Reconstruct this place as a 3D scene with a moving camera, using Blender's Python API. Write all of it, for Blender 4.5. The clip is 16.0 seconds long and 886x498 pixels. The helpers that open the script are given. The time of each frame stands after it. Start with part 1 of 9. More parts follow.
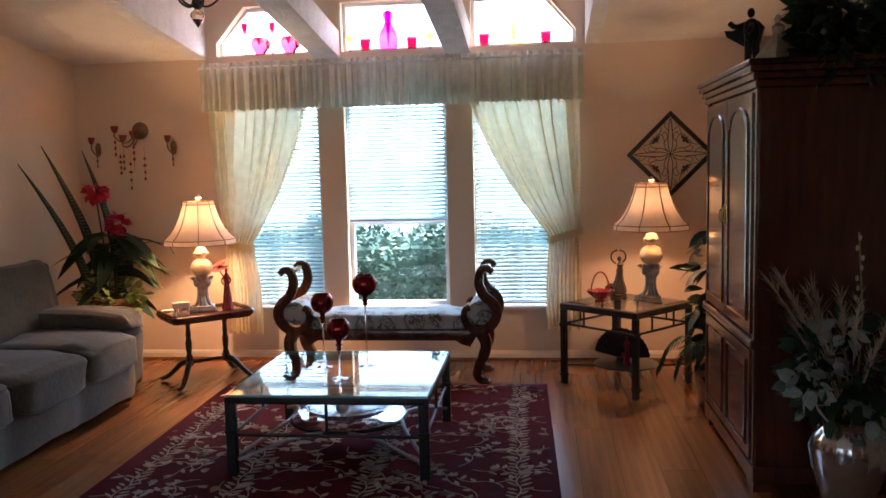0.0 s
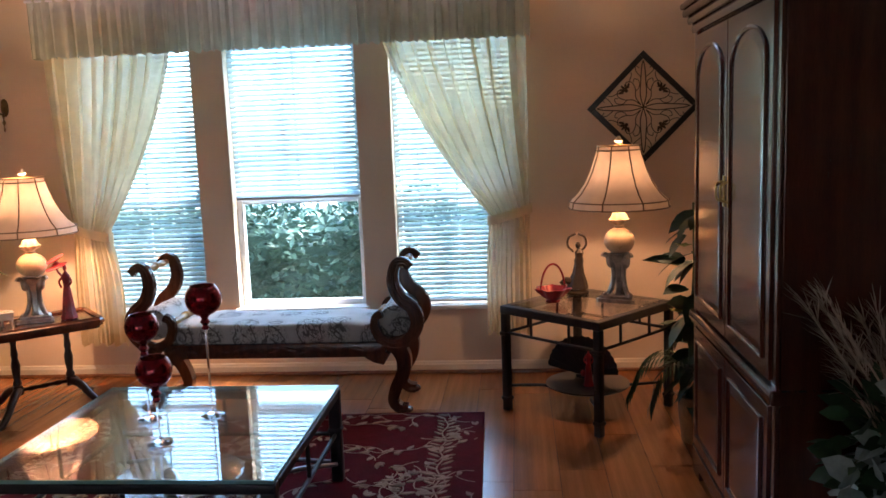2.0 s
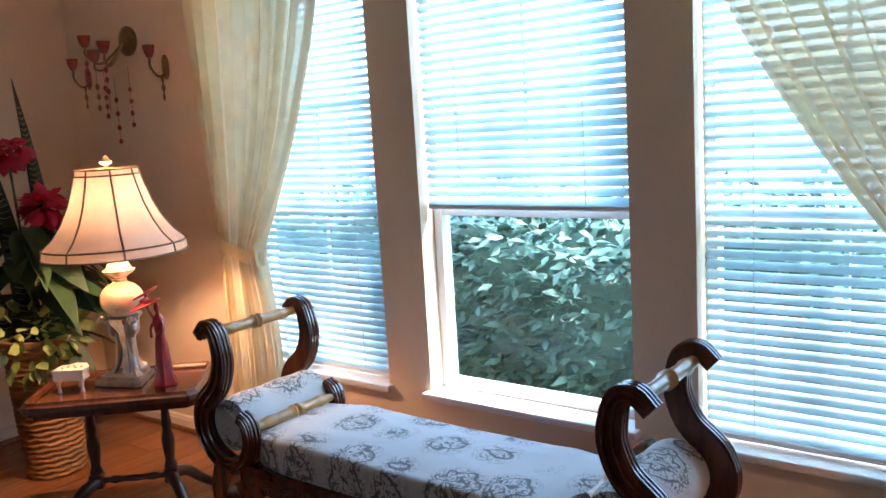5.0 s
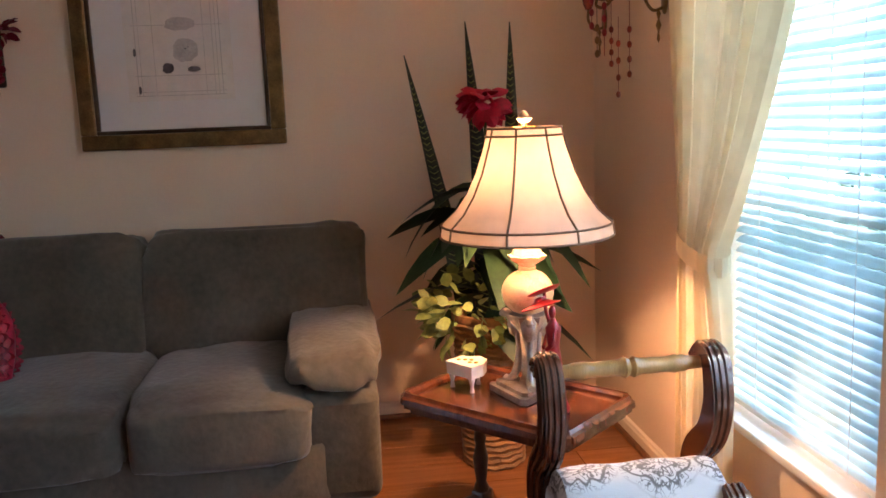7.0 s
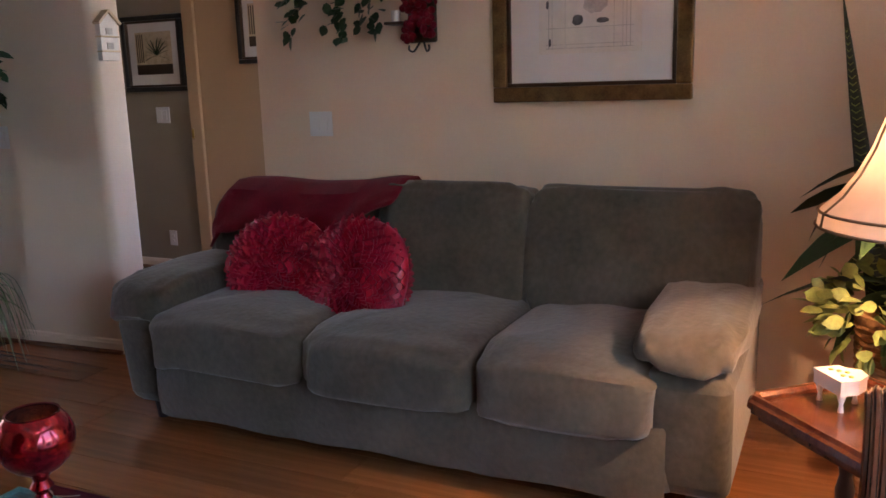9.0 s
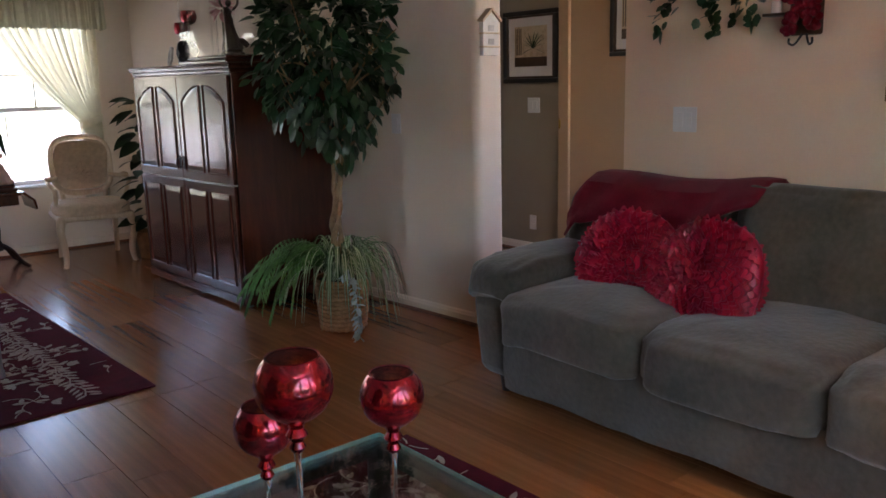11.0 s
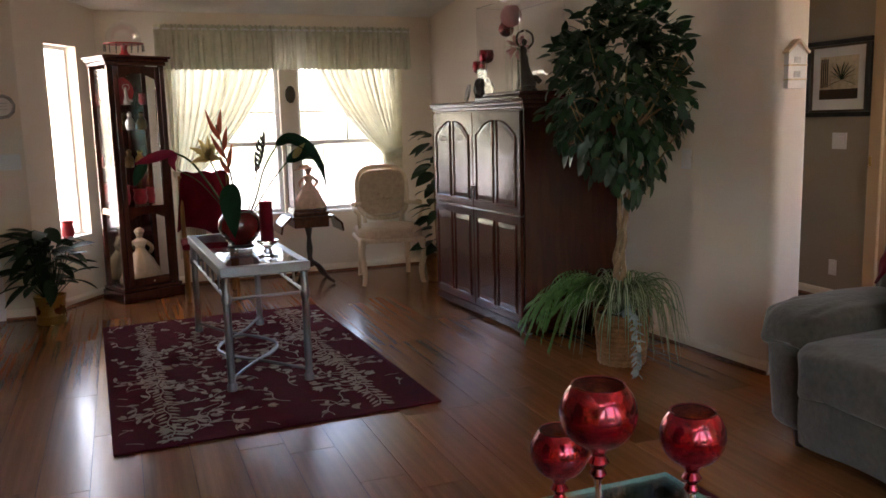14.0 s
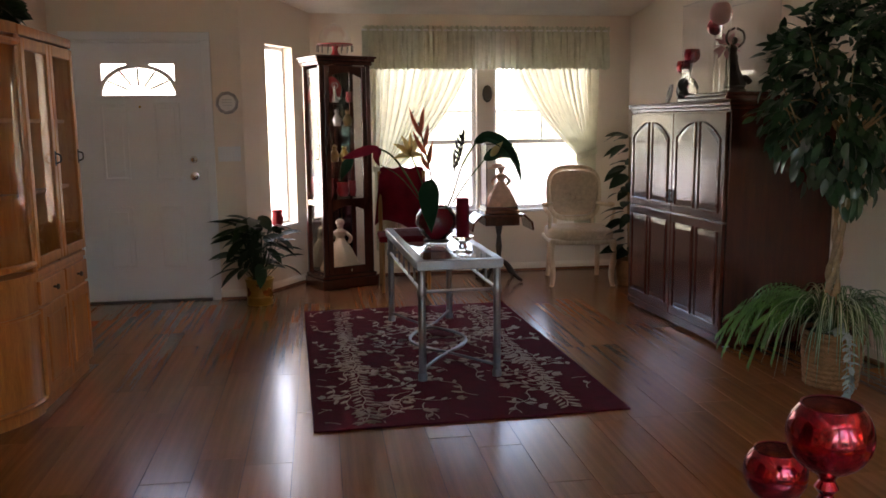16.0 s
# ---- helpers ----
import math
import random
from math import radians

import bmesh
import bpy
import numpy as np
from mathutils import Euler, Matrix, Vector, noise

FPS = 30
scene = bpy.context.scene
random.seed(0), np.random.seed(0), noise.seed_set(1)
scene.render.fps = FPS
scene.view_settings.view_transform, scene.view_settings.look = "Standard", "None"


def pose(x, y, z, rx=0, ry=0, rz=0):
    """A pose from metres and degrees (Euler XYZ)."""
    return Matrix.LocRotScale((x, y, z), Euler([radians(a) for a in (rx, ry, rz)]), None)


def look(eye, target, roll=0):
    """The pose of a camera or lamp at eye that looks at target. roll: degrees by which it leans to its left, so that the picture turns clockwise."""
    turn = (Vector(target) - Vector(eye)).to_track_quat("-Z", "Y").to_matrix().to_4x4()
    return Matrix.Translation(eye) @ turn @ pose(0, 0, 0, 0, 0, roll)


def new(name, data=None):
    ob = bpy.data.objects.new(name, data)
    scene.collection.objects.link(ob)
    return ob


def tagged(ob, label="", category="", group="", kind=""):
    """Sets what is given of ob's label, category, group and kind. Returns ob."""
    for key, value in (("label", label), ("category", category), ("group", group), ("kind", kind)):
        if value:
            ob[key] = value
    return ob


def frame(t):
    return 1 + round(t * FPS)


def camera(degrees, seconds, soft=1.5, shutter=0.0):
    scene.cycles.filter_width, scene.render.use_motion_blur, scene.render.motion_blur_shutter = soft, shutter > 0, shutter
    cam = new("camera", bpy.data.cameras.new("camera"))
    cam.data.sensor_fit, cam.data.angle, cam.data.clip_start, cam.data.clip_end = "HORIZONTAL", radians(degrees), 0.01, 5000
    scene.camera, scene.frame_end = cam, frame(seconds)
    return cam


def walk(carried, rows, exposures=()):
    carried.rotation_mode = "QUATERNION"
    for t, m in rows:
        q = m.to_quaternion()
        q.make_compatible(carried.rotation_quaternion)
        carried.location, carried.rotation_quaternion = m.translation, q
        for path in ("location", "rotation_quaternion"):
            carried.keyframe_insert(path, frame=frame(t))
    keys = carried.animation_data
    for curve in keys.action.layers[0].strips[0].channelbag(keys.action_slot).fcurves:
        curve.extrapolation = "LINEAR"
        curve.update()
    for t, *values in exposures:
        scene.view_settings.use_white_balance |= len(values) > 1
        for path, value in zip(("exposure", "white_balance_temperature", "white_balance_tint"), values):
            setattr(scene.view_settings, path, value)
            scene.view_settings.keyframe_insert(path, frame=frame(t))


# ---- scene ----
cam = camera(56.2, 16.0, soft=1.6)
PATH = [
    (0, (1.742, -0.631, 1.491), (1.505, 1.345, 1.296), -1.4),
    (0.5, (1.762, -0.374, 1.479), (1.570, 1.605, 1.271), -1.8),
    (1, (1.849, -0.053, 1.462), (1.707, 1.928, 1.231), -2.1),
    (1.5, (1.922, 0.329, 1.464), (1.756, 2.305, 1.205), -2.4),
    (2, (1.957, 0.796, 1.458), (1.777, 2.768, 1.177), -2.2),
    (2.5, (2.024, 1.298, 1.432), (1.799, 3.264, 1.142), -2.4),
    (3, (2.052, 1.768, 1.421), (1.768, 3.727, 1.135), -2.6),
    (3.5, (2.105, 2.220, 1.407), (1.602, 4.131, 1.099), -3.2),
    (3.7, (2.139, 2.397, 1.404), (1.531, 4.279, 1.107), -3.2),
    (5.8, (1.931, 3.923, 1.372), (0.336, 5.091, 1.071), -4.1),
    (6, (1.885, 4.024, 1.372), (0.190, 5.045, 1.081), -4.0),
    (6.5, (1.810, 4.305, 1.355), (-0.086, 4.873, 1.068), -2.2),
    (7, (1.633, 4.539, 1.338), (-0.325, 4.790, 1.019), -2.2),
    (7.5, (1.531, 4.648, 1.338), (-0.438, 4.639, 0.987), -1.8),
    (8, (1.454, 4.799, 1.346), (-0.472, 4.430, 0.954), -1.3),
    (8.5, (1.436, 4.859, 1.352), (-0.405, 4.193, 0.942), -1.8),
    (9, (1.420, 4.870, 1.338), (-0.349, 4.026, 0.944), -1.7),
    (9.5, (1.411, 4.893, 1.358), (-0.259, 3.865, 0.965), -1.7),
    (10, (1.433, 4.910, 1.359), (-0.086, 3.670, 0.966), -1.2),
    (10.2, (1.425, 4.921, 1.368), (-0.036, 3.615, 0.967), -1.2),
    (12.3, (1.450, 4.902, 1.360), (0.462, 3.195, 1.027), -1.4),
    (12.5, (1.466, 4.905, 1.361), (0.513, 3.176, 1.035), -1.4),
    (13, (1.482, 4.918, 1.364), (0.633, 3.135, 1.046), -1.6),
    (13.5, (1.493, 4.916, 1.372), (0.728, 3.096, 1.056), -1.7),
    (14, (1.514, 4.920, 1.374), (0.804, 3.075, 1.069), -1.5),
    (14.5, (1.528, 4.920, 1.371), (0.889, 3.048, 1.077), -1.3),
    (15, (1.545, 4.920, 1.370), (1.017, 3.014, 1.073), -1.0),
    (15.5, (1.562, 4.919, 1.366), (1.131, 2.987, 1.080), -0.5),
    (16, (1.576, 4.903, 1.369), (1.286, 2.946, 1.073), -0.6),
]
EXPOSURES = [(0, 4.0, 7300, 25), (1.5, 3.9, 7150, 24), (3, 3.75, 6700, 20), (6, 3.97, 6600, 22), (7, 4.15, 7400, 27), (8, 4.4, 7700, 29), (9, 4.42, 7100, 28), (10, 4.5, 6850, 24), (12.5, 4.53, 8150, 23), (16, 4.53, 8350, 24)]
walk(cam, [(t, look(eye, target, roll)) for t, eye, target, roll in PATH], EXPOSURES)

# ---- daylight and lamps ----
world = bpy.data.worlds.new("sky")
scene.world = world
world.use_nodes = True
wn, wl = world.node_tree.nodes, world.node_tree.links
sky = wn.new("ShaderNodeTexSky")
sky.sky_type, sky.sun_disc = "NISHITA", False
sky.sun_elevation, sky.sun_rotation = radians(58), radians(60)
sky.air_density, sky.dust_density = 1.0, 1.6
wn["Background"].inputs["Strength"].default_value = 0.15
wl.new(sky.outputs["Color"], wn["Background"].inputs["Color"])
sun = new("sun", bpy.data.lights.new("sun", "SUN"))
sun.data.energy, sun.data.angle, sun.data.color = 1.5, radians(20), (1.0, 0.95, 0.88)
sun.matrix_world = look((0, 0, 0), (-math.sin(radians(60)) * math.cos(radians(58)), -math.cos(radians(60)) * math.cos(radians(58)), -math.sin(radians(58))))


def table_bulb(x, y, z, watts):
    ob = new("lamp_bulb_light", bpy.data.lights.new("bulb", "POINT"))
    ob.data.energy, ob.data.color, ob.data.shadow_soft_size = watts, (1.0, 0.66, 0.38), 0.03
    ob.location = (x, y, z)
    return ob


table_bulb(-0.705, 5.09, 1.15, 2.5)
table_bulb(2.47, 5.02, 1.21, 1.05)

# sky light in the narrow sidelight by the front door, a little outside its glass
side_sky = new("sidelight_sky", bpy.data.lights.new("sidelight_sky", "AREA"))
side_sky.data.shape, side_sky.data.size, side_sky.data.size_y = "RECTANGLE", 0.32, 1.42
side_sky.data.energy, side_sky.data.color = 0.26, (0.92, 0.96, 1.0)
SIDE_U = Vector((1.62 - 2.15, -2.65 + 1.83)).normalized()
SIDE_OUT = Vector((-SIDE_U.y, SIDE_U.x))
SIDE_P = Vector((2.15, -1.83)) + SIDE_U * 0.51 + SIDE_OUT * 0.14
side_sky.matrix_world = look((SIDE_P.x, SIDE_P.y, 1.28), (SIDE_P.x - SIDE_OUT.x, SIDE_P.y - SIDE_OUT.y, 1.28))

# ---- materials ----
def nodes_of(name):
    m = bpy.data.materials.new(name)
    m.use_nodes = True
    return m, m.node_tree.nodes, m.node_tree.links, m.node_tree.nodes["Principled BSDF"]


def mat(name, color, rough=0.5, metal=0.0, var=0.2, scale=6.0, fine=90.0, bump=0.15, depth=0.002, stretch=(1, 1, 1), sheen=0.0, coat=0.0, spec=0.5, random=0.0, tint=None, rvar=0.15):
    """A surface with variation at two scales: large cloudy mottling and fine grain with relief."""
    m, n, l, b = nodes_of(name)
    tc, mp = n.new("ShaderNodeTexCoord"), n.new("ShaderNodeMapping")
    mp.inputs["Scale"].default_value = stretch
    l.new(tc.outputs["Object"], mp.inputs["Vector"])
    big, small = n.new("ShaderNodeTexNoise"), n.new("ShaderNodeTexNoise")
    big.inputs["Scale"].default_value, big.inputs["Detail"].default_value = scale, 4
    small.inputs["Scale"].default_value, small.inputs["Detail"].default_value = fine, 3
    l.new(mp.outputs["Vector"], big.inputs["Vector"])
    l.new(mp.outputs["Vector"], small.inputs["Vector"])
    add = n.new("ShaderNodeMath")
    add.operation = "MULTIPLY_ADD"
    add.inputs[1].default_value, add.inputs[2].default_value = 0.35, 0.0
    l.new(small.outputs["Fac"], add.inputs[0])
    both = n.new("ShaderNodeMath")
    both.operation = "MULTIPLY_ADD"
    both.inputs[1].default_value = 0.65
    l.new(big.outputs["Fac"], both.inputs[0])
    l.new(add.outputs["Value"], both.inputs[2])
    src = both.outputs["Value"]
    if random:
        oi, ra = n.new("ShaderNodeObjectInfo"), n.new("ShaderNodeMath")
        ra.operation = "MULTIPLY_ADD"
        ra.inputs[1].default_value = random
        l.new(oi.outputs["Random"], ra.inputs[0])
        l.new(src, ra.inputs[2])
        sub = n.new("ShaderNodeMath")
        sub.operation = "SUBTRACT"
        sub.inputs[1].default_value = random / 2
        l.new(ra.outputs["Value"], sub.inputs[0])
        src = sub.outputs["Value"]
    ramp = n.new("ShaderNodeValToRGB")
    lo = tint or [c * (1 - var) for c in color]
    hi = [min(1.0, c * (1 + var)) for c in color]
    ramp.color_ramp.elements[0].position, ramp.color_ramp.elements[0].color = 0.28, (*lo, 1)
    ramp.color_ramp.elements[1].position, ramp.color_ramp.elements[1].color = 0.72, (*hi, 1)
    l.new(src, ramp.inputs["Fac"])
    l.new(ramp.outputs["Color"], b.inputs["Base Color"])
    rr = n.new("ShaderNodeMapRange")
    rr.inputs["To Min"].default_value, rr.inputs["To Max"].default_value = max(0.02, rough - rvar * rough), min(1, rough + rvar * rough)
    l.new(big.outputs["Fac"], rr.inputs["Value"])
    l.new(rr.outputs["Result"], b.inputs["Roughness"])
    b.inputs["Metallic"].default_value = metal
    b.inputs["Specular IOR Level"].default_value = spec
    b.inputs["Sheen Weight"].default_value = sheen
    b.inputs["Coat Weight"].default_value = coat
    b.inputs["Coat Roughness"].default_value = 0.12
    if bump:
        bp = n.new("ShaderNodeBump")
        bp.inputs["Strength"].default_value, bp.inputs["Distance"].default_value = bump, depth
        l.new(small.outputs["Fac"], bp.inputs["Height"])
        l.new(bp.outputs["Normal"], b.inputs["Normal"])
    return m


def glass(name, color=(1, 1, 1), rough=0.0, ior=1.45):
    m, n, l, b = nodes_of(name)
    b.inputs["Base Color"].default_value = (*color, 1)
    b.inputs["Roughness"].default_value, b.inputs["IOR"].default_value = rough, ior
    b.inputs["Transmission Weight"].default_value = 1.0
    return m


def pane_glass(name, gloss=0.08, ior=1.45, tint=(1, 1, 1)):
    """Thin window glass: mostly clear, with a faint mirror image."""
    m, n, l, b = nodes_of(name)
    n.remove(b)
    tr, gl, mx, fr = n.new("ShaderNodeBsdfTransparent"), n.new("ShaderNodeBsdfGlossy"), n.new("ShaderNodeMixShader"), n.new("ShaderNodeFresnel")
    gl.inputs["Roughness"].default_value = 0.02
    tr.inputs["Color"].default_value = (*tint, 1)
    fr.inputs["IOR"].default_value = ior
    lim = n.new("ShaderNodeMath")
    lim.operation, lim.inputs[1].default_value = "MINIMUM", gloss
    l.new(fr.outputs["Fac"], lim.inputs[0])
    l.new(lim.outputs["Value"], mx.inputs["Fac"])
    l.new(tr.outputs["BSDF"], mx.inputs[1])
    l.new(gl.outputs["BSDF"], mx.inputs[2])
    l.new(mx.outputs["Shader"], n["Material Output"].inputs["Surface"])
    return m


def sheer(name, color, through_amount=0.5, clear=0.0, weave=900.0):
    """Cloth that lets light through: diffuse and translucent together."""
    m, n, l, b = nodes_of(name)
    n.remove(b)
    di, tl, mx = n.new("ShaderNodeBsdfDiffuse"), n.new("ShaderNodeBsdfTranslucent"), n.new("ShaderNodeMixShader")
    tc, no, ramp = n.new("ShaderNodeTexCoord"), n.new("ShaderNodeTexNoise"), n.new("ShaderNodeValToRGB")
    no.inputs["Scale"].default_value, no.inputs["Detail"].default_value = 14.0, 5
    l.new(tc.outputs["Object"], no.inputs["Vector"])
    ramp.color_ramp.elements[0].position, ramp.color_ramp.elements[0].color = 0.3, (*[c * 0.86 for c in color], 1)
    ramp.color_ramp.elements[1].position, ramp.color_ramp.elements[1].color = 0.7, (*color, 1)
    l.new(no.outputs["Fac"], ramp.inputs["Fac"])
    for s in (di, tl):
        l.new(ramp.outputs["Color"], s.inputs["Color"])
    mx.inputs["Fac"].default_value = through_amount
    l.new(di.outputs["BSDF"], mx.inputs[1])
    l.new(tl.outputs["BSDF"], mx.inputs[2])
    out = mx
    if clear:
        tp, m2 = n.new("ShaderNodeBsdfTransparent"), n.new("ShaderNodeMixShader")
        m2.inputs["Fac"].default_value = clear
        l.new(mx.outputs["Shader"], m2.inputs[1])
        l.new(tp.outputs["BSDF"], m2.inputs[2])
        out = m2
    l.new(out.outputs["Shader"], n["Material Output"].inputs["Surface"])
    return m


def wood(name, dark, light, rough=0.35, along=(1, 1, 9), coat=0.3, scale=5.0, random=0.0, bump=0.08):
    """Grained wood; the grain runs along the axis with the largest divisor."""
    return mat(name, light, rough, var=0.12, tint=dark, scale=scale, fine=42, bump=bump, depth=0.001, stretch=[6.0 / a for a in along], coat=coat, random=random)


PAINT = mat("beige_wall_paint", (0.80, 0.635, 0.485), 0.75, var=0.06, scale=1.2, fine=130, bump=0.25, depth=0.003)
PAINT_S = mat("pale_beige_wall_paint", (0.78, 0.68, 0.57), 0.75, var=0.06, scale=1.2, fine=130, bump=0.25, depth=0.003)
OLIVE = mat("olive_grey_wall_paint", (0.34, 0.285, 0.215), 0.75, var=0.08, scale=1.5, fine=130, bump=0.25, depth=0.003)
TAN = mat("tan_wall_paint", (0.56, 0.38, 0.23), 0.75, var=0.08, scale=1.5, fine=130, bump=0.2, depth=0.003)
CEIL = mat("popcorn_ceiling", (0.80, 0.76, 0.70), 0.9, var=0.10, scale=3.0, fine=55, bump=0.9, depth=0.012)
STUCCO = mat("white_knockdown_stucco", (0.82, 0.83, 0.85), 0.9, var=0.14, scale=9.0, fine=45, bump=1.0, depth=0.014)
WHITE = mat("white_gloss_paint", (0.78, 0.78, 0.78), 0.35, var=0.04, scale=3, fine=60, bump=0.05)
VINYL = mat("white_vinyl", (0.80, 0.81, 0.82), 0.4, var=0.03, scale=4, fine=40, bump=0.03)
BASEWOOD = wood("dark_stained_base_strip", (0.10, 0.035, 0.012), (0.24, 0.09, 0.03), 0.4)
PLANK = wood("honey_laminate_plank", (0.205, 0.071, 0.024), (0.325, 0.120, 0.041), 0.25, along=(2.2, 14, 4), coat=0.22, scale=2.6, random=0.28, bump=0.0)
GROOVE = mat("dark_floor_joint", (0.05, 0.025, 0.014), 0.85, spec=0.1)
RUGRED = mat("burgundy_wool_pile", (0.105, 0.010, 0.018), 0.95, var=0.35, scale=14, fine=420, bump=0.8, depth=0.006, sheen=0.0, spec=0.1)
RUGVINE = mat("cream_wool_pile", (0.40, 0.30, 0.24), 0.95, var=0.25, scale=20, fine=420, bump=0.8, depth=0.004, sheen=0.2)
SUEDE = mat("olive_grey_microsuede", (0.087, 0.075, 0.056), 0.92, var=0.45, scale=4.5, fine=42, bump=0.38, depth=0.007, sheen=0.35, spec=0.2)
CHERRY = wood("dark_cherry_veneer", (0.048, 0.012, 0.008), (0.098, 0.024, 0.014), 0.24, coat=0.70, bump=0.0)
MAHOG = wood("polished_mahogany", (0.042, 0.011, 0.006), (0.135, 0.040, 0.017), 0.25, coat=0.5)
EBONY = wood("near_black_stained_wood", (0.012, 0.007, 0.006), (0.05, 0.022, 0.014), 0.35, coat=0.3)
# Honey oak, made brighter and more orange to carry the cabinet's warm glow
OAK = wood("glow_warmed_oak", (0.36, 0.105, 0.024), (0.62, 0.23, 0.060), 0.32, coat=0.3)
MAPLE = wood("pale_turned_maple", (0.24, 0.115, 0.03), (0.44, 0.23, 0.075), 0.3, coat=0.3)
CREAMWOOD = wood("cream_painted_wood", (0.50, 0.37, 0.24), (0.70, 0.56, 0.40), 0.45, coat=0.1)
IRON = mat("dark_pewter_iron", (0.055, 0.055, 0.058), 0.42, 0.75, var=0.35, scale=12, fine=140, bump=0.25)
STEEL = mat("brushed_grey_metal", (0.33, 0.35, 0.38), 0.38, 0.85, var=0.2, scale=10, fine=120, bump=0.12)
PEWTER = mat("antique_silver_pewter", (0.42, 0.40, 0.38), 0.33, 0.8, var=0.45, scale=24, fine=150, bump=0.3)
BRASS = mat("aged_brass", (0.52, 0.34, 0.11), 0.28, 1.0, var=0.3, scale=10, fine=120, bump=0.15)
CHROME = mat("polished_nickel", (0.70, 0.68, 0.66), 0.15, 1.0, var=0.1, scale=8, fine=60, bump=0.0)
GOLDFR = mat("antique_gold_leaf_frame", (0.22, 0.135, 0.055), 0.38, 0.7, var=0.5, scale=18, fine=130, bump=0.35)
DARKFR = mat("dark_bronze_frame", (0.06, 0.035, 0.02), 0.4, 0.2, var=0.3, scale=18)
CERAMIC = mat("crackled_cream_ceramic", (0.60, 0.49, 0.34), 0.28, var=0.22, scale=20, fine=160, bump=0.08, coat=0.4)
PEACH = mat("peach_doll_cloth", (0.62, 0.36, 0.24), 0.85, var=0.3, scale=24, fine=160, bump=0.3)
RUBYBOWL = mat("ruby_bowl_glass", (0.13, 0.005, 0.012), 0.10, var=0.3, scale=16, fine=90, bump=0.0, coat=0.9)
PORCELAIN = mat("white_porcelain", (0.76, 0.73, 0.68), 0.25, var=0.08, scale=20, fine=90, bump=0.05, coat=0.4)
SHADE = sheer("cream_silk_lampshade", (0.76, 0.57, 0.45), 0.060)
SHADETRIM = mat("tan_shade_trim", (0.22, 0.14, 0.09), 0.7, var=0.2, scale=40)
# One cloth twice: the lamp's warmth is put into the first colour only
CURTAIN = sheer("lamp_warmed_voile", (0.88, 0.72, 0.47), 0.34, 0.08)
CURTAIN_S = sheer("unwarmed_voile", (0.82, 0.78, 0.61), 0.34, 0.08)
VALANCE = sheer("sage_cream_valance_cloth", (0.66, 0.65, 0.53), 0.32)
# White slats; the blue cast of the sky behind is in the colour
BLIND = sheer("sky_tinted_blind_slat", (0.72, 0.87, 0.91), 0.62)
BRACT = sheer("red_orange_silk_bract", (0.55, 0.13, 0.08), 0.35)
PINK = sheer("pale_pink_silk_petal", (0.74, 0.36, 0.38), 0.4)
BRACT_D = sheer("dark_red_silk_bract", (0.24, 0.02, 0.040), 0.15)
BLOOM_Y = sheer("yellow_beige_silk_bloom", (0.66, 0.50, 0.22), 0.45)
LEAF_T = sheer("silk_leaf", (0.013, 0.042, 0.022), 0.25)
CLEAR = glass("clear_glass")
PANE = pane_glass("window_glass")
# Grey put into the south panes to dim the daylight through them
PANE_S = pane_glass("daylight_dimming_glass", 0.08, 1.45, (0.70, 0.71, 0.72))
PANE_N = pane_glass("blue_green_window_glass", 0.08, 1.45, (0.80, 0.96, 1.0))
DOMEGLASS = pane_glass("dome_glass", 0.30, 1.7)
TABLEGLASS = pane_glass("table_glass", 0.42, 1.6)
GLASSEDGE = mat("green_glass_edge", (0.24, 0.58, 0.56), 0.15, var=0.1, scale=10, bump=0, coat=0.5)
REDGLASS = mat("mercury_ruby_glass", (0.42, 0.006, 0.022), 0.13, 0.85, var=0.45, scale=46, fine=150, bump=0.16, coat=0.8, tint=(0.035, 0.001, 0.003))
LINING = mat("pink_silvered_lining", (0.55, 0.24, 0.17), 0.25, 0.85, var=0.6, scale=60, fine=160, bump=0.5)
REDCLEAR = glass("ruby_red_glass", (0.86, 0.06, 0.13), 0.02, 1.2)
MAGENTA = glass("magenta_glass", (0.90, 0.05, 0.32), 0.02, 1.2)
AMBER = glass("amber_glass", (0.95, 0.60, 0.22), 0.05, 1.2)
REDSATIN = mat("ruby_satin_ruffle", (0.36, 0.006, 0.030), 0.36, var=0.6, scale=12, fine=120, bump=0.2, sheen=0.0)
WINECLOTH = mat("wine_red_fleece", (0.16, 0.006, 0.016), 0.95, var=0.35, scale=9, fine=160, bump=0.6, depth=0.004, sheen=0.08, spec=0.15)
REDPAINT = mat("red_glazed_resin", (0.40, 0.014, 0.020), 0.35, var=0.35, scale=20, fine=90, bump=0.1, coat=0.3)
DEEPRED = mat("dark_red_resin", (0.30, 0.012, 0.020), 0.35, var=0.5, scale=20, fine=90, bump=0.1, coat=0.3)
REDPETAL = mat("red_silk_petal", (0.50, 0.012, 0.045), 0.6, var=0.4, scale=25, fine=90, bump=0.1)
LEAF = mat("glossy_dark_green_leaf", (0.016, 0.040, 0.014), 0.52, spec=0.3, var=0.5, scale=8, fine=60, bump=0.1, random=0.0)
LEAF_F = mat("ficus_leaf", (0.017, 0.062, 0.023), 0.36, var=0.6, scale=6, fine=60, bump=0.1)
LEAF_P = mat("pale_variegated_leaf", (0.26, 0.32, 0.10), 0.5, var=0.6, scale=10, fine=60, bump=0.1)
LEAF_S = mat("striped_sansevieria_leaf", (0.026, 0.036, 0.018), 0.5, var=0.9, scale=26, fine=60, bump=0.1, stretch=(1, 1, 3))
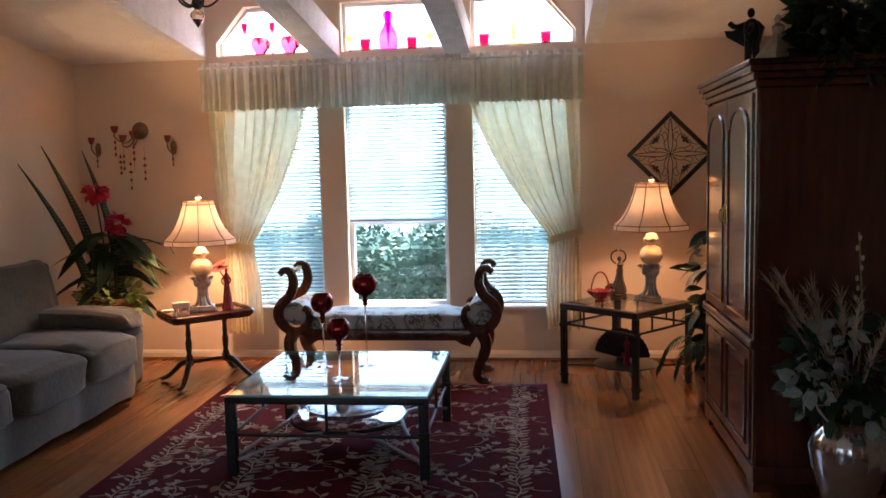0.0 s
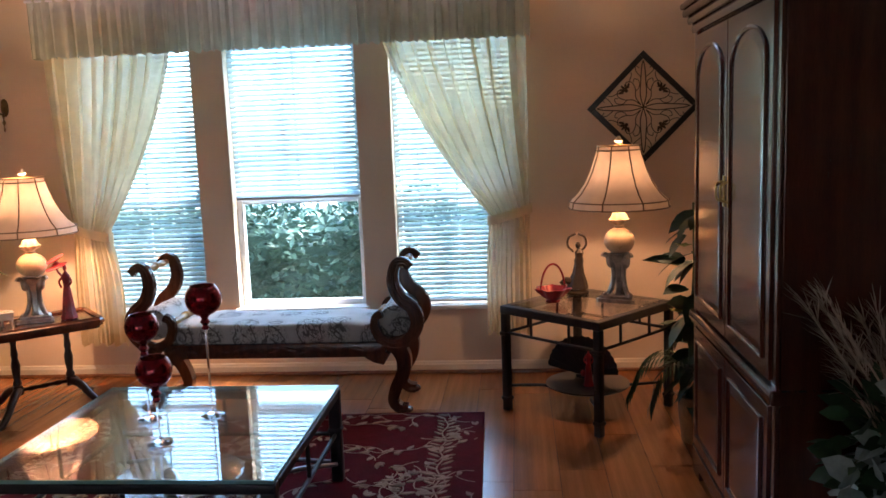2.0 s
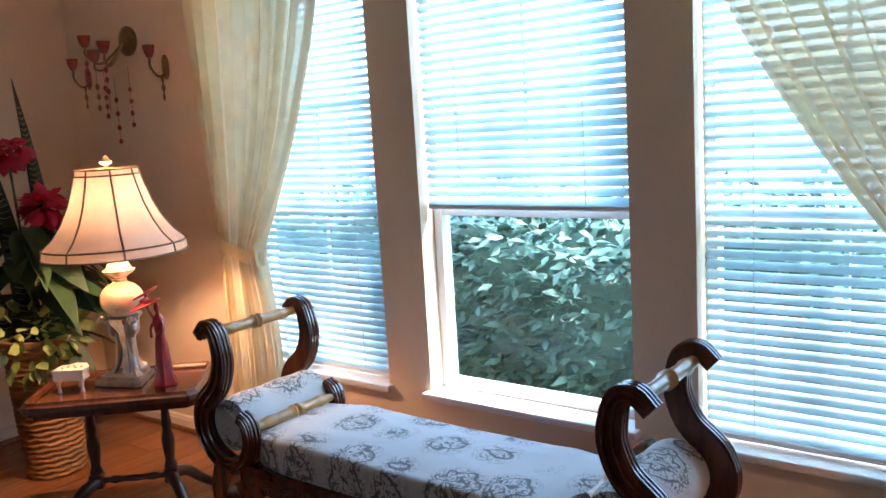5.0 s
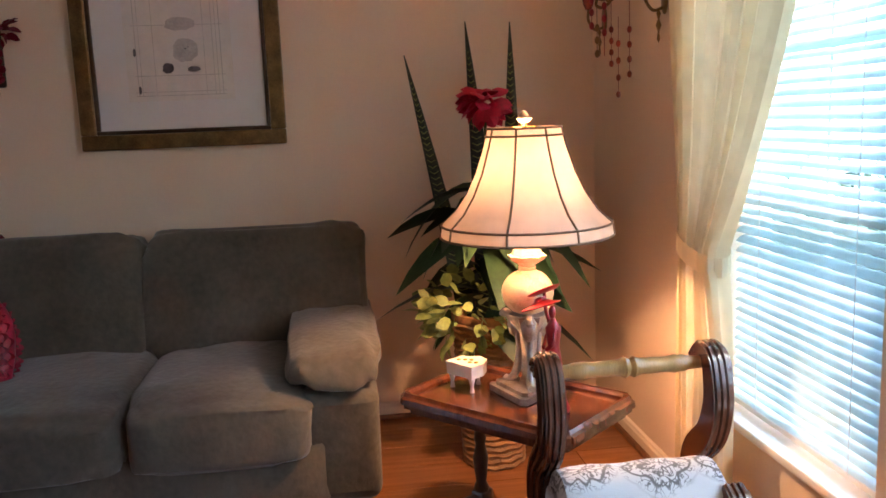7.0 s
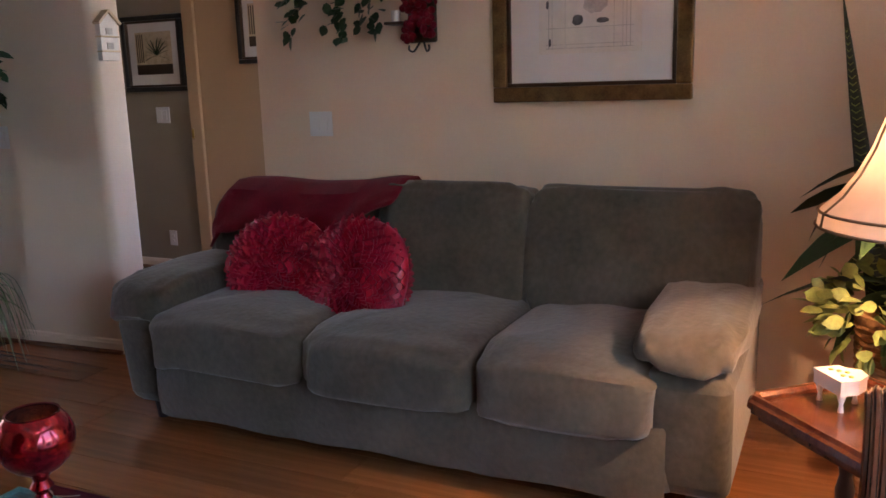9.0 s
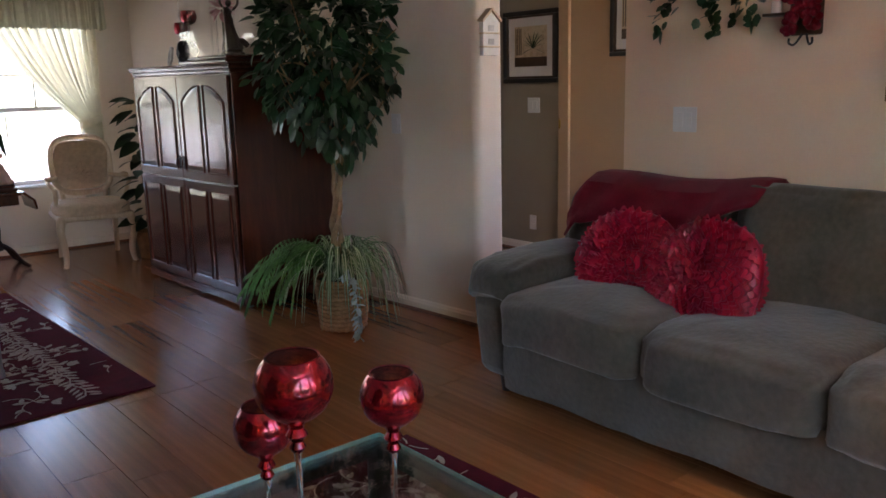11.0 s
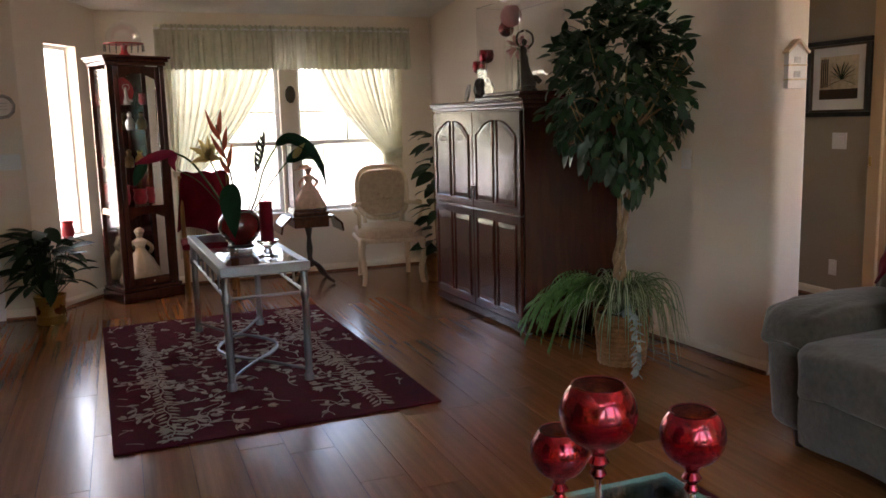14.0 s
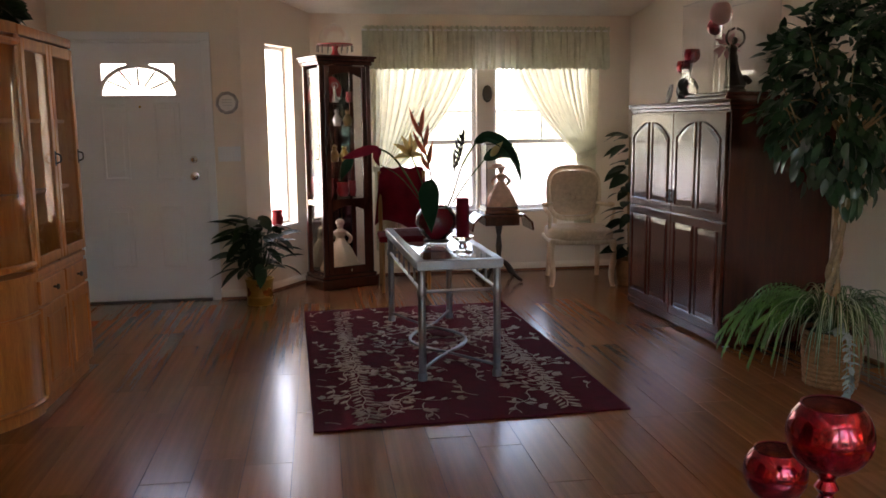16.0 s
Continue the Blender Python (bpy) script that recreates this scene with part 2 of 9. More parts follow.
SPIDER = mat("spider_plant_leaf", (0.075, 0.15, 0.050), 0.45, var=0.8, scale=28, fine=60, bump=0.1, stretch=(1, 1, 0.4))
STRIPE = mat("pale_leaf_stripe", (0.42, 0.46, 0.30), 0.45, var=0.25, scale=20, fine=60, bump=0.1)
FERN = mat("fern_leaf", (0.075, 0.20, 0.040), 0.5, var=0.5, scale=14, fine=60, bump=0.1)
HEDGELEAF = mat("hedge_leaf", (0.068, 0.135, 0.105), 0.45, var=0.6, scale=5, fine=40, bump=0.1)
STEMGREEN = mat("green_stem", (0.06, 0.09, 0.03), 0.6, var=0.4)
BARK = mat("pale_twisted_trunk", (0.33, 0.22, 0.12), 0.85, var=0.4, scale=18, fine=110, bump=0.6, depth=0.004)
WICKER = mat("woven_wicker", (0.34, 0.165, 0.065), 0.75, var=0.45, scale=22, fine=120, bump=0.5, depth=0.004)
SOIL = mat("dark_potting_moss", (0.045, 0.035, 0.02), 0.95, var=0.4, scale=30, fine=160, bump=0.8, depth=0.006)
DRY = mat("dried_grass_plume", (0.55, 0.46, 0.38), 0.85, var=0.4, scale=20, fine=90, bump=0.2)
SAGE = mat("dusty_sage_leaf", (0.34, 0.43, 0.42), 0.7, var=0.4, scale=12, fine=80, bump=0.1)
BLACKRES = mat("black_lacquer_resin", (0.018, 0.017, 0.018), 0.3, var=0.3, scale=20, fine=80, bump=0.1, coat=0.3)
CREAMRES = mat("ivory_resin", (0.62, 0.50, 0.33), 0.45, var=0.3, scale=20, fine=90, bump=0.15)
AMBERBEAD = mat("amber_red_bead", (0.28, 0.05, 0.025), 0.2, var=0.4, scale=30, fine=90, bump=0.05, coat=0.5)
PAPER = mat("white_mat_board", (0.72, 0.71, 0.70), 0.85, var=0.04, scale=8, fine=160, bump=0.05)
SKETCH = mat("faint_pencil_wash", (0.50, 0.48, 0.45), 0.9, var=0.3, scale=16, fine=90, bump=0)
SKETCHDARK = mat("dark_ink_wash", (0.12, 0.12, 0.13), 0.9, var=0.5, scale=30, fine=90, bump=0)
PLATE = mat("white_switch_plastic", (0.74, 0.74, 0.73), 0.35, var=0.03)
GRASS = mat("lawn", (0.30, 0.33, 0.22), 0.95, var=0.4, scale=3, fine=60, bump=0.6, depth=0.01)
CONCRETE = mat("pale_concrete", (0.45, 0.44, 0.42), 0.9, var=0.2, scale=2, fine=60, bump=0.3)
UPHOL = mat("cream_needlepoint_cloth", (0.58, 0.43, 0.29), 0.9, var=0.2, scale=30, fine=240, bump=0.4)
SILVERBOWL = mat("rippled_silver_glass", (0.62, 0.64, 0.66), 0.12, 0.9, var=0.35, scale=30, fine=100, bump=0.4)
# Mirror colour darkened to stand in for the dim room it reflects
MIRROR = mat("dimmed_mirror", (0.30, 0.33, 0.32), 0.04, 1.0, var=0.02, bump=0)


def damask():
    """White ground with dark grey floral medallions printed on it."""
    m, n, l, b = nodes_of("white_grey_toile_damask")
    tc, mp = n.new("ShaderNodeTexCoord"), n.new("ShaderNodeMapping")
    mp.inputs["Scale"].default_value = (6.0, 6.0, 5.0)
    l.new(tc.outputs["Object"], mp.inputs["Vector"])
    warp, wadd = n.new("ShaderNodeTexNoise"), n.new("ShaderNodeMixRGB")
    warp.inputs["Scale"].default_value, warp.inputs["Detail"].default_value = 3.2, 3
    l.new(mp.outputs["Vector"], warp.inputs["Vector"])
    wadd.blend_type, wadd.inputs["Fac"].default_value = "ADD", 0.16
    l.new(mp.outputs["Vector"], wadd.inputs["Color1"])
    l.new(warp.outputs["Color"], wadd.inputs["Color2"])
    vor = n.new("ShaderNodeTexVoronoi")
    vor.feature, vor.inputs["Scale"].default_value, vor.inputs["Randomness"].default_value = "F1", 1.0, 0.35
    l.new(wadd.outputs["Color"], vor.inputs["Vector"])
    # petals: rings round each medallion's centre, scalloped by the angle
    off, sep = n.new("ShaderNodeVectorMath"), n.new("ShaderNodeSeparateXYZ")
    off.operation = "SUBTRACT"
    l.new(wadd.outputs["Color"], off.inputs[0])
    l.new(vor.outputs["Position"], off.inputs[1])
    l.new(off.outputs["Vector"], sep.inputs["Vector"])
    across = n.new("ShaderNodeMath")
    across.operation = "ADD"
    l.new(sep.outputs["X"], across.inputs[0])
    l.new(sep.outputs["Z"], across.inputs[1])
    ang, lobes, wave = n.new("ShaderNodeMath"), n.new("ShaderNodeMath"), n.new("ShaderNodeMath")
    ang.operation, lobes.operation, wave.operation = "ARCTAN2", "MULTIPLY", "SINE"
    l.new(across.outputs["Value"], ang.inputs[0])
    l.new(sep.outputs["Y"], ang.inputs[1])
    lobes.inputs[1].default_value = 7.0
    l.new(ang.outputs["Value"], lobes.inputs[0])
    l.new(lobes.outputs["Value"], wave.inputs[0])
    ring = n.new("ShaderNodeMath")
    ring.operation = "MULTIPLY"
    ring.inputs[1].default_value = 34.0
    l.new(vor.outputs["Distance"], ring.inputs[0])
    scal = n.new("ShaderNodeMath")
    scal.operation = "MULTIPLY_ADD"
    scal.inputs[1].default_value = 1.5
    l.new(wave.outputs["Value"], scal.inputs[0])
    l.new(ring.outputs["Value"], scal.inputs[2])
    sine = n.new("ShaderNodeMath")
    sine.operation = "SINE"
    l.new(scal.outputs["Value"], sine.inputs[0])
    curl = n.new("ShaderNodeTexNoise")
    curl.inputs["Scale"].default_value, curl.inputs["Detail"].default_value, curl.inputs["Distortion"].default_value = 5.0, 1.5, 2.2
    l.new(mp.outputs["Vector"], curl.inputs["Vector"])
    mid, away, line = n.new("ShaderNodeMath"), n.new("ShaderNodeMath"), n.new("ShaderNodeMapRange")
    mid.operation, mid.inputs[1].default_value, away.operation = "SUBTRACT", 0.5, "ABSOLUTE"
    l.new(curl.outputs["Fac"], mid.inputs[0])
    l.new(mid.outputs["Value"], away.inputs[0])
    line.inputs["From Min"].default_value, line.inputs["From Max"].default_value = 0.055, 0.012
    l.new(away.outputs["Value"], line.inputs["Value"])
    petal = n.new("ShaderNodeMapRange")
    petal.inputs["From Min"].default_value, petal.inputs["From Max"].default_value = 0.45, 0.95
    petal.inputs["To Max"].default_value = 0.8
    l.new(sine.outputs["Value"], petal.inputs["Value"])
    mul = n.new("ShaderNodeMath")
    mul.operation = "MAXIMUM"
    l.new(line.outputs["Result"], mul.inputs[0])
    l.new(petal.outputs["Result"], mul.inputs[1])
    near = n.new("ShaderNodeMapRange")
    near.inputs["From Min"].default_value, near.inputs["From Max"].default_value = 0.60, 0.42
    l.new(vor.outputs["Distance"], near.inputs["Value"])
    m2 = n.new("ShaderNodeMath")
    m2.operation = "MULTIPLY"
    l.new(mul.outputs["Value"], m2.inputs[0])
    l.new(near.outputs["Result"], m2.inputs[1])
    ramp = n.new("ShaderNodeValToRGB")
    ramp.color_ramp.elements[0].position, ramp.color_ramp.elements[0].color = 0.10, (0.50, 0.51, 0.515, 1)
    ramp.color_ramp.elements[1].position, ramp.color_ramp.elements[1].color = 0.65, (0.11, 0.108, 0.11, 1)
    l.new(m2.outputs["Value"], ramp.inputs["Fac"])
    l.new(ramp.outputs["Color"], b.inputs["Base Color"])
    b.inputs["Roughness"].default_value, b.inputs["Sheen Weight"].default_value = 0.75, 0.2
    bp, fine = n.new("ShaderNodeBump"), n.new("ShaderNodeTexNoise")
    fine.inputs["Scale"].default_value = 260
    l.new(tc.outputs["Object"], fine.inputs["Vector"])
    bp.inputs["Strength"].default_value, bp.inputs["Distance"].default_value = 0.3, 0.001
    l.new(fine.outputs["Fac"], bp.inputs["Height"])
    l.new(bp.outputs["Normal"], b.inputs["Normal"])
    return m


DAMASK = damask()

# ---- shape helpers ----
def thing(name, label, category, m=None, group="", kind=""):
    ob = new(name)
    ob.empty_display_size = 0.1
    if m is not None:
        ob.matrix_basis = m
    return tagged(ob, label, category, group, kind)


def finish(bm, name, smooth=True, angle=40):
    me = bpy.data.meshes.new(name)
    bmesh.ops.recalc_face_normals(bm, faces=bm.faces)
    if smooth:
        for f in bm.faces:
            f.smooth = True
        lim = radians(angle)
        for e in bm.edges:
            if len(e.link_faces) != 2:
                continue
            turn = e.calc_face_angle(0)
            small, large = sorted(f.calc_area() for f in e.link_faces)
            if turn > lim or (turn > 0.25 and large > 8 * small):
                e.smooth = False
    bm.to_mesh(me)
    bm.free()
    return me


def part(name, bm, material, parent=None, label="", smooth=True, angle=40, kind=""):
    me = bm if isinstance(bm, bpy.types.Mesh) else finish(bm, name, smooth, angle)
    if material is not None and not me.materials:
        me.materials.append(material)
    ob = new(name, me)
    if parent is not None:
        ob.parent = parent
    return tagged(ob, label, kind=kind)


def bx(x0, x1, y0, y1, z0, z1, bevel=0.0, bm=None, segments=2):
    """A box with rounded edges, added to bm."""
    out = bm or bmesh.new()
    t = bmesh.new()
    bmesh.ops.create_cube(t, size=1)
    bmesh.ops.scale(t, vec=(abs(x1 - x0), abs(y1 - y0), abs(z1 - z0)), verts=t.verts)
    bmesh.ops.translate(t, vec=((x0 + x1) / 2, (y0 + y1) / 2, (z0 + z1) / 2), verts=t.verts)
    if bevel > 0:
        bmesh.ops.bevel(t, geom=t.edges[:], offset=bevel, segments=segments, profile=0.5, affect="EDGES")
    return merge(out, t)


def merge(out, t, m=None):
    if m is not None:
        bmesh.ops.transform(t, matrix=m, verts=t.verts)
    table = [out.verts.new(v.co) for v in t.verts]
    t.verts.index_update()
    for f in t.faces:
        try:
            out.faces.new([table[v.index] for v in f.verts])
        except ValueError:
            pass
    t.free()
    return out


def lathe(profile, seg=24, bm=None, m=None, wobble=None):
    """A turned shape from (radius, height) pairs; wobble(angle, i) scales the radius."""
    t = bmesh.new()
    rings = []
    for i, (r, z) in enumerate(profile):
        if r < 1e-5:
            rings.append([t.verts.new((0, 0, z))])
        else:
            ring = []
            for k in range(seg):
                a = 2 * math.pi * k / seg
                rr = r * (wobble(a, i) if wobble else 1)
                ring.append(t.verts.new((rr * math.cos(a), rr * math.sin(a), z)))
            rings.append(ring)
    for a, b in zip(rings, rings[1:]):
        for k in range(seg):
            q = [a[k % len(a)], a[(k + 1) % len(a)], b[(k + 1) % len(b)], b[k % len(b)]]
            u = []
            for v in q:
                if v not in u:
                    u.append(v)
            if len(u) > 2:
                t.faces.new(u)
    return merge(bm if bm is not None else bmesh.new(), t, m)


def tube(points, radius, seg=8, bm=None, flat=1.0):
    """A rounded bar along the points; radius is a number or one for each point."""
    out = bm if bm is not None else bmesh.new()
    pts = [Vector(p) for p in points]
    rings = []
    ref = None
    for i, p in enumerate(pts):
        d = (pts[min(i + 1, len(pts) - 1)] - pts[max(i - 1, 0)]).normalized()
        if ref is None:
            ref = Vector((0, 0, 1)) if abs(d.z) < 0.9 else Vector((1, 0, 0))
        u = d.cross(ref).normalized()
        v = u.cross(d).normalized()
        ref = v
        r = radius[i] if hasattr(radius, "__len__") else radius
        rings.append([out.verts.new(p + u * math.cos(2 * math.pi * k / seg) * r + v * math.sin(2 * math.pi * k / seg) * r * flat) for k in range(seg)])
    for a, b in zip(rings, rings[1:]):
        for k in range(seg):
            out.faces.new((a[k], a[(k + 1) % seg], b[(k + 1) % seg], b[k]))
    out.faces.new(rings[0][::-1])
    out.faces.new(rings[-1])
    return out


def smooth_path(points, n=6):
    """A curve through the points (Catmull-Rom)."""
    p = [Vector(q) for q in points]
    p = [2 * p[0] - p[1]] + p + [2 * p[-1] - p[-2]]
    out = []
    for i in range(1, len(p) - 2):
        for k in range(n):
            t = k / n
            a, b, c, d = p[i - 1], p[i], p[i + 1], p[i + 2]
            out.append(0.5 * ((2 * b) + (c - a) * t + (2 * a - 5 * b + 4 * c - d) * t * t + (3 * b - a - 3 * c + d) * t ** 3))
    out.append(p[-2])
    return out


def blob(size, m=None, bm=None, power=0.5, seg=20, rings=12, lump=0.0, seed=0.0):
    """A stuffed, boxy cushion shape (superellipsoid) of that full size."""
    t = bmesh.new()
    bmesh.ops.create_uvsphere(t, u_segments=seg, v_segments=rings, radius=1)
    for v in t.verts:
        c = v.co
        q = Vector([math.copysign(abs(x) ** power, x) for x in c])
        k = 1 + lump * noise.noise(c * 2.3 + Vector((seed, seed * 2, 0)))
        v.co = Vector((q.x * size[0] / 2, q.y * size[1] / 2, q.z * size[2] / 2)) * k
    return merge(bm if bm is not None else bmesh.new(), t, m)


def wrinkle(bm, amount, freq, seed=0.0):
    """Soft creases pushed into a padded shape along its normals."""
    bm.normal_update()
    for v in bm.verts:
        p = v.co * freq + Vector((seed, seed * 1.7, 0))
        v.co += v.normal * amount * (noise.noise(p) + 0.5 * (0.3 - abs(noise.noise(p * 2.1))))
    return bm


def leaf(bm, m, length, width, droop=0.25, fold=0.15, steps=3):
    """A pointed leaf along local +x from its stalk, arched and folded at the midrib."""
    row = []
    for i in range(steps + 1):
        s = i / steps
        w = width / 2 * math.sin(math.pi * min(1, s * 0.92 + 0.08)) ** 0.8
        x, z = length * s, -droop * length * s * s
        mid = bm.verts.new(m @ Vector((x, 0, z - fold * w)))
        if i == steps:
            row.append((mid, mid, mid))
        else:
            row.append((bm.verts.new(m @ Vector((x, w, z))), mid, bm.verts.new(m @ Vector((x, -w, z)))))
    for a, b in zip(row, row[1:]):
        if b[0] is b[1]:
            bm.faces.new((a[0], a[1], b[1]))
            bm.faces.new((a[1], a[2], b[1]))
        else:
            bm.faces.new((a[0], a[1], b[1], b[0]))
            bm.faces.new((a[1], a[2], b[2], b[1]))


def aim(p, direction, roll=0.0):
    """A pose at p whose local x points along direction."""
    d = Vector(direction).normalized()
    return Matrix.Translation(p) @ d.to_track_quat("X", "Z").to_matrix().to_4x4() @ Matrix.Rotation(roll, 4, "X")


def prism(outline, y0, y1, bm=None, axis="y"):
    """An outline of (u, z) pairs pushed through from y0 to y1 (or along x)."""
    out = bm if bm is not None else bmesh.new()
    put = (lambda u, z, d: (u, d, z)) if axis == "y" else (lambda u, z, d: (d, u, z)) if axis == "x" else (lambda u, z, d: (u, z, d))
    a = [out.verts.new(put(u, z, y0)) for u, z in outline]
    b = [out.verts.new(put(u, z, y1)) for u, z in outline]
    k = len(outline)
    for i in range(k):
        out.faces.new((a[i], a[(i + 1) % k], b[(i + 1) % k], b[i]))
    out.faces.new(a[::-1])
    out.faces.new(b)
    return out


def ribbon(outline, width, depth):
    """Outline of a bent band of that width round a centre line of (u, z) pairs."""
    left, right = [], []
    n = len(outline)
    for i, (u, z) in enumerate(outline):
        a, b = outline[max(i - 1, 0)], outline[min(i + 1, n - 1)]
        dx, dz = b[0] - a[0], b[1] - a[1]
        k = math.hypot(dx, dz) or 1
        w = (width(i / (n - 1)) if callable(width) else width) / 2
        left.append((u - dz / k * w, z + dx / k * w))
        right.append((u + dz / k * w, z - dx / k * w))
    return left, right


def band(outline, width, y0, y1, bm=None, axis="y"):
    """A solid band along a curved centre line in the (u, z) plane, from y0 to y1."""
    left, right = ribbon(outline, width, 0)
    out = bm if bm is not None else bmesh.new()
    put = (lambda p, d: (p[0], d, p[1])) if axis == "y" else (lambda p, d: (d, p[0], p[1])) if axis == "x" else (lambda p, d: (p[0], p[1], d))
    vs = [[out.verts.new(put(p, d)) for p in line] for line, d in ((left, y0), (right, y0), (right, y1), (left, y1))]
    for i in range(len(outline) - 1):
        for k in range(4):
            a, b = vs[k], vs[(k + 1) % 4]
            out.faces.new((a[i], a[i + 1], b[i + 1], b[i]))
    out.faces.new([vs[k][0] for k in range(4)])
    out.faces.new([vs[k][-1] for k in (3, 2, 1, 0)])
    return out


def struct(name, bm, material, label="", category="", smooth=True):
    return tagged(part(name, bm, material, None, smooth=smooth), label, category, kind="structure")


# ---- the rooms: x to the east, y to the north, floor at z = 0 ----
XW, XE, YN, YS = -1.95, 3.55, 5.69, -2.65
RIDGE_Y, RIDGE_Z, EAVE_N, EAVE_S = 1.5, 2.92, 2.375, 2.345
DORM = (-0.84, 2.08, 3.3, 3.05)
WIN_N = [(-0.70, 0.04), (0.24, 1.03), (1.23, 1.97)]
SILL_N, TOP_N = 0.42, 2.12
WIN_S = [(0.13, 1.05), (-0.98, -0.03)]
SILL_S, TOP_S = 0.58, 2.02


def ceiling_z(y):
    if y > RIDGE_Y:
        return EAVE_N + (YN - y) * (RIDGE_Z - EAVE_N) / (YN - RIDGE_Y)
    return EAVE_S + (y - YS) * (RIDGE_Z - EAVE_S) / (RIDGE_Y - YS)


def wall_north():
    bm = bmesh.new()
    y0, y1 = YN, YN + 0.15
    bx(XW - 0.15, XE + 0.15, y0, y1, 0, SILL_N, bm=bm)
    xs = [XW - 0.15, *[v for w in WIN_N for v in w], XE + 0.15]
    for a, b in zip(xs[::2], xs[1::2]):
        bx(a, b, y0, y1, SILL_N, TOP_N, bm=bm)
    bx(XW - 0.15, XE + 0.15, y0, y1, TOP_N, 2.39, bm=bm)
    a, b = DORM[0] - 0.12, DORM[1] + 0.12
    bx(a, -0.75, y0, y1, 2.39, 3.2, bm=bm)
    bx(0.02, 0.24, y0, y1, 2.39, 3.2, bm=bm)
    bx(1.03, 1.23, y0, y1, 2.39, 3.2, bm=bm)
    bx(2.01, b, y0, y1, 2.39, 3.2, bm=bm)
    for p, q in ((-0.75, 0.02), (0.24, 1.03), (1.23, 2.01)):
        bx(p, q, y0, y1, 2.76, 3.2, bm=bm)
    prism([(-0.75, 2.49), (-0.52, 2.76), (-0.75, 2.76)], y0, y1, bm)
    prism([(2.01, 2.49), (2.01, 2.76), (1.78, 2.76)], y0, y1, bm)
    return struct("wall_north", bm, PAINT, "peach-beige painted wall with three tall windows", "wall", False)


def upright_wall(name, p, q, thick, z1, material, label, holes=(), round_end=0.0):
    """A wall from p to q (its room face on the line, thickness to the right of the way p to q); z1 may vary along it."""
    p, q = Vector(p), Vector(q)
    d = q - p
    n = d.length
    u = d / n
    out = Vector((u.y, -u.x))
    bm = bmesh.new()

    def slab(s0, s1, za, zb0, zb1=None):
        zb1 = zb0 if zb1 is None else zb1
        vs = []
        for off in (0, thick):
            for s, zz in ((s0, za), (s1, za), (s1, zb1), (s0, zb0)):
                w = p + u * s + out * off
                vs.append(bm.verts.new((w.x, w.y, zz)))
        for f in ((0, 1, 2, 3), (7, 6, 5, 4), (0, 4, 5, 1), (1, 5, 6, 2), (2, 6, 7, 3), (3, 7, 4, 0)):
            bm.faces.new([vs[i] for i in f])

    top = z1 if callable(z1) else (lambda s: z1)
    cuts = sorted({0.0, n, *[h[0] for h in holes], *[h[1] for h in holes]})
    for s0, s1 in zip(cuts, cuts[1:]):
        hole = next((h for h in holes if h[0] <= s0 + 1e-6 and h[1] >= s1 - 1e-6), None)
        if hole is None:
            slab(s0, s1, 0, top(s0), top(s1))
        else:
            if hole[2] > 0:
                slab(s0, s1, 0, hole[2])
            slab(s0, s1, hole[3], top(s0), top(s1))
    if round_end:
        bm.verts.ensure_lookup_table()
        end = [e for e in bm.edges if abs(e.verts[0].co.z - e.verts[1].co.z) > 1 and min((Vector(v.co.xy) - p).dot(u) for v in e.verts) > n - 1e-4]
        bmesh.ops.bevel(bm, geom=end, offset=round_end, segments=6, profile=0.5, affect="EDGES")
    return struct(name, bm, material, label, "wall", round_end > 0)


wall_north()
upright_wall("wall_west", (XW, 2.29), (XW, YN), -0.15, lambda s: ceiling_z(2.29 + s) + 0.02, PAINT, "warm beige painted wall behind the sofa")
upright_wall("wall_east", (XE, YN), (XE, -1.98), -0.15, 3.0, PAINT, "plain beige painted wall")
WA, WB = Vector((-1.60, 1.58)), Vector((-1.32, YS - 0.02))
upright_wall("wall_partition", WB, WA, -0.22, lambda s: ceiling_z(YS + s) + 0.02, PAINT_S, "pale beige wall with a rounded corner beside the hall", round_end=0.045)
upright_wall("wall_south", (1.62, YS), (-1.60, YS), -0.15, EAVE_S + 0.02, PAINT_S, "pale beige painted wall with a double window",
             [(1.62 - b, 1.62 - a, SILL_S, TOP_S) for a, b in WIN_S])
upright_wall("wall_angled", (2.15, -1.83), (1.62, YS), -0.15, 2.50, PAINT_S, "short angled beige wall with a narrow sidelight", [(0.32, 0.70, 0.53, 2.03)])
upright_wall("wall_entry", (XE + 0.15, -1.83), (2.15, -1.83), -0.15, 2.50, PAINT_S, "pale beige wall round the front door", [(XE + 0.15 - 3.415, XE + 0.15 - 2.435, 0, 2.03)])
upright_wall("wall_hall_west", (-3.30, -1.2), (-3.30, 0.68), -0.12, 2.5, OLIVE, "olive-grey painted hall wall")
upright_wall("wall_hall_tan", (-3.30, 0.68), (-3.30, 3.1), -0.12, 2.5, TAN, "tan painted hall wall")
# The opening is out of view, added to let sky light into the hall
upright_wall("wall_hall_north", (-3.42, 3.1), (-2.10, 3.1), -0.12, 2.5, TAN, "plain tan hall wall with an added unseen opening for daylight", [(0.35, 1.05, 1.0, 1.95)])
upright_wall("wall_hall_south", (-1.60, -1.2), (-3.42, -1.2), -0.12, 2.5, OLIVE, "plain olive-grey hall wall")
struct("hall_header", bx(-2.08, -1.62, 1.58, 2.29, 2.25, 2.82), PAINT_S, "plaster header above the hall opening", "wall")
struct("hall_ceiling", bx(-3.42, -1.86, -1.3, 3.2, 2.42, 2.5), CEIL, "flat textured hall ceiling", "ceiling")


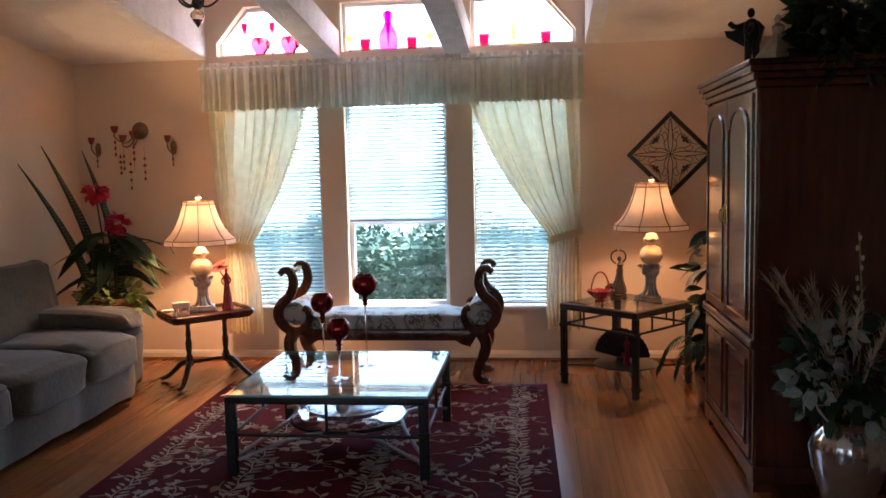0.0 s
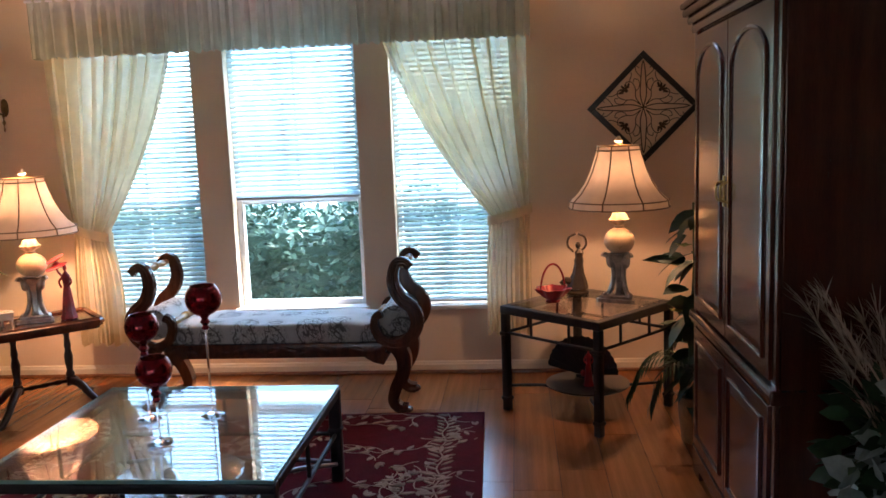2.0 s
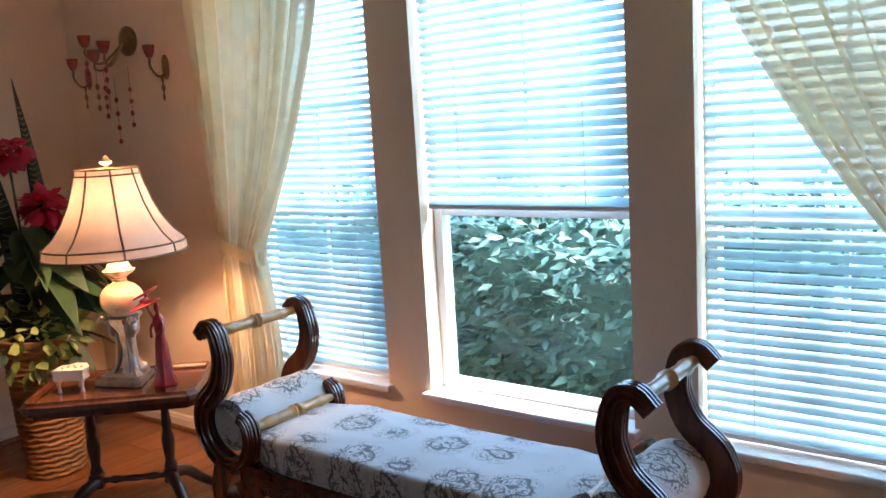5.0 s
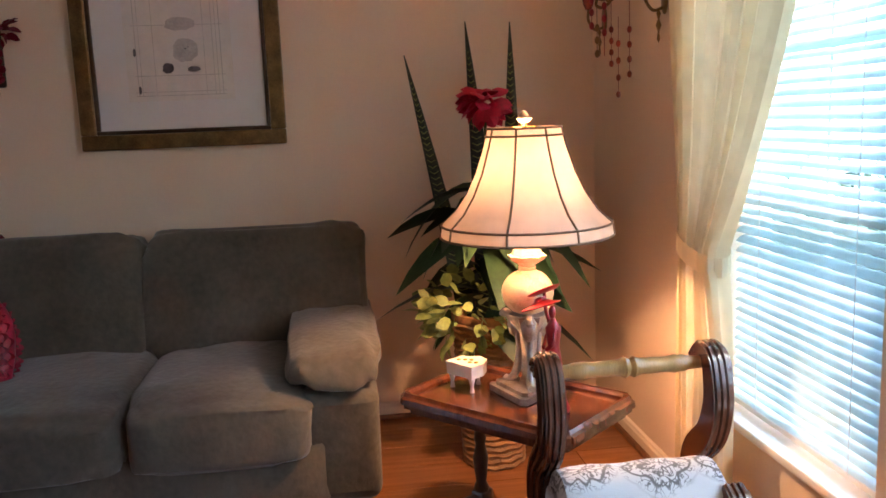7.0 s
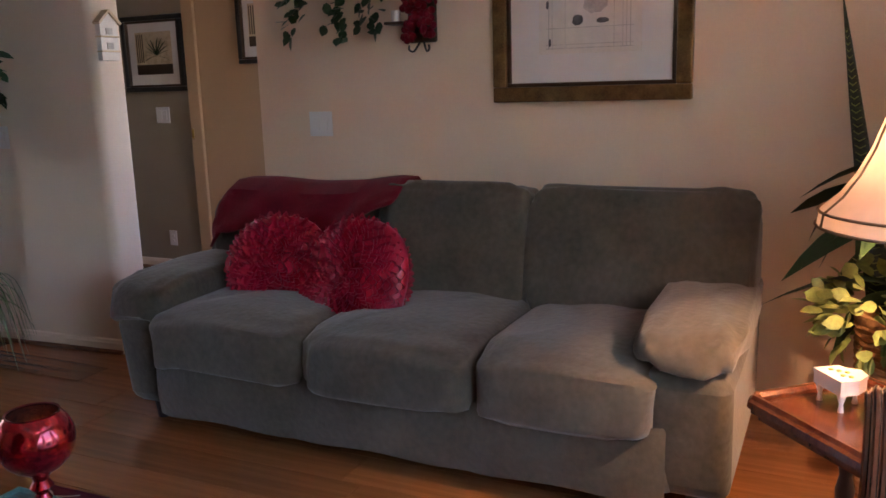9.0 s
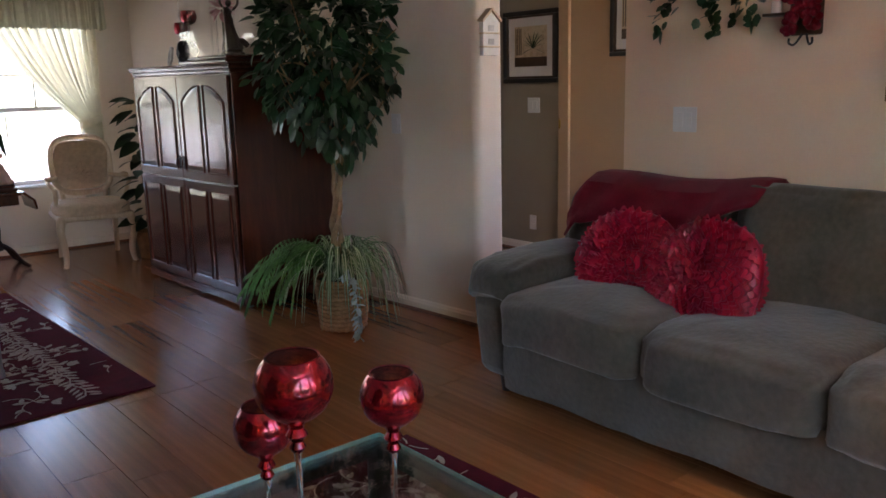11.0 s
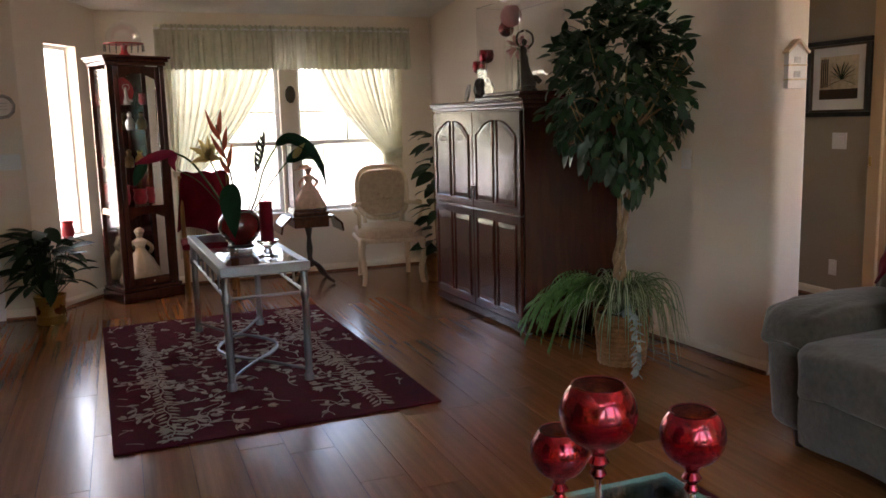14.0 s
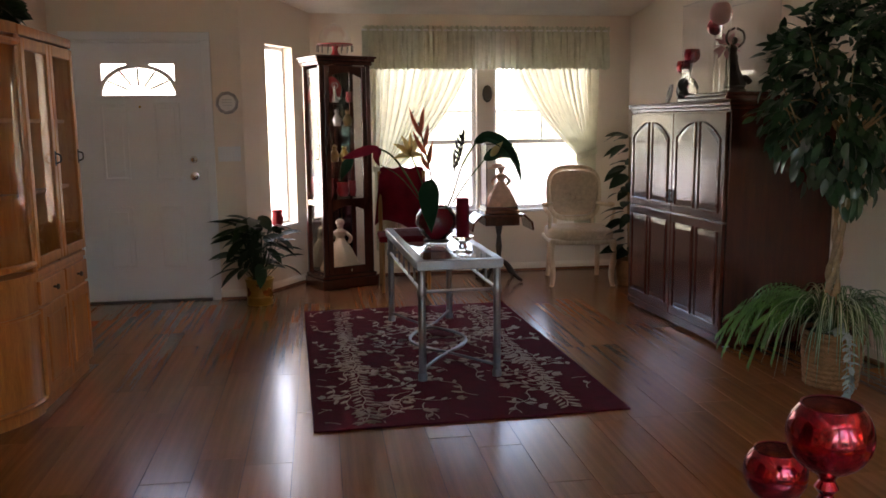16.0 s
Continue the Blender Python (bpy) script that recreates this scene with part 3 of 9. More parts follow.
def main_ceiling():
    bm = bmesh.new()
    x0, x1, yd, _ = DORM[0], DORM[1], DORM[2], 0

    def sheet(xa, xb, ya, yb):
        vs = []
        for dz in (0, 0.12):
            for x, y in ((xa, ya), (xb, ya), (xb, yb), (xa, yb)):
                vs.append(bm.verts.new((x, y, ceiling_z(y) + dz)))
        for f in ((0, 1, 2, 3), (7, 6, 5, 4), (0, 4, 5, 1), (1, 5, 6, 2), (2, 6, 7, 3), (3, 7, 4, 0)):
            bm.faces.new([vs[i] for i in f])

    a, b = XW - 0.15, XE + 0.15
    sheet(a, b, RIDGE_Y, yd)
    sheet(a, x0, yd, YN)
    sheet(x1, b, yd, YN)
    sheet(a, b, YS - 0.15, RIDGE_Y)
    return struct("ceiling", bm, CEIL, "off-white popcorn-textured vaulted ceiling", "ceiling", False)


def dormer():
    x0, x1, yd, zt = DORM
    for name, xa, xb in (("dormer_cheek", x0 - 0.1, x0 + 0.004), ("dormer_cheek", x1 - 0.004, x1 + 0.1)):
        struct(name, prism([(yd, ceiling_z(yd) - 0.002), (YN, EAVE_N - 0.002), (YN, zt), (yd, zt)], xa, xb, axis="x"), STUCCO, "rough white stucco side of the skylight well", "ceiling", False)
    struct("dormer_back", bx(x0 + 0.005, x1 - 0.005, yd - 0.1, yd + 0.004, ceiling_z(yd) - 0.002, zt), STUCCO, "rough white stucco end of the skylight well", "ceiling")
    struct("dormer_ceiling", bx(x0 - 0.1, x1 + 0.1, yd - 0.1, YN, zt, zt + 0.1), CEIL, "textured white ceiling of the skylight well", "ceiling")
    for xa, xb in ((0.035, 0.225), (1.035, 1.225)):
        struct("ceiling_beam", prism([(yd, ceiling_z(yd) - 0.03), (YN, EAVE_N - 0.03), (YN, EAVE_N + 0.17), (yd, ceiling_z(yd) + 0.17)], xa, xb, axis="x"), STUCCO,
               "stucco-covered beam crossing below the high windows", "beam", False)


main_ceiling()
dormer()


def baseboard(p, q, skip=()):
    p, q = Vector(p), Vector(q)
    d = (q - p)
    n = d.length
    u = d / n
    ang = math.degrees(math.atan2(u.y, u.x))
    m = pose(p.x, p.y, 0, 0, 0, ang)
    cuts = [0.0, *[v for s in skip for v in s], n]
    for a, b in zip(cuts[::2], cuts[1::2]):
        if b - a < 0.02:
            continue
        bm = bmesh.new()
        prism([(0.0, 0.0), (0.014, 0.0), (0.014, 0.052), (0.010, 0.060), (0.008, 0.068), (0.0, 0.075)], a, b, bm, axis="x")
        merge_m(bm, m)
        struct("baseboard", bm, PAINT_S, "beige painted moulded baseboard", "baseboard", False)
        bm = bmesh.new()
        prism([(0.014, 0.002), (0.030, 0.002), (0.028, 0.012), (0.022, 0.018), (0.014, 0.020)], a, b, bm, axis="x")
        merge_m(bm, m)
        struct("trim", bm, BASEWOOD, "reddish-brown wooden quarter-round strip at the floor", "trim", False)


def merge_m(bm, m):
    bmesh.ops.transform(bm, matrix=m, verts=bm.verts)




def base_line(p, q, skip=()):
    """Baseboard with the room on the left of the way p to q."""
    baseboard(p, q, skip)


base_line((XE, YN), (XW, YN))
base_line((XW, YN), (XW, 2.29))
base_line(WA, (-1.32, YS))
base_line((-1.40, YS), (1.62, YS))
base_line((1.62, YS), (2.15, -1.83))
base_line((2.15, -1.83), (2.38, -1.83))
base_line((-3.30, 0.64), (-3.30, -1.2))


def window_unit(name, a, b, z0, z1, y, inward, rail, label, uprights=True, low_bars=False):
    """A sash window in a wall along x at depth y; inward is -1 or 1, the room's side."""
    w = thing(name, label, "window", pose((a + b) / 2, y, z0), kind="structure")
    h, hw = z1 - z0, (b - a) / 2
    f = 0.035
    yo = -inward * 0.10
    for n, c in (("window_frame", (-hw, -hw + f, 0, h)), ("window_frame", (hw - f, hw, 0, h)), ("window_frame", (-hw + f, hw - f, 0, f)), ("window_frame", (-hw + f, hw - f, h - f, h))):
        part(n, bx(c[0], c[1], yo - 0.025, yo + 0.025, c[2], c[3], 0.004), VINYL, w)
    zr = rail - z0
    part("meeting_rail", bx(-hw + f, hw - f, yo - 0.02, yo + 0.02, zr - 0.018, zr + 0.018, 0.004), VINYL, w)
    part("muntin", bx(-0.007, 0.007, yo - 0.008, yo + 0.008, zr + 0.018, h - f, 0.002), VINYL, w)
    part("muntin", bx(-hw + f, -0.007, yo - 0.008, yo + 0.008, (zr + h) / 2 - 0.13, (zr + h) / 2 - 0.116, 0.002), VINYL, w)
    part("muntin", bx(0.007, hw - f, yo - 0.008, yo + 0.008, (zr + h) / 2 - 0.13, (zr + h) / 2 - 0.116, 0.002), VINYL, w)
    if low_bars:
        part("muntin", bx(-0.007, 0.007, yo - 0.008, yo + 0.008, f, zr - 0.018, 0.002), VINYL, w)
    for n, c in (("pane", (f, zr - 0.018)), ("pane", (zr + 0.018, h - f))):
        g = part(n, bx(-hw + f, hw - f, yo - 0.014, yo - 0.010, c[0], c[1]), PANE_N if inward < 0 else PANE_S, w, smooth=False)
        g.visible_shadow = False
    s0, s1 = sorted((inward * 0.035, -inward * 0.072))
    part("window_sill", bx(-hw - 0.02, hw + 0.02, s0, s1, -0.022, 0.004, 0.006), WHITE, w)
    return w


for i, (a, b) in enumerate(WIN_N):
    window_unit("window_%d" % (i + 1), a, b, SILL_N, TOP_N, YN, -1, 1.075, "tall white vinyl sash window with a white sill", low_bars=i != 1)
for i, (a, b) in enumerate(WIN_S):
    window_unit("window_%d" % (i + 4), a, b, SILL_S, TOP_S, YS, 1, 1.21, "white vinyl sash window over a white sill")


def high_window(name, outline, label):
    w = thing(name, label, "window", pose(0, YN + 0.09, 0), kind="structure")
    cx = sum(p[0] for p in outline) / len(outline)
    cz = sum(p[1] for p in outline) / len(outline)
    inner = [(cx + (u - cx) * 0.93, cz + (z - cz) * 0.86) for u, z in outline]
    for i in range(len(outline)):
        j = (i + 1) % len(outline)
        part("window_frame", prism([outline[i], outline[j], inner[j], inner[i]], -0.02, 0.03), VINYL, w, smooth=False)
    g = part("pane", prism(inner, 0.002, 0.006), PANE, w, smooth=False)
    g.visible_shadow = False


high_window("window_6", [(-0.75, 2.39), (0.02, 2.39), (0.02, 2.76), (-0.52, 2.76), (-0.75, 2.49)], "high clipped-corner window with coloured glass on its ledge")
high_window("window_7", [(0.24, 2.39), (1.03, 2.39), (1.03, 2.76), (0.24, 2.76)], "high rectangular window with coloured glass on its ledge")
high_window("window_8", [(1.23, 2.39), (2.01, 2.39), (2.01, 2.49), (1.78, 2.76), (1.23, 2.76)], "high clipped-corner window with coloured glass on its ledge")


def sidelight():
    u = (Vector((1.62, YS)) - Vector((2.15, -1.83))).normalized()
    ang = math.degrees(math.atan2(u.y, u.x))
    w = thing("window_9", "narrow floor-length white sidelight window in the angled wall", "window", pose(2.15, -1.83, 0, 0, 0, ang), kind="structure")
    for c in ((0.32, 0.345, 0.53, 2.03), (0.675, 0.70, 0.53, 2.03), (0.345, 0.675, 0.53, 0.56), (0.345, 0.675, 2.0, 2.03)):
        part("window_frame", bx(c[0], c[1], 0.09, 0.13, c[2], c[3], 0.004), VINYL, w)
    g = part("pane", bx(0.345, 0.675, 0.108, 0.112, 0.56, 2.0), PANE, w, smooth=False)
    g.visible_shadow = False
    part("window_sill", bx(0.322, 0.698, -0.01, 0.088, 0.522, 0.54, 0.004), WHITE, w)


sidelight()


def front_door():
    d = thing("door_1", "white panelled steel front door with a fan-shaped glass light", "door", pose(2.925, -1.86, 0), kind="structure")
    hw, h = 0.475, 2.015
    # slab with a half-round light and two small corner lights cut out as separate rails
    bm = bmesh.new()
    bx(-hw, hw, -0.04, 0, 0.012, 1.615, bm=bm)
    bx(-hw, hw, -0.04, 0, 1.855, h, bm=bm)
    bx(-hw, -0.27, -0.04, 0, 1.615, 1.855, bm=bm)
    bx(0.27, hw, -0.04, 0, 1.615, 1.855, bm=bm)
    for s in (-1, 1):
        arc = [(s * (0.27 * math.cos(a)), 1.625 + 0.205 * math.sin(a)) for a in [k * math.pi / 2 / 10 for k in range(11)]]
        out = [(s * (0.27 * math.cos(a) + 0.018), 1.625 + 0.205 * math.sin(a) + 0.018) for a in [k * math.pi / 2 / 10 for k in range(3, 9)]]
        ring = arc[1:10] + out[::-1]
        prism([arc[0], *arc[1:4], (s * 0.27, arc[3][1])], -0.04, 0, bm)
        prism([arc[8], *arc[9:], (0, 1.855), (arc[8][0], 1.855)], -0.04, 0, bm)
        band([(p[0] + s * 0.008, p[1] + 0.008) for p in arc[1:11]], 0.030, -0.045, 0.006, bm)
    part("slab", bm, WHITE, d, smooth=False)
    g = part("pane", bx(-0.27, 0.27, -0.024, -0.020, 1.615, 1.855), PANE, d, smooth=False)
    g.visible_shadow = False
    for k in range(5):
        a = math.pi * (k + 1) / 6
        if k in (0, 4):
            a = math.pi * (0.17 if k == 0 else 0.83)
        part("glazing_bar", tube([(0.09 * math.cos(a), 0.0, 1.625 + 0.07 * math.sin(a)), (0.262 * math.cos(a), 0.0, 1.625 + 0.20 * math.sin(a))], 0.010, 6), WHITE, d)
    part("glazing_bar", tube([(0.10 * math.cos(math.pi * k / 10), 0.0, 1.62 + 0.075 * math.sin(math.pi * k / 10)) for k in range(11)], 0.006, 6), WHITE, d)
    part("glazing_rail", bx(-0.30, 0.30, -0.002, 0.010, 1.600, 1.618, 0.003), WHITE, d)
    for x0, x1, z0, z1 in ((-0.295, -0.10, 0.97, 1.56), (0.095, 0.29, 0.97, 1.56), (-0.295, -0.10, 0.27, 0.76), (0.095, 0.29, 0.27, 0.76)):
        bm = bmesh.new()
        for a, b, c, e in ((x0, x1, z0, z0 + 0.018), (x0, x1, z1 - 0.018, z1), (x0, x0 + 0.018, z0 + 0.018, z1 - 0.018), (x1 - 0.018, x1, z0 + 0.018, z1 - 0.018)):
            bx(a, b, 0.001, 0.012, c, e, 0.004, bm)
        bx(x0 + 0.04, x1 - 0.04, 0.001, 0.008, z0 + 0.04, z1 - 0.04, 0.004, bm)
        part("panel", bm, WHITE, d)
    for z, r, n in ((0.99, 0.032, "door_knob"), (1.12, 0.026, "deadbolt")):
        bm = lathe([(0, 0.0), (r, 0.0), (r, 0.008), (0.012, 0.012), (0.012, 0.03), (r * 0.9, 0.04), (r * 0.95, 0.055), (r * 0.6, 0.066), (0, 0.068)], 18, m=pose(-0.385, 0, z, -90))
        part(n, bm, CHROME, d)
    part("peephole", lathe([(0, 0), (0.009, 0), (0.009, 0.004), (0, 0.005)], 10, m=pose(0.0, 0, 1.53, -90)), BRASS, d)
    for c in ((-hw - 0.075, -hw - 0.012, 0, 2.03), (hw + 0.012, hw + 0.075, 0, 2.03), (-hw - 0.075, hw + 0.075, 2.03, 2.09)):
        part("casing", bx(c[0], c[1], 0.03, 0.044, c[2], c[3], 0.004), WHITE, d)
    for x0, x1, z0, z1 in ((-hw - 0.0145, -hw - 0.001, 0, 2.029), (hw + 0.001, hw + 0.0145, 0, 2.029), (-hw, hw, 2.016, 2.029)):
        part("jamb", bx(x0, x1, -0.12, 0.029, z0, z1), WHITE, d, smooth=False)
    part("threshold", bx(-hw, hw, -0.06, 0.05, 0.002, 0.012, 0.003), IRON, d)


front_door()
struct("door_casing", bx(-3.298, -3.27, 0.645, 0.745, 0, 2.1, 0.006), TAN, "tan painted door casing in the hall", "trim")
part("strike_plate", bx(-3.27, -3.266, 0.655, 0.675, 0.99, 1.06, 0.001), BRASS, bpy.data.objects["door_casing"], "small brass latch plate")

# outside
g = bmesh.new()
bmesh.ops.create_grid(g, x_segments=8, y_segments=8, size=400)
bmesh.ops.translate(g, vec=(0, 0, -0.35), verts=g.verts)
struct("ground", g, GRASS, "lawn outside reaching to the horizon", "ground")
struct("pavement", bx(-20, 20, -30, -3.2, -0.345, -0.30), CONCRETE, "pale concrete drive before the house", "pavement")
struct("pavement", bx(-30, 30, 8.6, 40, -0.345, -0.30), CONCRETE, "pale concrete drive beyond the hedge", "pavement")

# Unseen overhang, added to cut the sky light reaching the south windows
struct("added_eave", bx(-2.2, 1.75, -3.75, YS - 0.152, 2.30, 2.38), WHITE, "unseen overhang added above the double window to cut its daylight", "roof")


# ---- floor ----
def floor():
    f = struct("floor", bx(-3.42, XE + 0.15, YS - 0.15, YN + 0.15, -0.12, -0.004), GROOVE, "glossy honey-brown laminate plank floor", "floor", False)
    me = finish(bx(-0.5, 0.5, -0.5, 0.5, -0.008, 0.0, 0.0), "plank", False)
    me.materials.append(PLANK)
    rnd = random.Random(4)
    w, l = 0.195, 1.25
    x = -3.35
    while x < XE:
        y = YS - rnd.random() * l
        while y < YN:
            a, b = max(y, YS), min(y + l, YN)
            outside = (x < -2.2 and a > 3.2) or (x < -1.85 and b < -1.3) or (x > 2.2 and b < -1.9)
            if b - a > 0.08 and not outside:
                p = part("plank", me, None, f)
                p.location = (x + w / 2, (a + b) / 2, 0)
                p.scale = (w - 0.0025, b - a - 0.0025, 1)
            y += l
        x += w
    return f


# ---- sofa, its throw and ruffled cushions ----
def sofa():
    s = thing("sofa", "three-seat olive-grey microsuede sofa with pillow-top arms", "sofa", pose(-1.40, 3.46, 0))
    bm = bmesh.new()
    bx(-0.46, 0.44, -1.03, 1.03, 0.075, 0.33, 0.045, bm, 3)
    for v in bm.verts:
        if v.co.x > 0.3:
            v.co.x += 0.05 * math.cos(v.co.y * 1.5) + 0.012 * math.sin(v.co.y * 9)
    part("base", bm, SUEDE, s)
    front = bmesh.new()
    bmesh.ops.create_grid(front, x_segments=40, y_segments=6, size=1)
    for v in front.verts:
        u, w = v.co.x, v.co.y
        bulge = 0.045 * abs(math.cos(u * 3 * math.pi / 2)) ** 0.6
        v.co = Vector((0.455 + bulge + 0.012 * (1 - w * w), u * 1.0, 0.195 + w * 0.125 + 0.012 * math.cos(u * 9.4)))
    part("front_panel", front, SUEDE, s)
    part("back_frame", bx(-0.54, -0.34, -1.14, 1.13, 0.075, 0.80, 0.06, segments=3), SUEDE, s)
    for y0, y1 in ((-1.00, -0.29), (-0.29, 0.385), (0.385, 0.975)):
        c, w = (y0 + y1) / 2, y1 - y0
        bm = blob((0.88, w + 0.015, 0.215), pose(0.10, c, 0.388), power=0.30, seg=48, rings=28, lump=0.05, seed=c)
        for v in bm.verts:
            if v.co.x > 0.35:
                v.co.z -= (v.co.x - 0.35) * 0.16
            v.co.z += 0.022 * math.cos((v.co.y - c) / w * math.pi) * (1 if v.co.z > 0.4 else 0)
        part("seat_cushion", wrinkle(bm, 0.009, 9, c), SUEDE, s)
    for y0, y1 in ((-1.20, -0.31), (-0.31, 0.34), (0.34, 1.185)):
        c, w = (y0 + y1) / 2, y1 - y0
        bm = blob((0.25, w + 0.01, 0.53), pose(-0.26, c, 0.665 if c > -0.5 else 0.605, 0, -13), power=0.25, seg=48, rings=28, lump=0.06, seed=c * 3)
        part("back_cushion", wrinkle(bm, 0.010, 9, c + 5), SUEDE, s)
    for sy in (-1, 1):
        y = -1.10 if sy < 0 else 1.02
        bm = bx(-0.44, 0.47, y - 0.095, y + (0.160 if sy > 0 else 0.100), 0.075, 0.485 if sy > 0 else 0.455, 0.05, segments=3)
        for v in bm.verts:
            v.co.y += sy * (0.0 if sy > 0 else 0.05) * max(0, (v.co.z - 0.05)) ** 1.2 + 0.005 * math.sin(v.co.z * 40 + v.co.x * 9)
            if v.co.x > 0.3:
                v.co.x -= 0.10 * (0.5 - v.co.z) ** 2 * 4 * 0.5
        body = part("arm", bm, SUEDE, s)
        bm = blob((0.92, 0.325, 0.136 if sy > 0 else 0.165), pose(0.02, y + (0.022 if sy > 0 else -0.01), 0.553 if sy > 0 else 0.524, 0, 1), power=0.46, seg=48, rings=26, lump=0.06, seed=sy * 4.0)
        low = 0.553 if sy > 0 else 0.524
        for v in bm.verts:
            if v.co.z < low and sy > 0:
                v.co.z = low + (v.co.z - low) * 0.62
            if v.co.x > 0.22:
                k = (v.co.x - 0.22) / 0.26
                v.co.z -= 0.030 * k * k
                v.co.z += 0.008 * math.sin(v.co.y * 95) * k
        part("arm_pad", wrinkle(bm, 0.008, 11, sy), SUEDE, body, "plump stitched arm pad")
    for x in (-0.36, 0.36):
        for y in (-1.08, 1.08):
            part("foot", lathe([(0, 0), (0.026, 0), (0.036, 0.08), (0, 0.08)], 12, m=pose(x, y, 0)), EBONY, s, "dark wooden block foot")
    return s


def throw_blanket():
    t = thing("throw_blanket", "wine-red fleece throw folded over the sofa back", "blanket", pose(-1.40, 3.46, 0))
    bm = bmesh.new()
    rows = []
    n = 26
    for i in range(n + 1):
        u = i / n
        y = -1.17 + 0.96 * u
        drop = 0.145 + 0.012 * math.sin(u * 17) if u < 0.62 else 0.145 * max(0.0, 1 - (u - 0.62) / 0.38) + 0.01
        lift = 0.006 * math.sin(u * 9) + 0.020 * min(1.0, max(0.0, (u - 0.74) / 0.18))
        prof = [(-0.49, 0.66), (-0.47, 0.82), (-0.43, 0.915), (-0.36, 0.965), (-0.26, 0.962), (-0.175, 0.925)]
        end = (-0.095, 0.90 - drop)
        pts = prof + [(-0.175 + (end[0] + 0.175) * k / 5 + 0.010 * math.sin(u * 21 + k), 0.925 + (end[1] - 0.925) * k / 5) for k in range(1, 6)]
        if u < 0.06:
            pts = [(p[0], p[1] - (0.06 - u) * 1.4) for p in pts]
        rows.append([bm.verts.new((p[0] + 0.006 * math.sin(p[1] * 60 + u * 13), y, p[1] + lift - 0.042)) for p in pts])
    for a, b in zip(rows, rows[1:]):
        for k in range(len(a) - 1):
            bm.faces.new((a[k], a[k + 1], b[k + 1], b[k]))
    ob = part("cloth", bm, WINECLOTH, t)
    sol = ob.modifiers.new("thickness", "SOLIDIFY")
    sol.thickness = 0.012


def ruffled_cushion(y, x, z, r, tilt, turn, seed):
    c = thing("throw_pillow", "round ruby-red satin cushion covered in ruffles", "cushion", pose(x, y, z, 0, 90 - tilt, turn), group="ruffled cushions on the sofa")
    part("core", blob((2 * r, 2 * r, 0.13), power=0.8, seg=28, rings=14), REDSATIN, c)
    rnd = random.Random(seed)
    bm = bmesh.new()
    rings = 17
    for side in (1, -1):
        for ring in range(rings):
            rr = r * (0.05 + 0.95 * ring / (rings - 1))
            count = max(14, int(2 * math.pi * rr / 0.0055))
            waves = max(2, int(2 * math.pi * rr / 0.042))
            ph, ph2 = rnd.uniform(0, 6), rnd.uniform(0, 6)
            rows = []
            for k in range(count):
                a = 2 * math.pi * k / count
                q = 1.1 * noise.noise(Vector((rr * 15 * math.cos(a), rr * 15 * math.sin(a), seed + 0.37 * ring)))
                wv = math.sin(waves * a + ph + 4 * q)
                h = 0.064 * math.sqrt(max(0.0, 1 - (rr / (r * 1.03)) ** 2)) ** 0.7
                out = Vector((math.cos(a), math.sin(a), 0))
                lean = 0.1 + 0.75 * (rr / r) ** 3 + 0.5 * q
                up = (out * math.sin(lean) + Vector((0, 0, side)) * math.cos(lean))
                tall = (0.014 + 0.003 * math.sin(waves * a + ph2) + 0.005 * q) * (1 - 0.45 * (rr / r) ** 6)
                base = out * rr * 0.985 + Vector((0, 0, side * h))
                rows.append([bm.verts.new(base + out * 0.007 * wv), bm.verts.new(base + out * 0.012 * wv + up * tall * 0.6), bm.verts.new(base + out * (0.013 * wv + 0.003) + up * tall)])
            for p, q in zip(rows, rows[1:] + rows[:1]):
                bm.faces.new((p[0], q[0], q[1], p[1]))
                bm.faces.new((p[1], q[1], q[2], p[2]))
    part("ruffle", bm, REDSATIN, c, kind="stuff")


sofa()
throw_blanket()
ruffled_cushion(3.19, -1.29, 0.588, 0.245, 20, -8, 1)
ruffled_cushion(2.78, -1.36, 0.594, 0.222, 20, 14, 2)

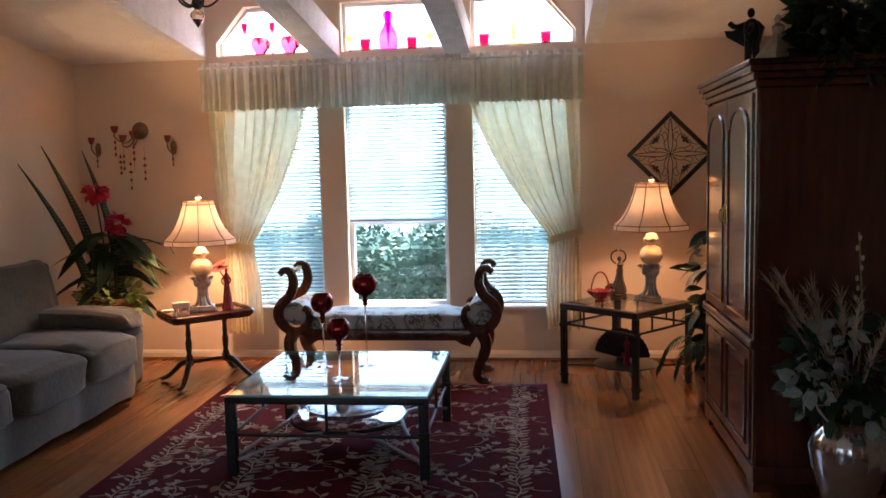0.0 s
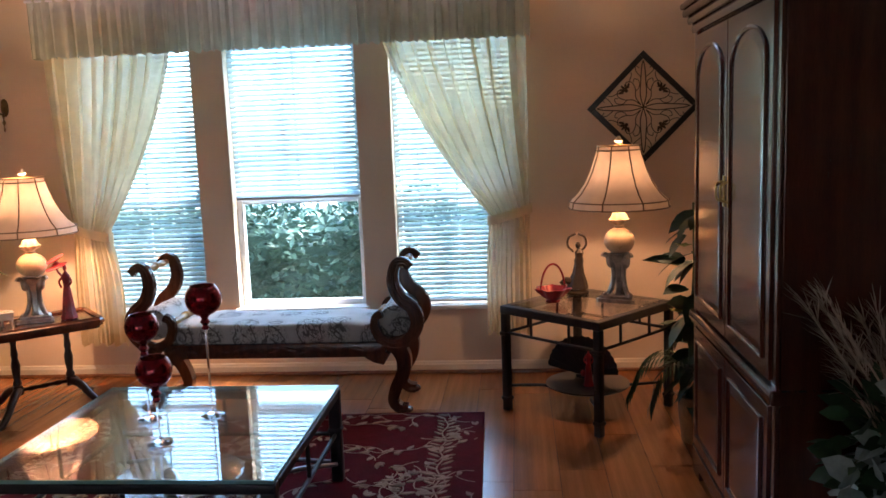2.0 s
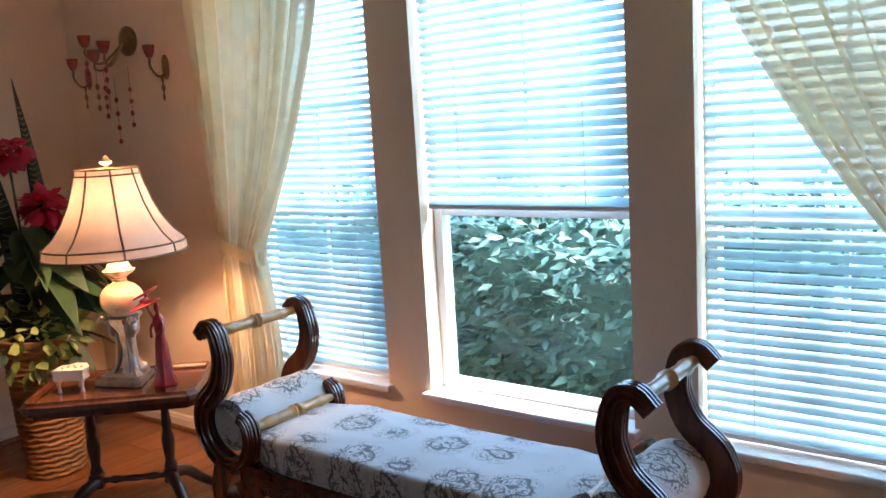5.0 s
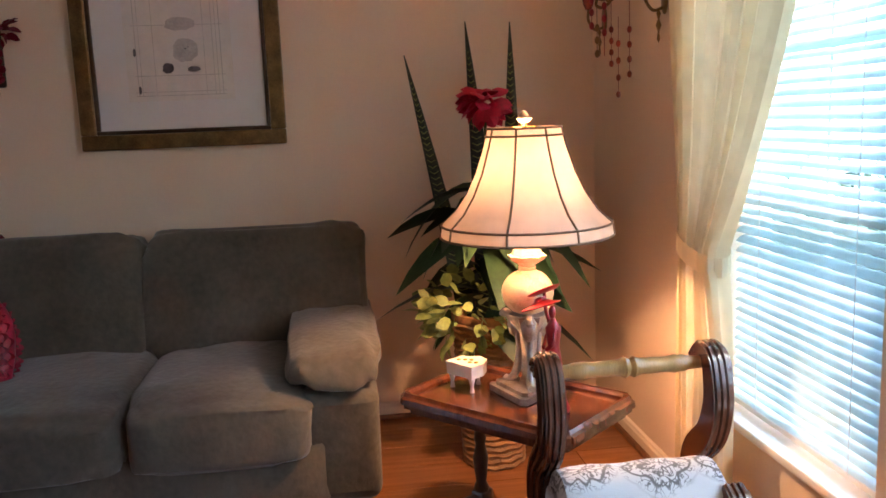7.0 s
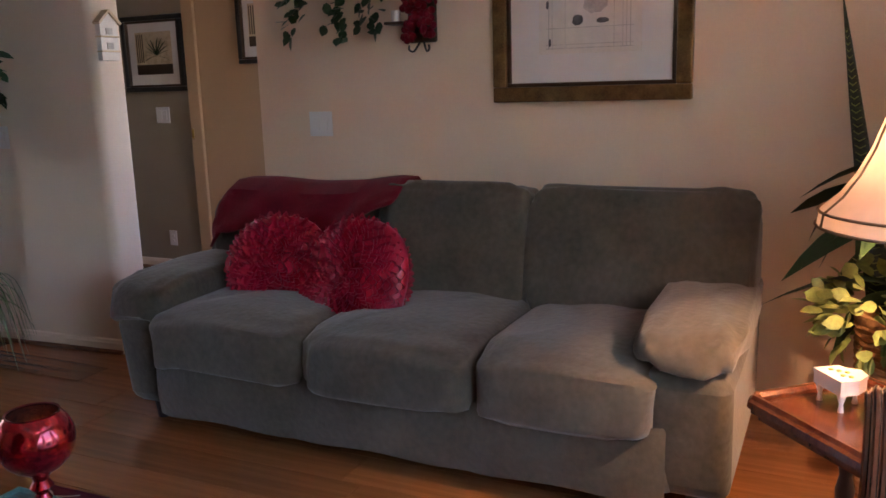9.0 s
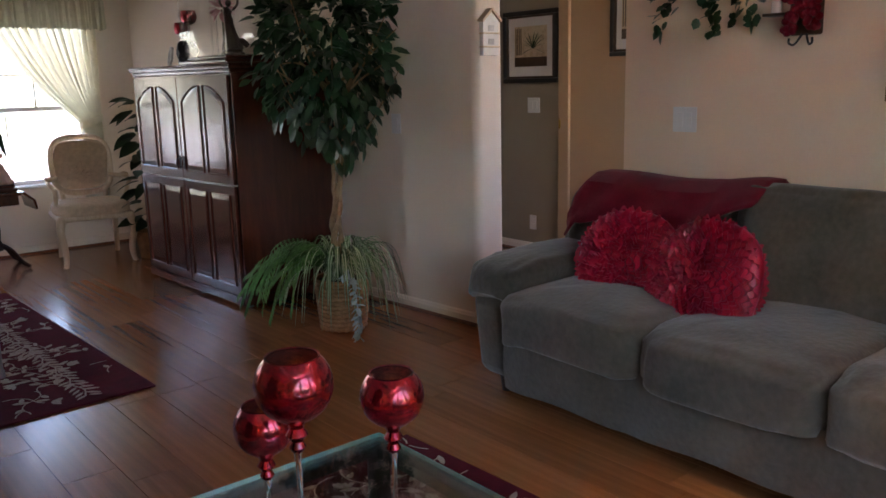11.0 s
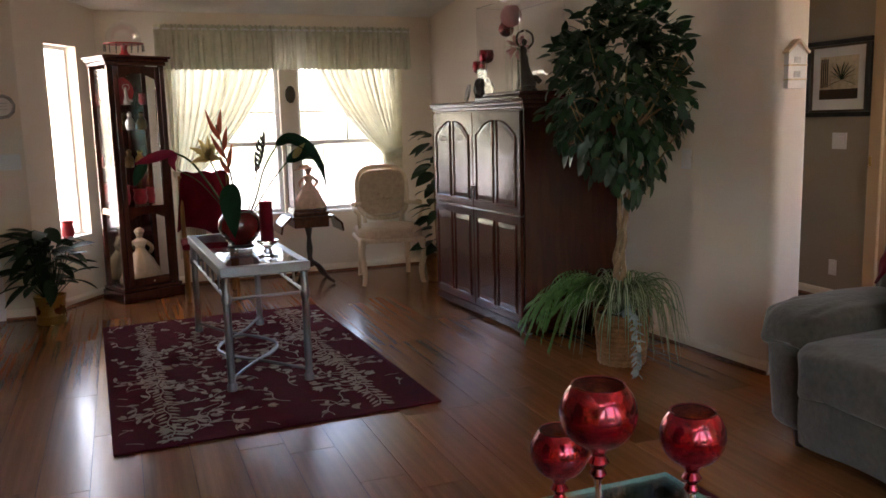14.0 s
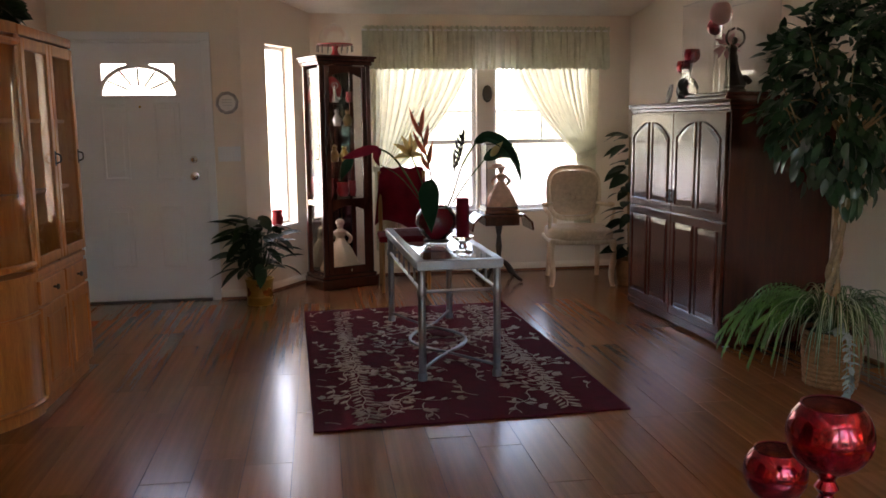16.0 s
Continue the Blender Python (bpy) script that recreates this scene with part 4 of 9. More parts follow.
# ---- scroll-arm bench before the window ----
def bench():
    b = thing("window_bench", "carved mahogany scroll-arm bench with grey and white toile upholstery", "bench", pose(0.66, 5.15, 0))
    S = [(-0.745, 0.775), (-0.71, 0.805), (-0.672, 0.795), (-0.655, 0.75), (-0.652, 0.69), (-0.682, 0.62), (-0.745, 0.56), (-0.768, 0.50), (-0.755, 0.44), (-0.705, 0.385), (-0.64, 0.368), (-0.575, 0.40), (-0.545, 0.46), (-0.552, 0.515), (-0.585, 0.535)]
    path = [(v.x, v.z) for v in smooth_path([(u, 0, z) for u, z in S], 5)]

    def wide(t):
        return 0.032 + 0.028 * math.sin(math.pi * min(1, t * 1.1)) ** 1.5

    for sx in (1, -1):
        outline = [(u * sx, z) for u, z in path]
        for y0, y1 in ((-0.205, -0.160), (0.160, 0.205)):
            bm = band(outline, wide, y0, y1)
            sc = part("scroll", bm, MAHOG, b, smooth=True, angle=50)
            yf = y0 - 0.004 if y0 < 0 else y1 + 0.004
            for off in (-0.011, 0.011):
                left, right = ribbon(outline[2:-2], lambda t: abs(off) * 2 * (0.6 + math.sin(math.pi * t) * 0.6), 0)
                line = left if off > 0 else right
                part("reeding", tube([(u, yf, z) for u, z in line], 0.005, 6), MAHOG, sc)
            for line in ribbon(outline, wide, 0):
                for k in (0.2, 0.5, 0.8):
                    part("reeding", tube([(u, y0 + (y1 - y0) * k, z) for u, z in line], 0.0058, 6), MAHOG, sc)
        for (u, z), n in (((-0.700, 0.782), "top_rail"), ((-0.548, 0.500), "lower_rail")):
            prof = []
            for k in range(33):
                t = k / 32
                r = 0.014 + 0.004 * math.sin(math.pi * t)
                for c in (0.14, 0.20, 0.46, 0.54, 0.80, 0.86):
                    r += 0.0075 * math.exp(-((t - c) / 0.016) ** 2)
                prof.append((r, -0.165 + 0.33 * t))
            part(n, lathe([(0, -0.165), *prof, (0, 0.165)], 16, m=pose(u * sx, 0, z, -90)), MAPLE, b, "honey-coloured turned spindle rail")
        prof = [(0, -0.185), (0.060, -0.183), (0.082, -0.172), (0.086, -0.150)] + [(0.087 + 0.002 * math.sin(k), -0.14 + 0.28 * k / 12) for k in range(13)] + [(0.086, 0.150), (0.082, 0.172), (0.060, 0.183), (0, 0.185)]
        bo = part("bolster", lathe(prof, 28, m=pose(-0.652 * sx, 0, 0.492, -90)), DAMASK, b, "grey and white toile roll bolster")
        for e in (-1, 1):
            part("end_button", lathe([(0, 0.0), (0.05, 0.0), (0.052, 0.006), (0.03, 0.010), (0.012, 0.006), (0, 0.012)], 20, m=pose(-0.652 * sx, e * 0.184, 0.492, 90 if e < 0 else -90)), DAMASK, bo)
        for y in (-0.182, 0.182):
            leg = [(-0.655, 0.37), (-0.690, 0.30), (-0.685, 0.22), (-0.645, 0.14), (-0.628, 0.07), (-0.655, 0.03), (-0.70, 0.018)]
            lp = [((v.x) * sx, v.z) for v in smooth_path([(u, 0, z) for u, z in leg], 5)]
            bm = band(lp, lambda t: 0.085 - 0.045 * t + 0.012 * max(0, t - 0.85) * 6, y - 0.030, y + 0.030)
            lg = part("leg", bm, MAHOG, b, angle=55)
            part("paw_foot", blob((0.085, 0.072, 0.036), pose(-0.685 * sx, y, 0.018), power=0.8, seg=14, rings=8), MAHOG, lg)
            part("bracket", band([(-0.60 * sx, 0.33), (-0.575 * sx, 0.285), (-0.54 * sx, 0.30), (-0.50 * sx, 0.325)], 0.045, y - 0.024, y + 0.024), MAHOG, b)
        part("side_apron", bx(sx * -0.60 - 0.02, sx * -0.60 + 0.02, -0.155, 0.155, 0.31, 0.40, 0.008), MAHOG, b)
        for k in range(5):
            part("carving", blob((0.03, 0.05, 0.055), pose(-0.625 * sx, -0.12 + 0.06 * k, 0.355, 30 * (k % 2)), power=0.9, seg=10, rings=6), MAHOG, b)
    for y in (-0.182, 0.182):
        ap = part("apron", bx(-0.60, 0.60, y - 0.022, y + 0.022, 0.305, 0.385, 0.012), MAHOG, b)
        yf = y - 0.024 if y < 0 else y + 0.024
        for k in range(13):
            x = -0.54 + 0.09 * k
            part("carved_leaf", blob((0.085, 0.014, 0.035), pose(x, yf, 0.348, 0, 20 if k % 2 else -20), power=1.0, seg=10, rings=6), MAHOG, ap)
    bm = blob((1.16, 0.385, 0.125), pose(0, 0, 0.432), power=0.30, seg=44, rings=18, lump=0.02)
    for v in bm.verts:
        if v.co.z > 0.44:
            v.co.z += 0.006 * math.cos(v.co.x * 26) * math.cos(v.co.y * 22)
    part("seat_cushion", bm, DAMASK, b, "tufted grey and white toile seat pad")


bench()

# ---- rugs ----
def rug(name, x0, x1, y0, y1, turn, columns, seed, label, group):
    cx, cy, hw, hl = (x0 + x1) / 2, (y0 + y1) / 2, (x1 - x0) / 2, (y1 - y0) / 2
    r = thing(name, label, "rug", pose(cx, cy, 0, 0, 0, turn), group=group)
    bm = bx(-hw, hw, -hl, hl, 0.001, 0.011, 0.004)
    part("rug_body", bm, RUGRED, r)
    for a in (-1, 1):
        part("binding", bx(a * hw - 0.006, a * hw + 0.006, -hl, hl, 0.001, 0.0125, 0.004), RUGRED, r)
    rnd = random.Random(seed)
    z = 0.0125
    bm = bmesh.new()

    def petal(p, ang, l, w):
        d, s = Vector((math.cos(ang), math.sin(ang), 0)), Vector((-math.sin(ang), math.cos(ang), 0))
        p = Vector((p[0], p[1], z))
        q = [p, p + d * l * 0.35 + s * w * 0.5, p + d * l * 0.75 + s * w * 0.38, p + d * l, p + d * l * 0.75 - s * w * 0.38, p + d * l * 0.35 - s * w * 0.5]
        if any(abs(v.x) > hw - 0.02 or abs(v.y) > hl - 0.02 for v in q):
            return
        top = [bm.verts.new(v + Vector((0, 0, 0.002))) for v in q]
        low = [bm.verts.new(v - Vector((0, 0, 0.002))) for v in q]
        bm.faces.new(top)
        for i in range(6):
            bm.faces.new((low[i], low[(i + 1) % 6], top[(i + 1) % 6], top[i]))

    def vine(points, w):
        pts = [Vector((p[0], p[1], z)) for p in points if abs(p[0]) < hw - 0.02 and abs(p[1]) < hl - 0.02]
        for a, b in zip(pts, pts[1:]):
            d = (b - a)
            if d.length > 0.2 or d.length < 1e-4:
                continue
            s = Vector((-d.y, d.x, 0)).normalized() * w / 2
            vs = [bm.verts.new(v + Vector((0, 0, 0.001))) for v in (a - s, b - s, b + s, a + s)]
            bm.faces.new(vs)

    for cxx in columns:
        y = -hl + 0.10
        vine([(cxx + 0.012 * math.sin(k * 0.9), -hl + 0.06 + k * 0.03) for k in range(int((2 * hl - 0.12) / 0.03))], 0.008)
        while y < hl - 0.06:
            for sgn in (-1, 1):
                petal((cxx + sgn * 0.006, y), math.pi / 2 + sgn * rnd.uniform(-1.15, -0.75), rnd.uniform(0.045, 0.075), 0.014)
            y += rnd.uniform(0.040, 0.055)
    for _ in range(int(hw * hl * 4 * (33 if len(columns) > 2 else 34))):
        p = Vector((rnd.uniform(-hw, hw), rnd.uniform(-hl, hl)))
        a = rnd.uniform(0, 6.28)
        bend = rnd.choice((-1, 1)) * rnd.uniform(0.15, 0.33)
        pts = []
        n = rnd.randint(9, 16)
        for k in range(n):
            pts.append((p.x, p.y))
            p = p + Vector((math.cos(a), math.sin(a))) * 0.028
            a += bend * (1 if (k // 5) % 2 == 0 else -1)
            if k % 3 == 2:
                petal(p, a + rnd.choice((-1, 1)) * rnd.uniform(0.5, 1.1), rnd.uniform(0.045, 0.072), 0.022)
        vine(pts, 0.006)
        for d in (-0.6, 0.0, 0.6):
            petal(p, a + d, rnd.uniform(0.035, 0.055), 0.02)
    part("vine_pattern", bm, RUGVINE, r, "cream vine and leaf motifs", kind="stuff")


rug("area_rug", -0.42, 1.79, 2.50, 4.91, 1.5, (-0.95, -0.42, 0.20, 0.92), 3, "burgundy wool rug with cream vine pattern under the coffee table", "burgundy vine rugs")
rug("area_rug", 0.17, 1.67, -1.23, 1.26, 1.8, (-0.48, 0.50), 8, "burgundy wool rug with cream vine pattern under the console table", "burgundy vine rugs")


# ---- coffee table ----
def coffee_table():
    t = thing("coffee_table", "square dark iron coffee table with thick glass on top", "table", pose(0.70, 3.63, 0.011))
    w, d, h = 0.50, 0.485, 0.41
    for x in (-1, 1):
        for y in (-1, 1):
            leg = part("leg", bx(x * (w - 0.025) - 0.024, x * (w - 0.025) + 0.024, y * (d - 0.025) - 0.024, y * (d - 0.025) + 0.024, 0, h - 0.04, 0.006), IRON, t)
            part("collar", bx(x * (w - 0.025) - 0.029, x * (w - 0.025) + 0.029, y * (d - 0.025) - 0.029, y * (d - 0.025) + 0.029, 0.215, 0.235, 0.006), IRON, leg)
    for c in ((-w, w, -d, -d + 0.05), (-w, w, d - 0.05, d), (-w, -w + 0.05, -d + 0.05, d - 0.05), (w - 0.05, w, -d + 0.05, d - 0.05)):
        part("rim", bx(c[0], c[1], c[2], c[3], h - 0.045, h - 0.012, 0.006), IRON, t)
    gl = part("glass_top", bx(-w + 0.008, w - 0.008, -d + 0.008, d - 0.008, h - 0.011, h + 0.001), TABLEGLASS, t, "thick glass pane", smooth=False)
    gl.visible_shadow = False
    for c in ((-w + 0.006, w - 0.006, -d + 0.0055, -d + 0.0075), (-w + 0.006, w - 0.006, d - 0.0075, d - 0.0055), (-w + 0.0055, -w + 0.0075, -d + 0.008, d - 0.008), (w - 0.0075, w - 0.0055, -d + 0.008, d - 0.008)):
        part("glass_edge", bx(c[0], c[1], c[2], c[3], h - 0.0115, h + 0.0005), GLASSEDGE, gl, "polished green glass edge")
    for y in (-d + 0.025, d - 0.025):
        part("stretcher", tube([(-w + 0.04, y, 0.205), (w - 0.04, y, 0.205)], 0.009, 8), IRON, t)
        part("strut", tube([(0, y, 0.205), (0, y, h - 0.05)], 0.008, 8), IRON, t)
        part("curved_brace", tube(smooth_path([(-w + 0.05, y, 0.08), (-0.2, y * 0.72, 0.15), (0, y * 0.62, 0.165), (0.2, y * 0.72, 0.15), (w - 0.05, y, 0.08)], 6), 0.010, 8), STEEL, t)
    for x in (-w + 0.025, w - 0.025):
        part("stretcher", tube([(x, -d + 0.04, 0.205), (x, d - 0.04, 0.205)], 0.009, 8), IRON, t)
        part("strut", tube([(x, 0, 0.205), (x, 0, h - 0.05)], 0.008, 8), IRON, t)
        part("curved_brace", tube(smooth_path([(x, -d + 0.05, 0.08), (x * 0.72, -0.2, 0.15), (x * 0.62, 0, 0.165), (x * 0.72, 0.2, 0.15), (x, d - 0.05, 0.08)], 6), 0.010, 8), STEEL, t)
    part("shelf_ring", tube([(0.31 * math.cos(a), 0.30 * math.sin(a), 0.165) for a in [2 * math.pi * k / 40 for k in range(41)]], 0.008, 8), IRON, t)
    part("shelf_glass", lathe([(0, 0.168), (0.305, 0.168), (0.305, 0.176), (0, 0.176)], 40), CLEAR, t, "round clear glass shelf")


def silver_bowl():
    b = thing("glass_bowl", "wide shallow rippled silver glass bowl on the lower shelf", "bowl", pose(0.72, 3.55, 0.188))
    part("bowl", lathe([(0, 0), (0.06, 0), (0.07, 0.012), (0.13, 0.022), (0.19, 0.045), (0.225, 0.075), (0.229, 0.078), (0.22, 0.080), (0.185, 0.055), (0.12, 0.032), (0, 0.020)], 64,
                       wobble=lambda a, i: 1 + (0.018 * math.sin(a * 24) if 3 < i < 9 else 0)), SILVERBOWL, b)
    part("orb", blob((0.07, 0.07, 0.085), pose(-0.03, -0.02, 0.068), power=1.0), PEWTER, b, "small pewter ball in the bowl")


def goblet(x, y, top, r):
    z0 = 0.4235
    h = top - z0
    g = thing("candle_goblet", "ruby mercury-glass globe candle holder on a tall clear stem", "candle holder", pose(x, y, z0), group="ruby goblets on the coffee table")
    part("foot", lathe([(0, 0), (0.044, 0), (0.045, 0.003), (0.02, 0.008), (0.006, 0.016), (0, 0.016)], 28), CLEAR, g)
    bot = h - r * 1.70
    part("stem", lathe([(0, 0.016), (0.0055, 0.016), (0.0045, 0.05), (0.0050, bot - 0.08), (0.008, bot - 0.055), (0, bot - 0.055)], 16), CLEAR, g, "slender clear glass stem")
    prof = [(0, bot - 0.056), (0.010, bot - 0.056), (0.015, bot - 0.048), (0.010, bot - 0.038), (0.019, bot - 0.026), (0.012, bot - 0.014), (0.016, bot - 0.006), (0.022, bot)]
    for k in range(1, 15):
        a = -math.pi / 2 + math.pi * (0.12 + 0.64 * k / 14)
        prof.append((r * math.cos(a), bot + r * 0.93 + r * 0.98 * math.sin(a)))
    rim = prof[-1]
    inner = [(q[0] - 0.003, q[1] + (0.002 if i < 9 else 0)) for i, q in enumerate(prof[9:])][::-1]
    part("globe", lathe(prof + [(rim[0] + 0.0005, rim[1] + 0.003), (rim[0] - 0.003, rim[1] + 0.002)] + inner + [(0, bot + 0.012)], 40), REDGLASS, g, "ruby mercury-glass globe")
    part("lining", lathe([(q[0] - 0.0012, q[1]) for q in inner] + [(0, bot + 0.0135)], 40), LINING, g, "speckled silvered inside of the globe")
    part("tealight", lathe([(0, bot + 0.014), (0.019, bot + 0.014), (0.019, bot + 0.032), (0.015, bot + 0.033), (0, bot + 0.030)], 20), BRASS, g, "amber tealight inside the globe")


coffee_table()
silver_bowl()
goblet(0.784, 3.743, 0.926, 0.067)
goblet(0.555, 3.703, 0.829, 0.062)
goblet(0.702, 3.459, 0.732, 0.062)


# ---- glass end table ----
def end_table():
    t = thing("end_table", "square dark iron end table with a glass top", "table", pose(2.30, 5.02, 0, 0, 0, -42.5))
    w, h = 0.315, 0.565
    for x in (-1, 1):
        for y in (-1, 1):
            leg = part("leg", bx(x * (w - 0.02) - 0.019, x * (w - 0.02) + 0.019, y * (w - 0.02) - 0.019, y * (w - 0.02) + 0.019, 0, h - 0.05, 0.005), IRON, t)
            for z in (0.055, 0.40):
                part("collar", bx(x * (w - 0.02) - 0.024, x * (w - 0.02) + 0.024, y * (w - 0.02) - 0.024, y * (w - 0.02) + 0.024, z, z + 0.02, 0.005), IRON, leg)
    for a in range(4):
        m = pose(0, 0, 0, 0, 0, 90 * a)
        bm = bx(-w, w - 0.045, -w, -w + 0.045, h - 0.05, h - 0.008, 0.005)
        merge_m(bm, m)
        part("rim", bm, IRON, t)
        bm = tube([(-w + 0.03, -w + 0.02, 0.415), (w - 0.03, -w + 0.02, 0.415)], 0.008, 8)
        merge_m(bm, m)
        part("stretcher", bm, IRON, t)
        for x in (-0.12, 0.12):
            bm = tube([(x, -w + 0.02, 0.415), (x, -w + 0.02, h - 0.05)], 0.007, 8)
            merge_m(bm, m)
            part("spindle", bm, IRON, t)
        bm = tube(smooth_path([(-w + 0.03, -w + 0.03, 0.13), (-0.19, -0.17, 0.125), (-0.13, -0.13, 0.12)], 6), 0.008, 8)
        merge_m(bm, m)
        part("shelf_arm", bm, IRON, t)
    part("glass_top", bx(-w + 0.04, w - 0.04, -w + 0.04, w - 0.04, h - 0.010, h + 0.001), TABLEGLASS, t, "clear glass pane", smooth=False).visible_shadow = False
    part("shelf", lathe([(0, 0.125), (0.20, 0.125), (0.215, 0.132), (0.215, 0.138), (0.19, 0.140), (0, 0.140)], 40), BLACKRES, t, "round black lower shelf")


def table_lamp(x, y, z, turn):
    l = thing("table_lamp", "lit lamp with cream bell shade, ceramic ball and pewter base", "lamp", pose(x, y, z, 0, 0, turn), group="matching table lamps")
    part("plinth", prism([(-0.10, -0.075), (-0.085, -0.09), (0.085, -0.09), (0.10, -0.075), (0.04, 0.085), (-0.04, 0.085)], 0.001, 0.020, axis="z"), PEWTER, l, smooth=False)
    part("plinth", prism([(-0.085, -0.062), (-0.072, -0.075), (0.072, -0.075), (0.085, -0.062), (0.033, 0.07), (-0.033, 0.07)], 0.020, 0.032, axis="z"), PEWTER, l, smooth=False)
    for a in (-150, -30, 90):
        c, s = math.cos(radians(a)), math.sin(radians(a))
        pts = [(0.085, 0.040), (0.070, 0.034), (0.050, 0.055), (0.035, 0.10), (0.030, 0.16), (0.040, 0.215), (0.062, 0.250), (0.078, 0.262), (0.085, 0.248)]
        part("scroll_leg", tube(smooth_path([(r * c, r * s, zz) for r, zz in pts], 5), [0.013, 0.012, 0.012, 0.012, 0.012, 0.012, 0.012, 0.011, 0.010] and 0.0125, 10), PEWTER, l)
        part("acanthus", blob((0.040, 0.050, 0.085), pose(0.045 * c, 0.045 * s, 0.225, 0, 0, a), power=0.9, seg=14, rings=8, lump=0.25, seed=a), PEWTER, l)
    part("column", lathe([(0, 0.032), (0.030, 0.032), (0.022, 0.06), (0.020, 0.14), (0.026, 0.20), (0.050, 0.24), (0.056, 0.262), (0.03, 0.268), (0, 0.268)], 18, wobble=lambda a, i: 1 + 0.10 * math.cos(6 * a)), PEWTER, l)
    part("ball", lathe([(0, 0.262), (0.030, 0.264)] + [(0.077 * math.cos(b), 0.333 + 0.074 * math.sin(b)) for b in [radians(-66 + 12 * k) for k in range(12)]] + [(0.02, 0.409), (0, 0.409)], 32), CERAMIC, l, "cream crackled ceramic ball")
    part("crown", lathe([(0, 0.404), (0.024, 0.404), (0.026, 0.415), (0.022, 0.420), (0.048, 0.440), (0.054, 0.452), (0.044, 0.452), (0.040, 0.470), (0.030, 0.490), (0.012, 0.495), (0, 0.495)], 32,
                        wobble=lambda a, i: 1 + (0.10 * math.cos(8 * a) if 3 < i < 7 else 0)), CERAMIC, l, "scalloped ceramic crown")
    for ob in l.children:
        if not ob.name.startswith("plinth"):
            ob.scale.z = 0.925
    part("rod", tube([(0, 0, 0.44), (0, 0, 0.80)], 0.005, 8), BRASS, l)
    seg = 48
    prof = [(0.250, 0.478), (0.252, 0.480), (0.247, 0.513), (0.207, 0.550), (0.172, 0.600), (0.143, 0.660), (0.121, 0.725), (0.110, 0.765), (0.106, 0.785)]
    sh = part("shade", lathe(prof, seg, wobble=lambda a, i: 1 - 0.012 * abs(math.sin(4 * a))), SHADE, l, "cream silk bell shade")
    for rr, zz in ((0.2515, 0.480), (0.2475, 0.514), (0.1108, 0.765), (0.1065, 0.786)):
        part("trim", tube([(rr * math.cos(2 * math.pi * k / 48), rr * math.sin(2 * math.pi * k / 48), zz) for k in range(49)], 0.0035, 6), SHADETRIM, sh)
    for k in range(8):
        a = 2 * math.pi * k / 8
        part("rib", tube([(r * 1.004 * math.cos(a), r * 1.004 * math.sin(a), zz) for r, zz in prof[1:]], 0.0035, 6), SHADETRIM, sh)
    part("finial", lathe([(0, 0.79), (0.010, 0.79), (0.006, 0.798), (0.016, 0.804), (0.024, 0.812), (0.014, 0.818), (0.012, 0.826), (0.006, 0.834), (0, 0.835)], 16), CERAMIC, l)
    for k in range(3):
        a = 2 * math.pi * k / 3 + 0.3
        part("shade_spoke", tube([(0, 0, 0.79), (0.106 * math.cos(a), 0.106 * math.sin(a), 0.785)], 0.002, 6), BRASS, l)


end_table()
table_lamp(2.47, 5.03, 0.567, -25)
table_lamp(-0.705, 5.085, 0.507, 20)


def ruby_basket():
    b = thing("glass_basket", "ruffled cranberry glass basket with an arched handle", "basket", pose(2.13, 5.02, 0.567, 0, 0, 30))
    part("bowl", lathe([(0, 0), (0.035, 0), (0.038, 0.008), (0.03, 0.014), (0.055, 0.03), (0.075, 0.055), (0.088, 0.072), (0.084, 0.074), (0.068, 0.056), (0.045, 0.032), (0, 0.02)], 48,
                       wobble=lambda a, i: 1 + (0.13 * math.sin(a * 7) if 4 < i < 9 else 0)), DEEPRED, b)
    part("handle", tube([(0.072 * math.cos(math.pi * k / 18), 0, 0.062 + 0.135 * math.sin(math.pi * k / 18)) for k in range(19)], 0.0055, 8), DEEPRED, b)


def dancer_statuette(x, y, z):
    tagged(part("statuette", statuette_mesh(), DARKFR, None), "dark bronze dancer statuette with arms raised in a ring", "statue").location = (x, y, z)


def statuette_mesh():
    bm = lathe([(0, 0), (0.06, 0), (0.062, 0.012), (0.05, 0.02), (0.055, 0.03), (0, 0.032)], 20)
    lathe([(0, 0.03), (0.055, 0.03), (0.048, 0.06), (0.030, 0.11), (0.022, 0.16), (0.024, 0.18), (0.018, 0.20), (0.023, 0.225), (0.009, 0.245), (0, 0.245)], 20, bm, pose(0, 0, 0, 4, 3, 0), lambda a, i: 1 + 0.12 * math.sin(5 * a))
    blob((0.030, 0.032, 0.038), pose(0.006, -0.006, 0.262), bm, 1.0, 12, 8)
    for s in (-1, 1):
        tube(smooth_path([(0.018 * s, -0.01, 0.228), (0.048 * s, -0.01, 0.262), (0.042 * s, -0.01, 0.305), (0.006 * s, -0.01, 0.325)], 5), 0.006, 8, bm)
    tube(smooth_path([(-0.02, 0, 0.06), (-0.06, 0.0, 0.07), (-0.085, 0.0, 0.05)], 5), [0.02] * 6 + [0.016] * 5, 8, bm)
    return bm


ruby_basket()
dancer_statuette(2.27, 5.23, 0.567)


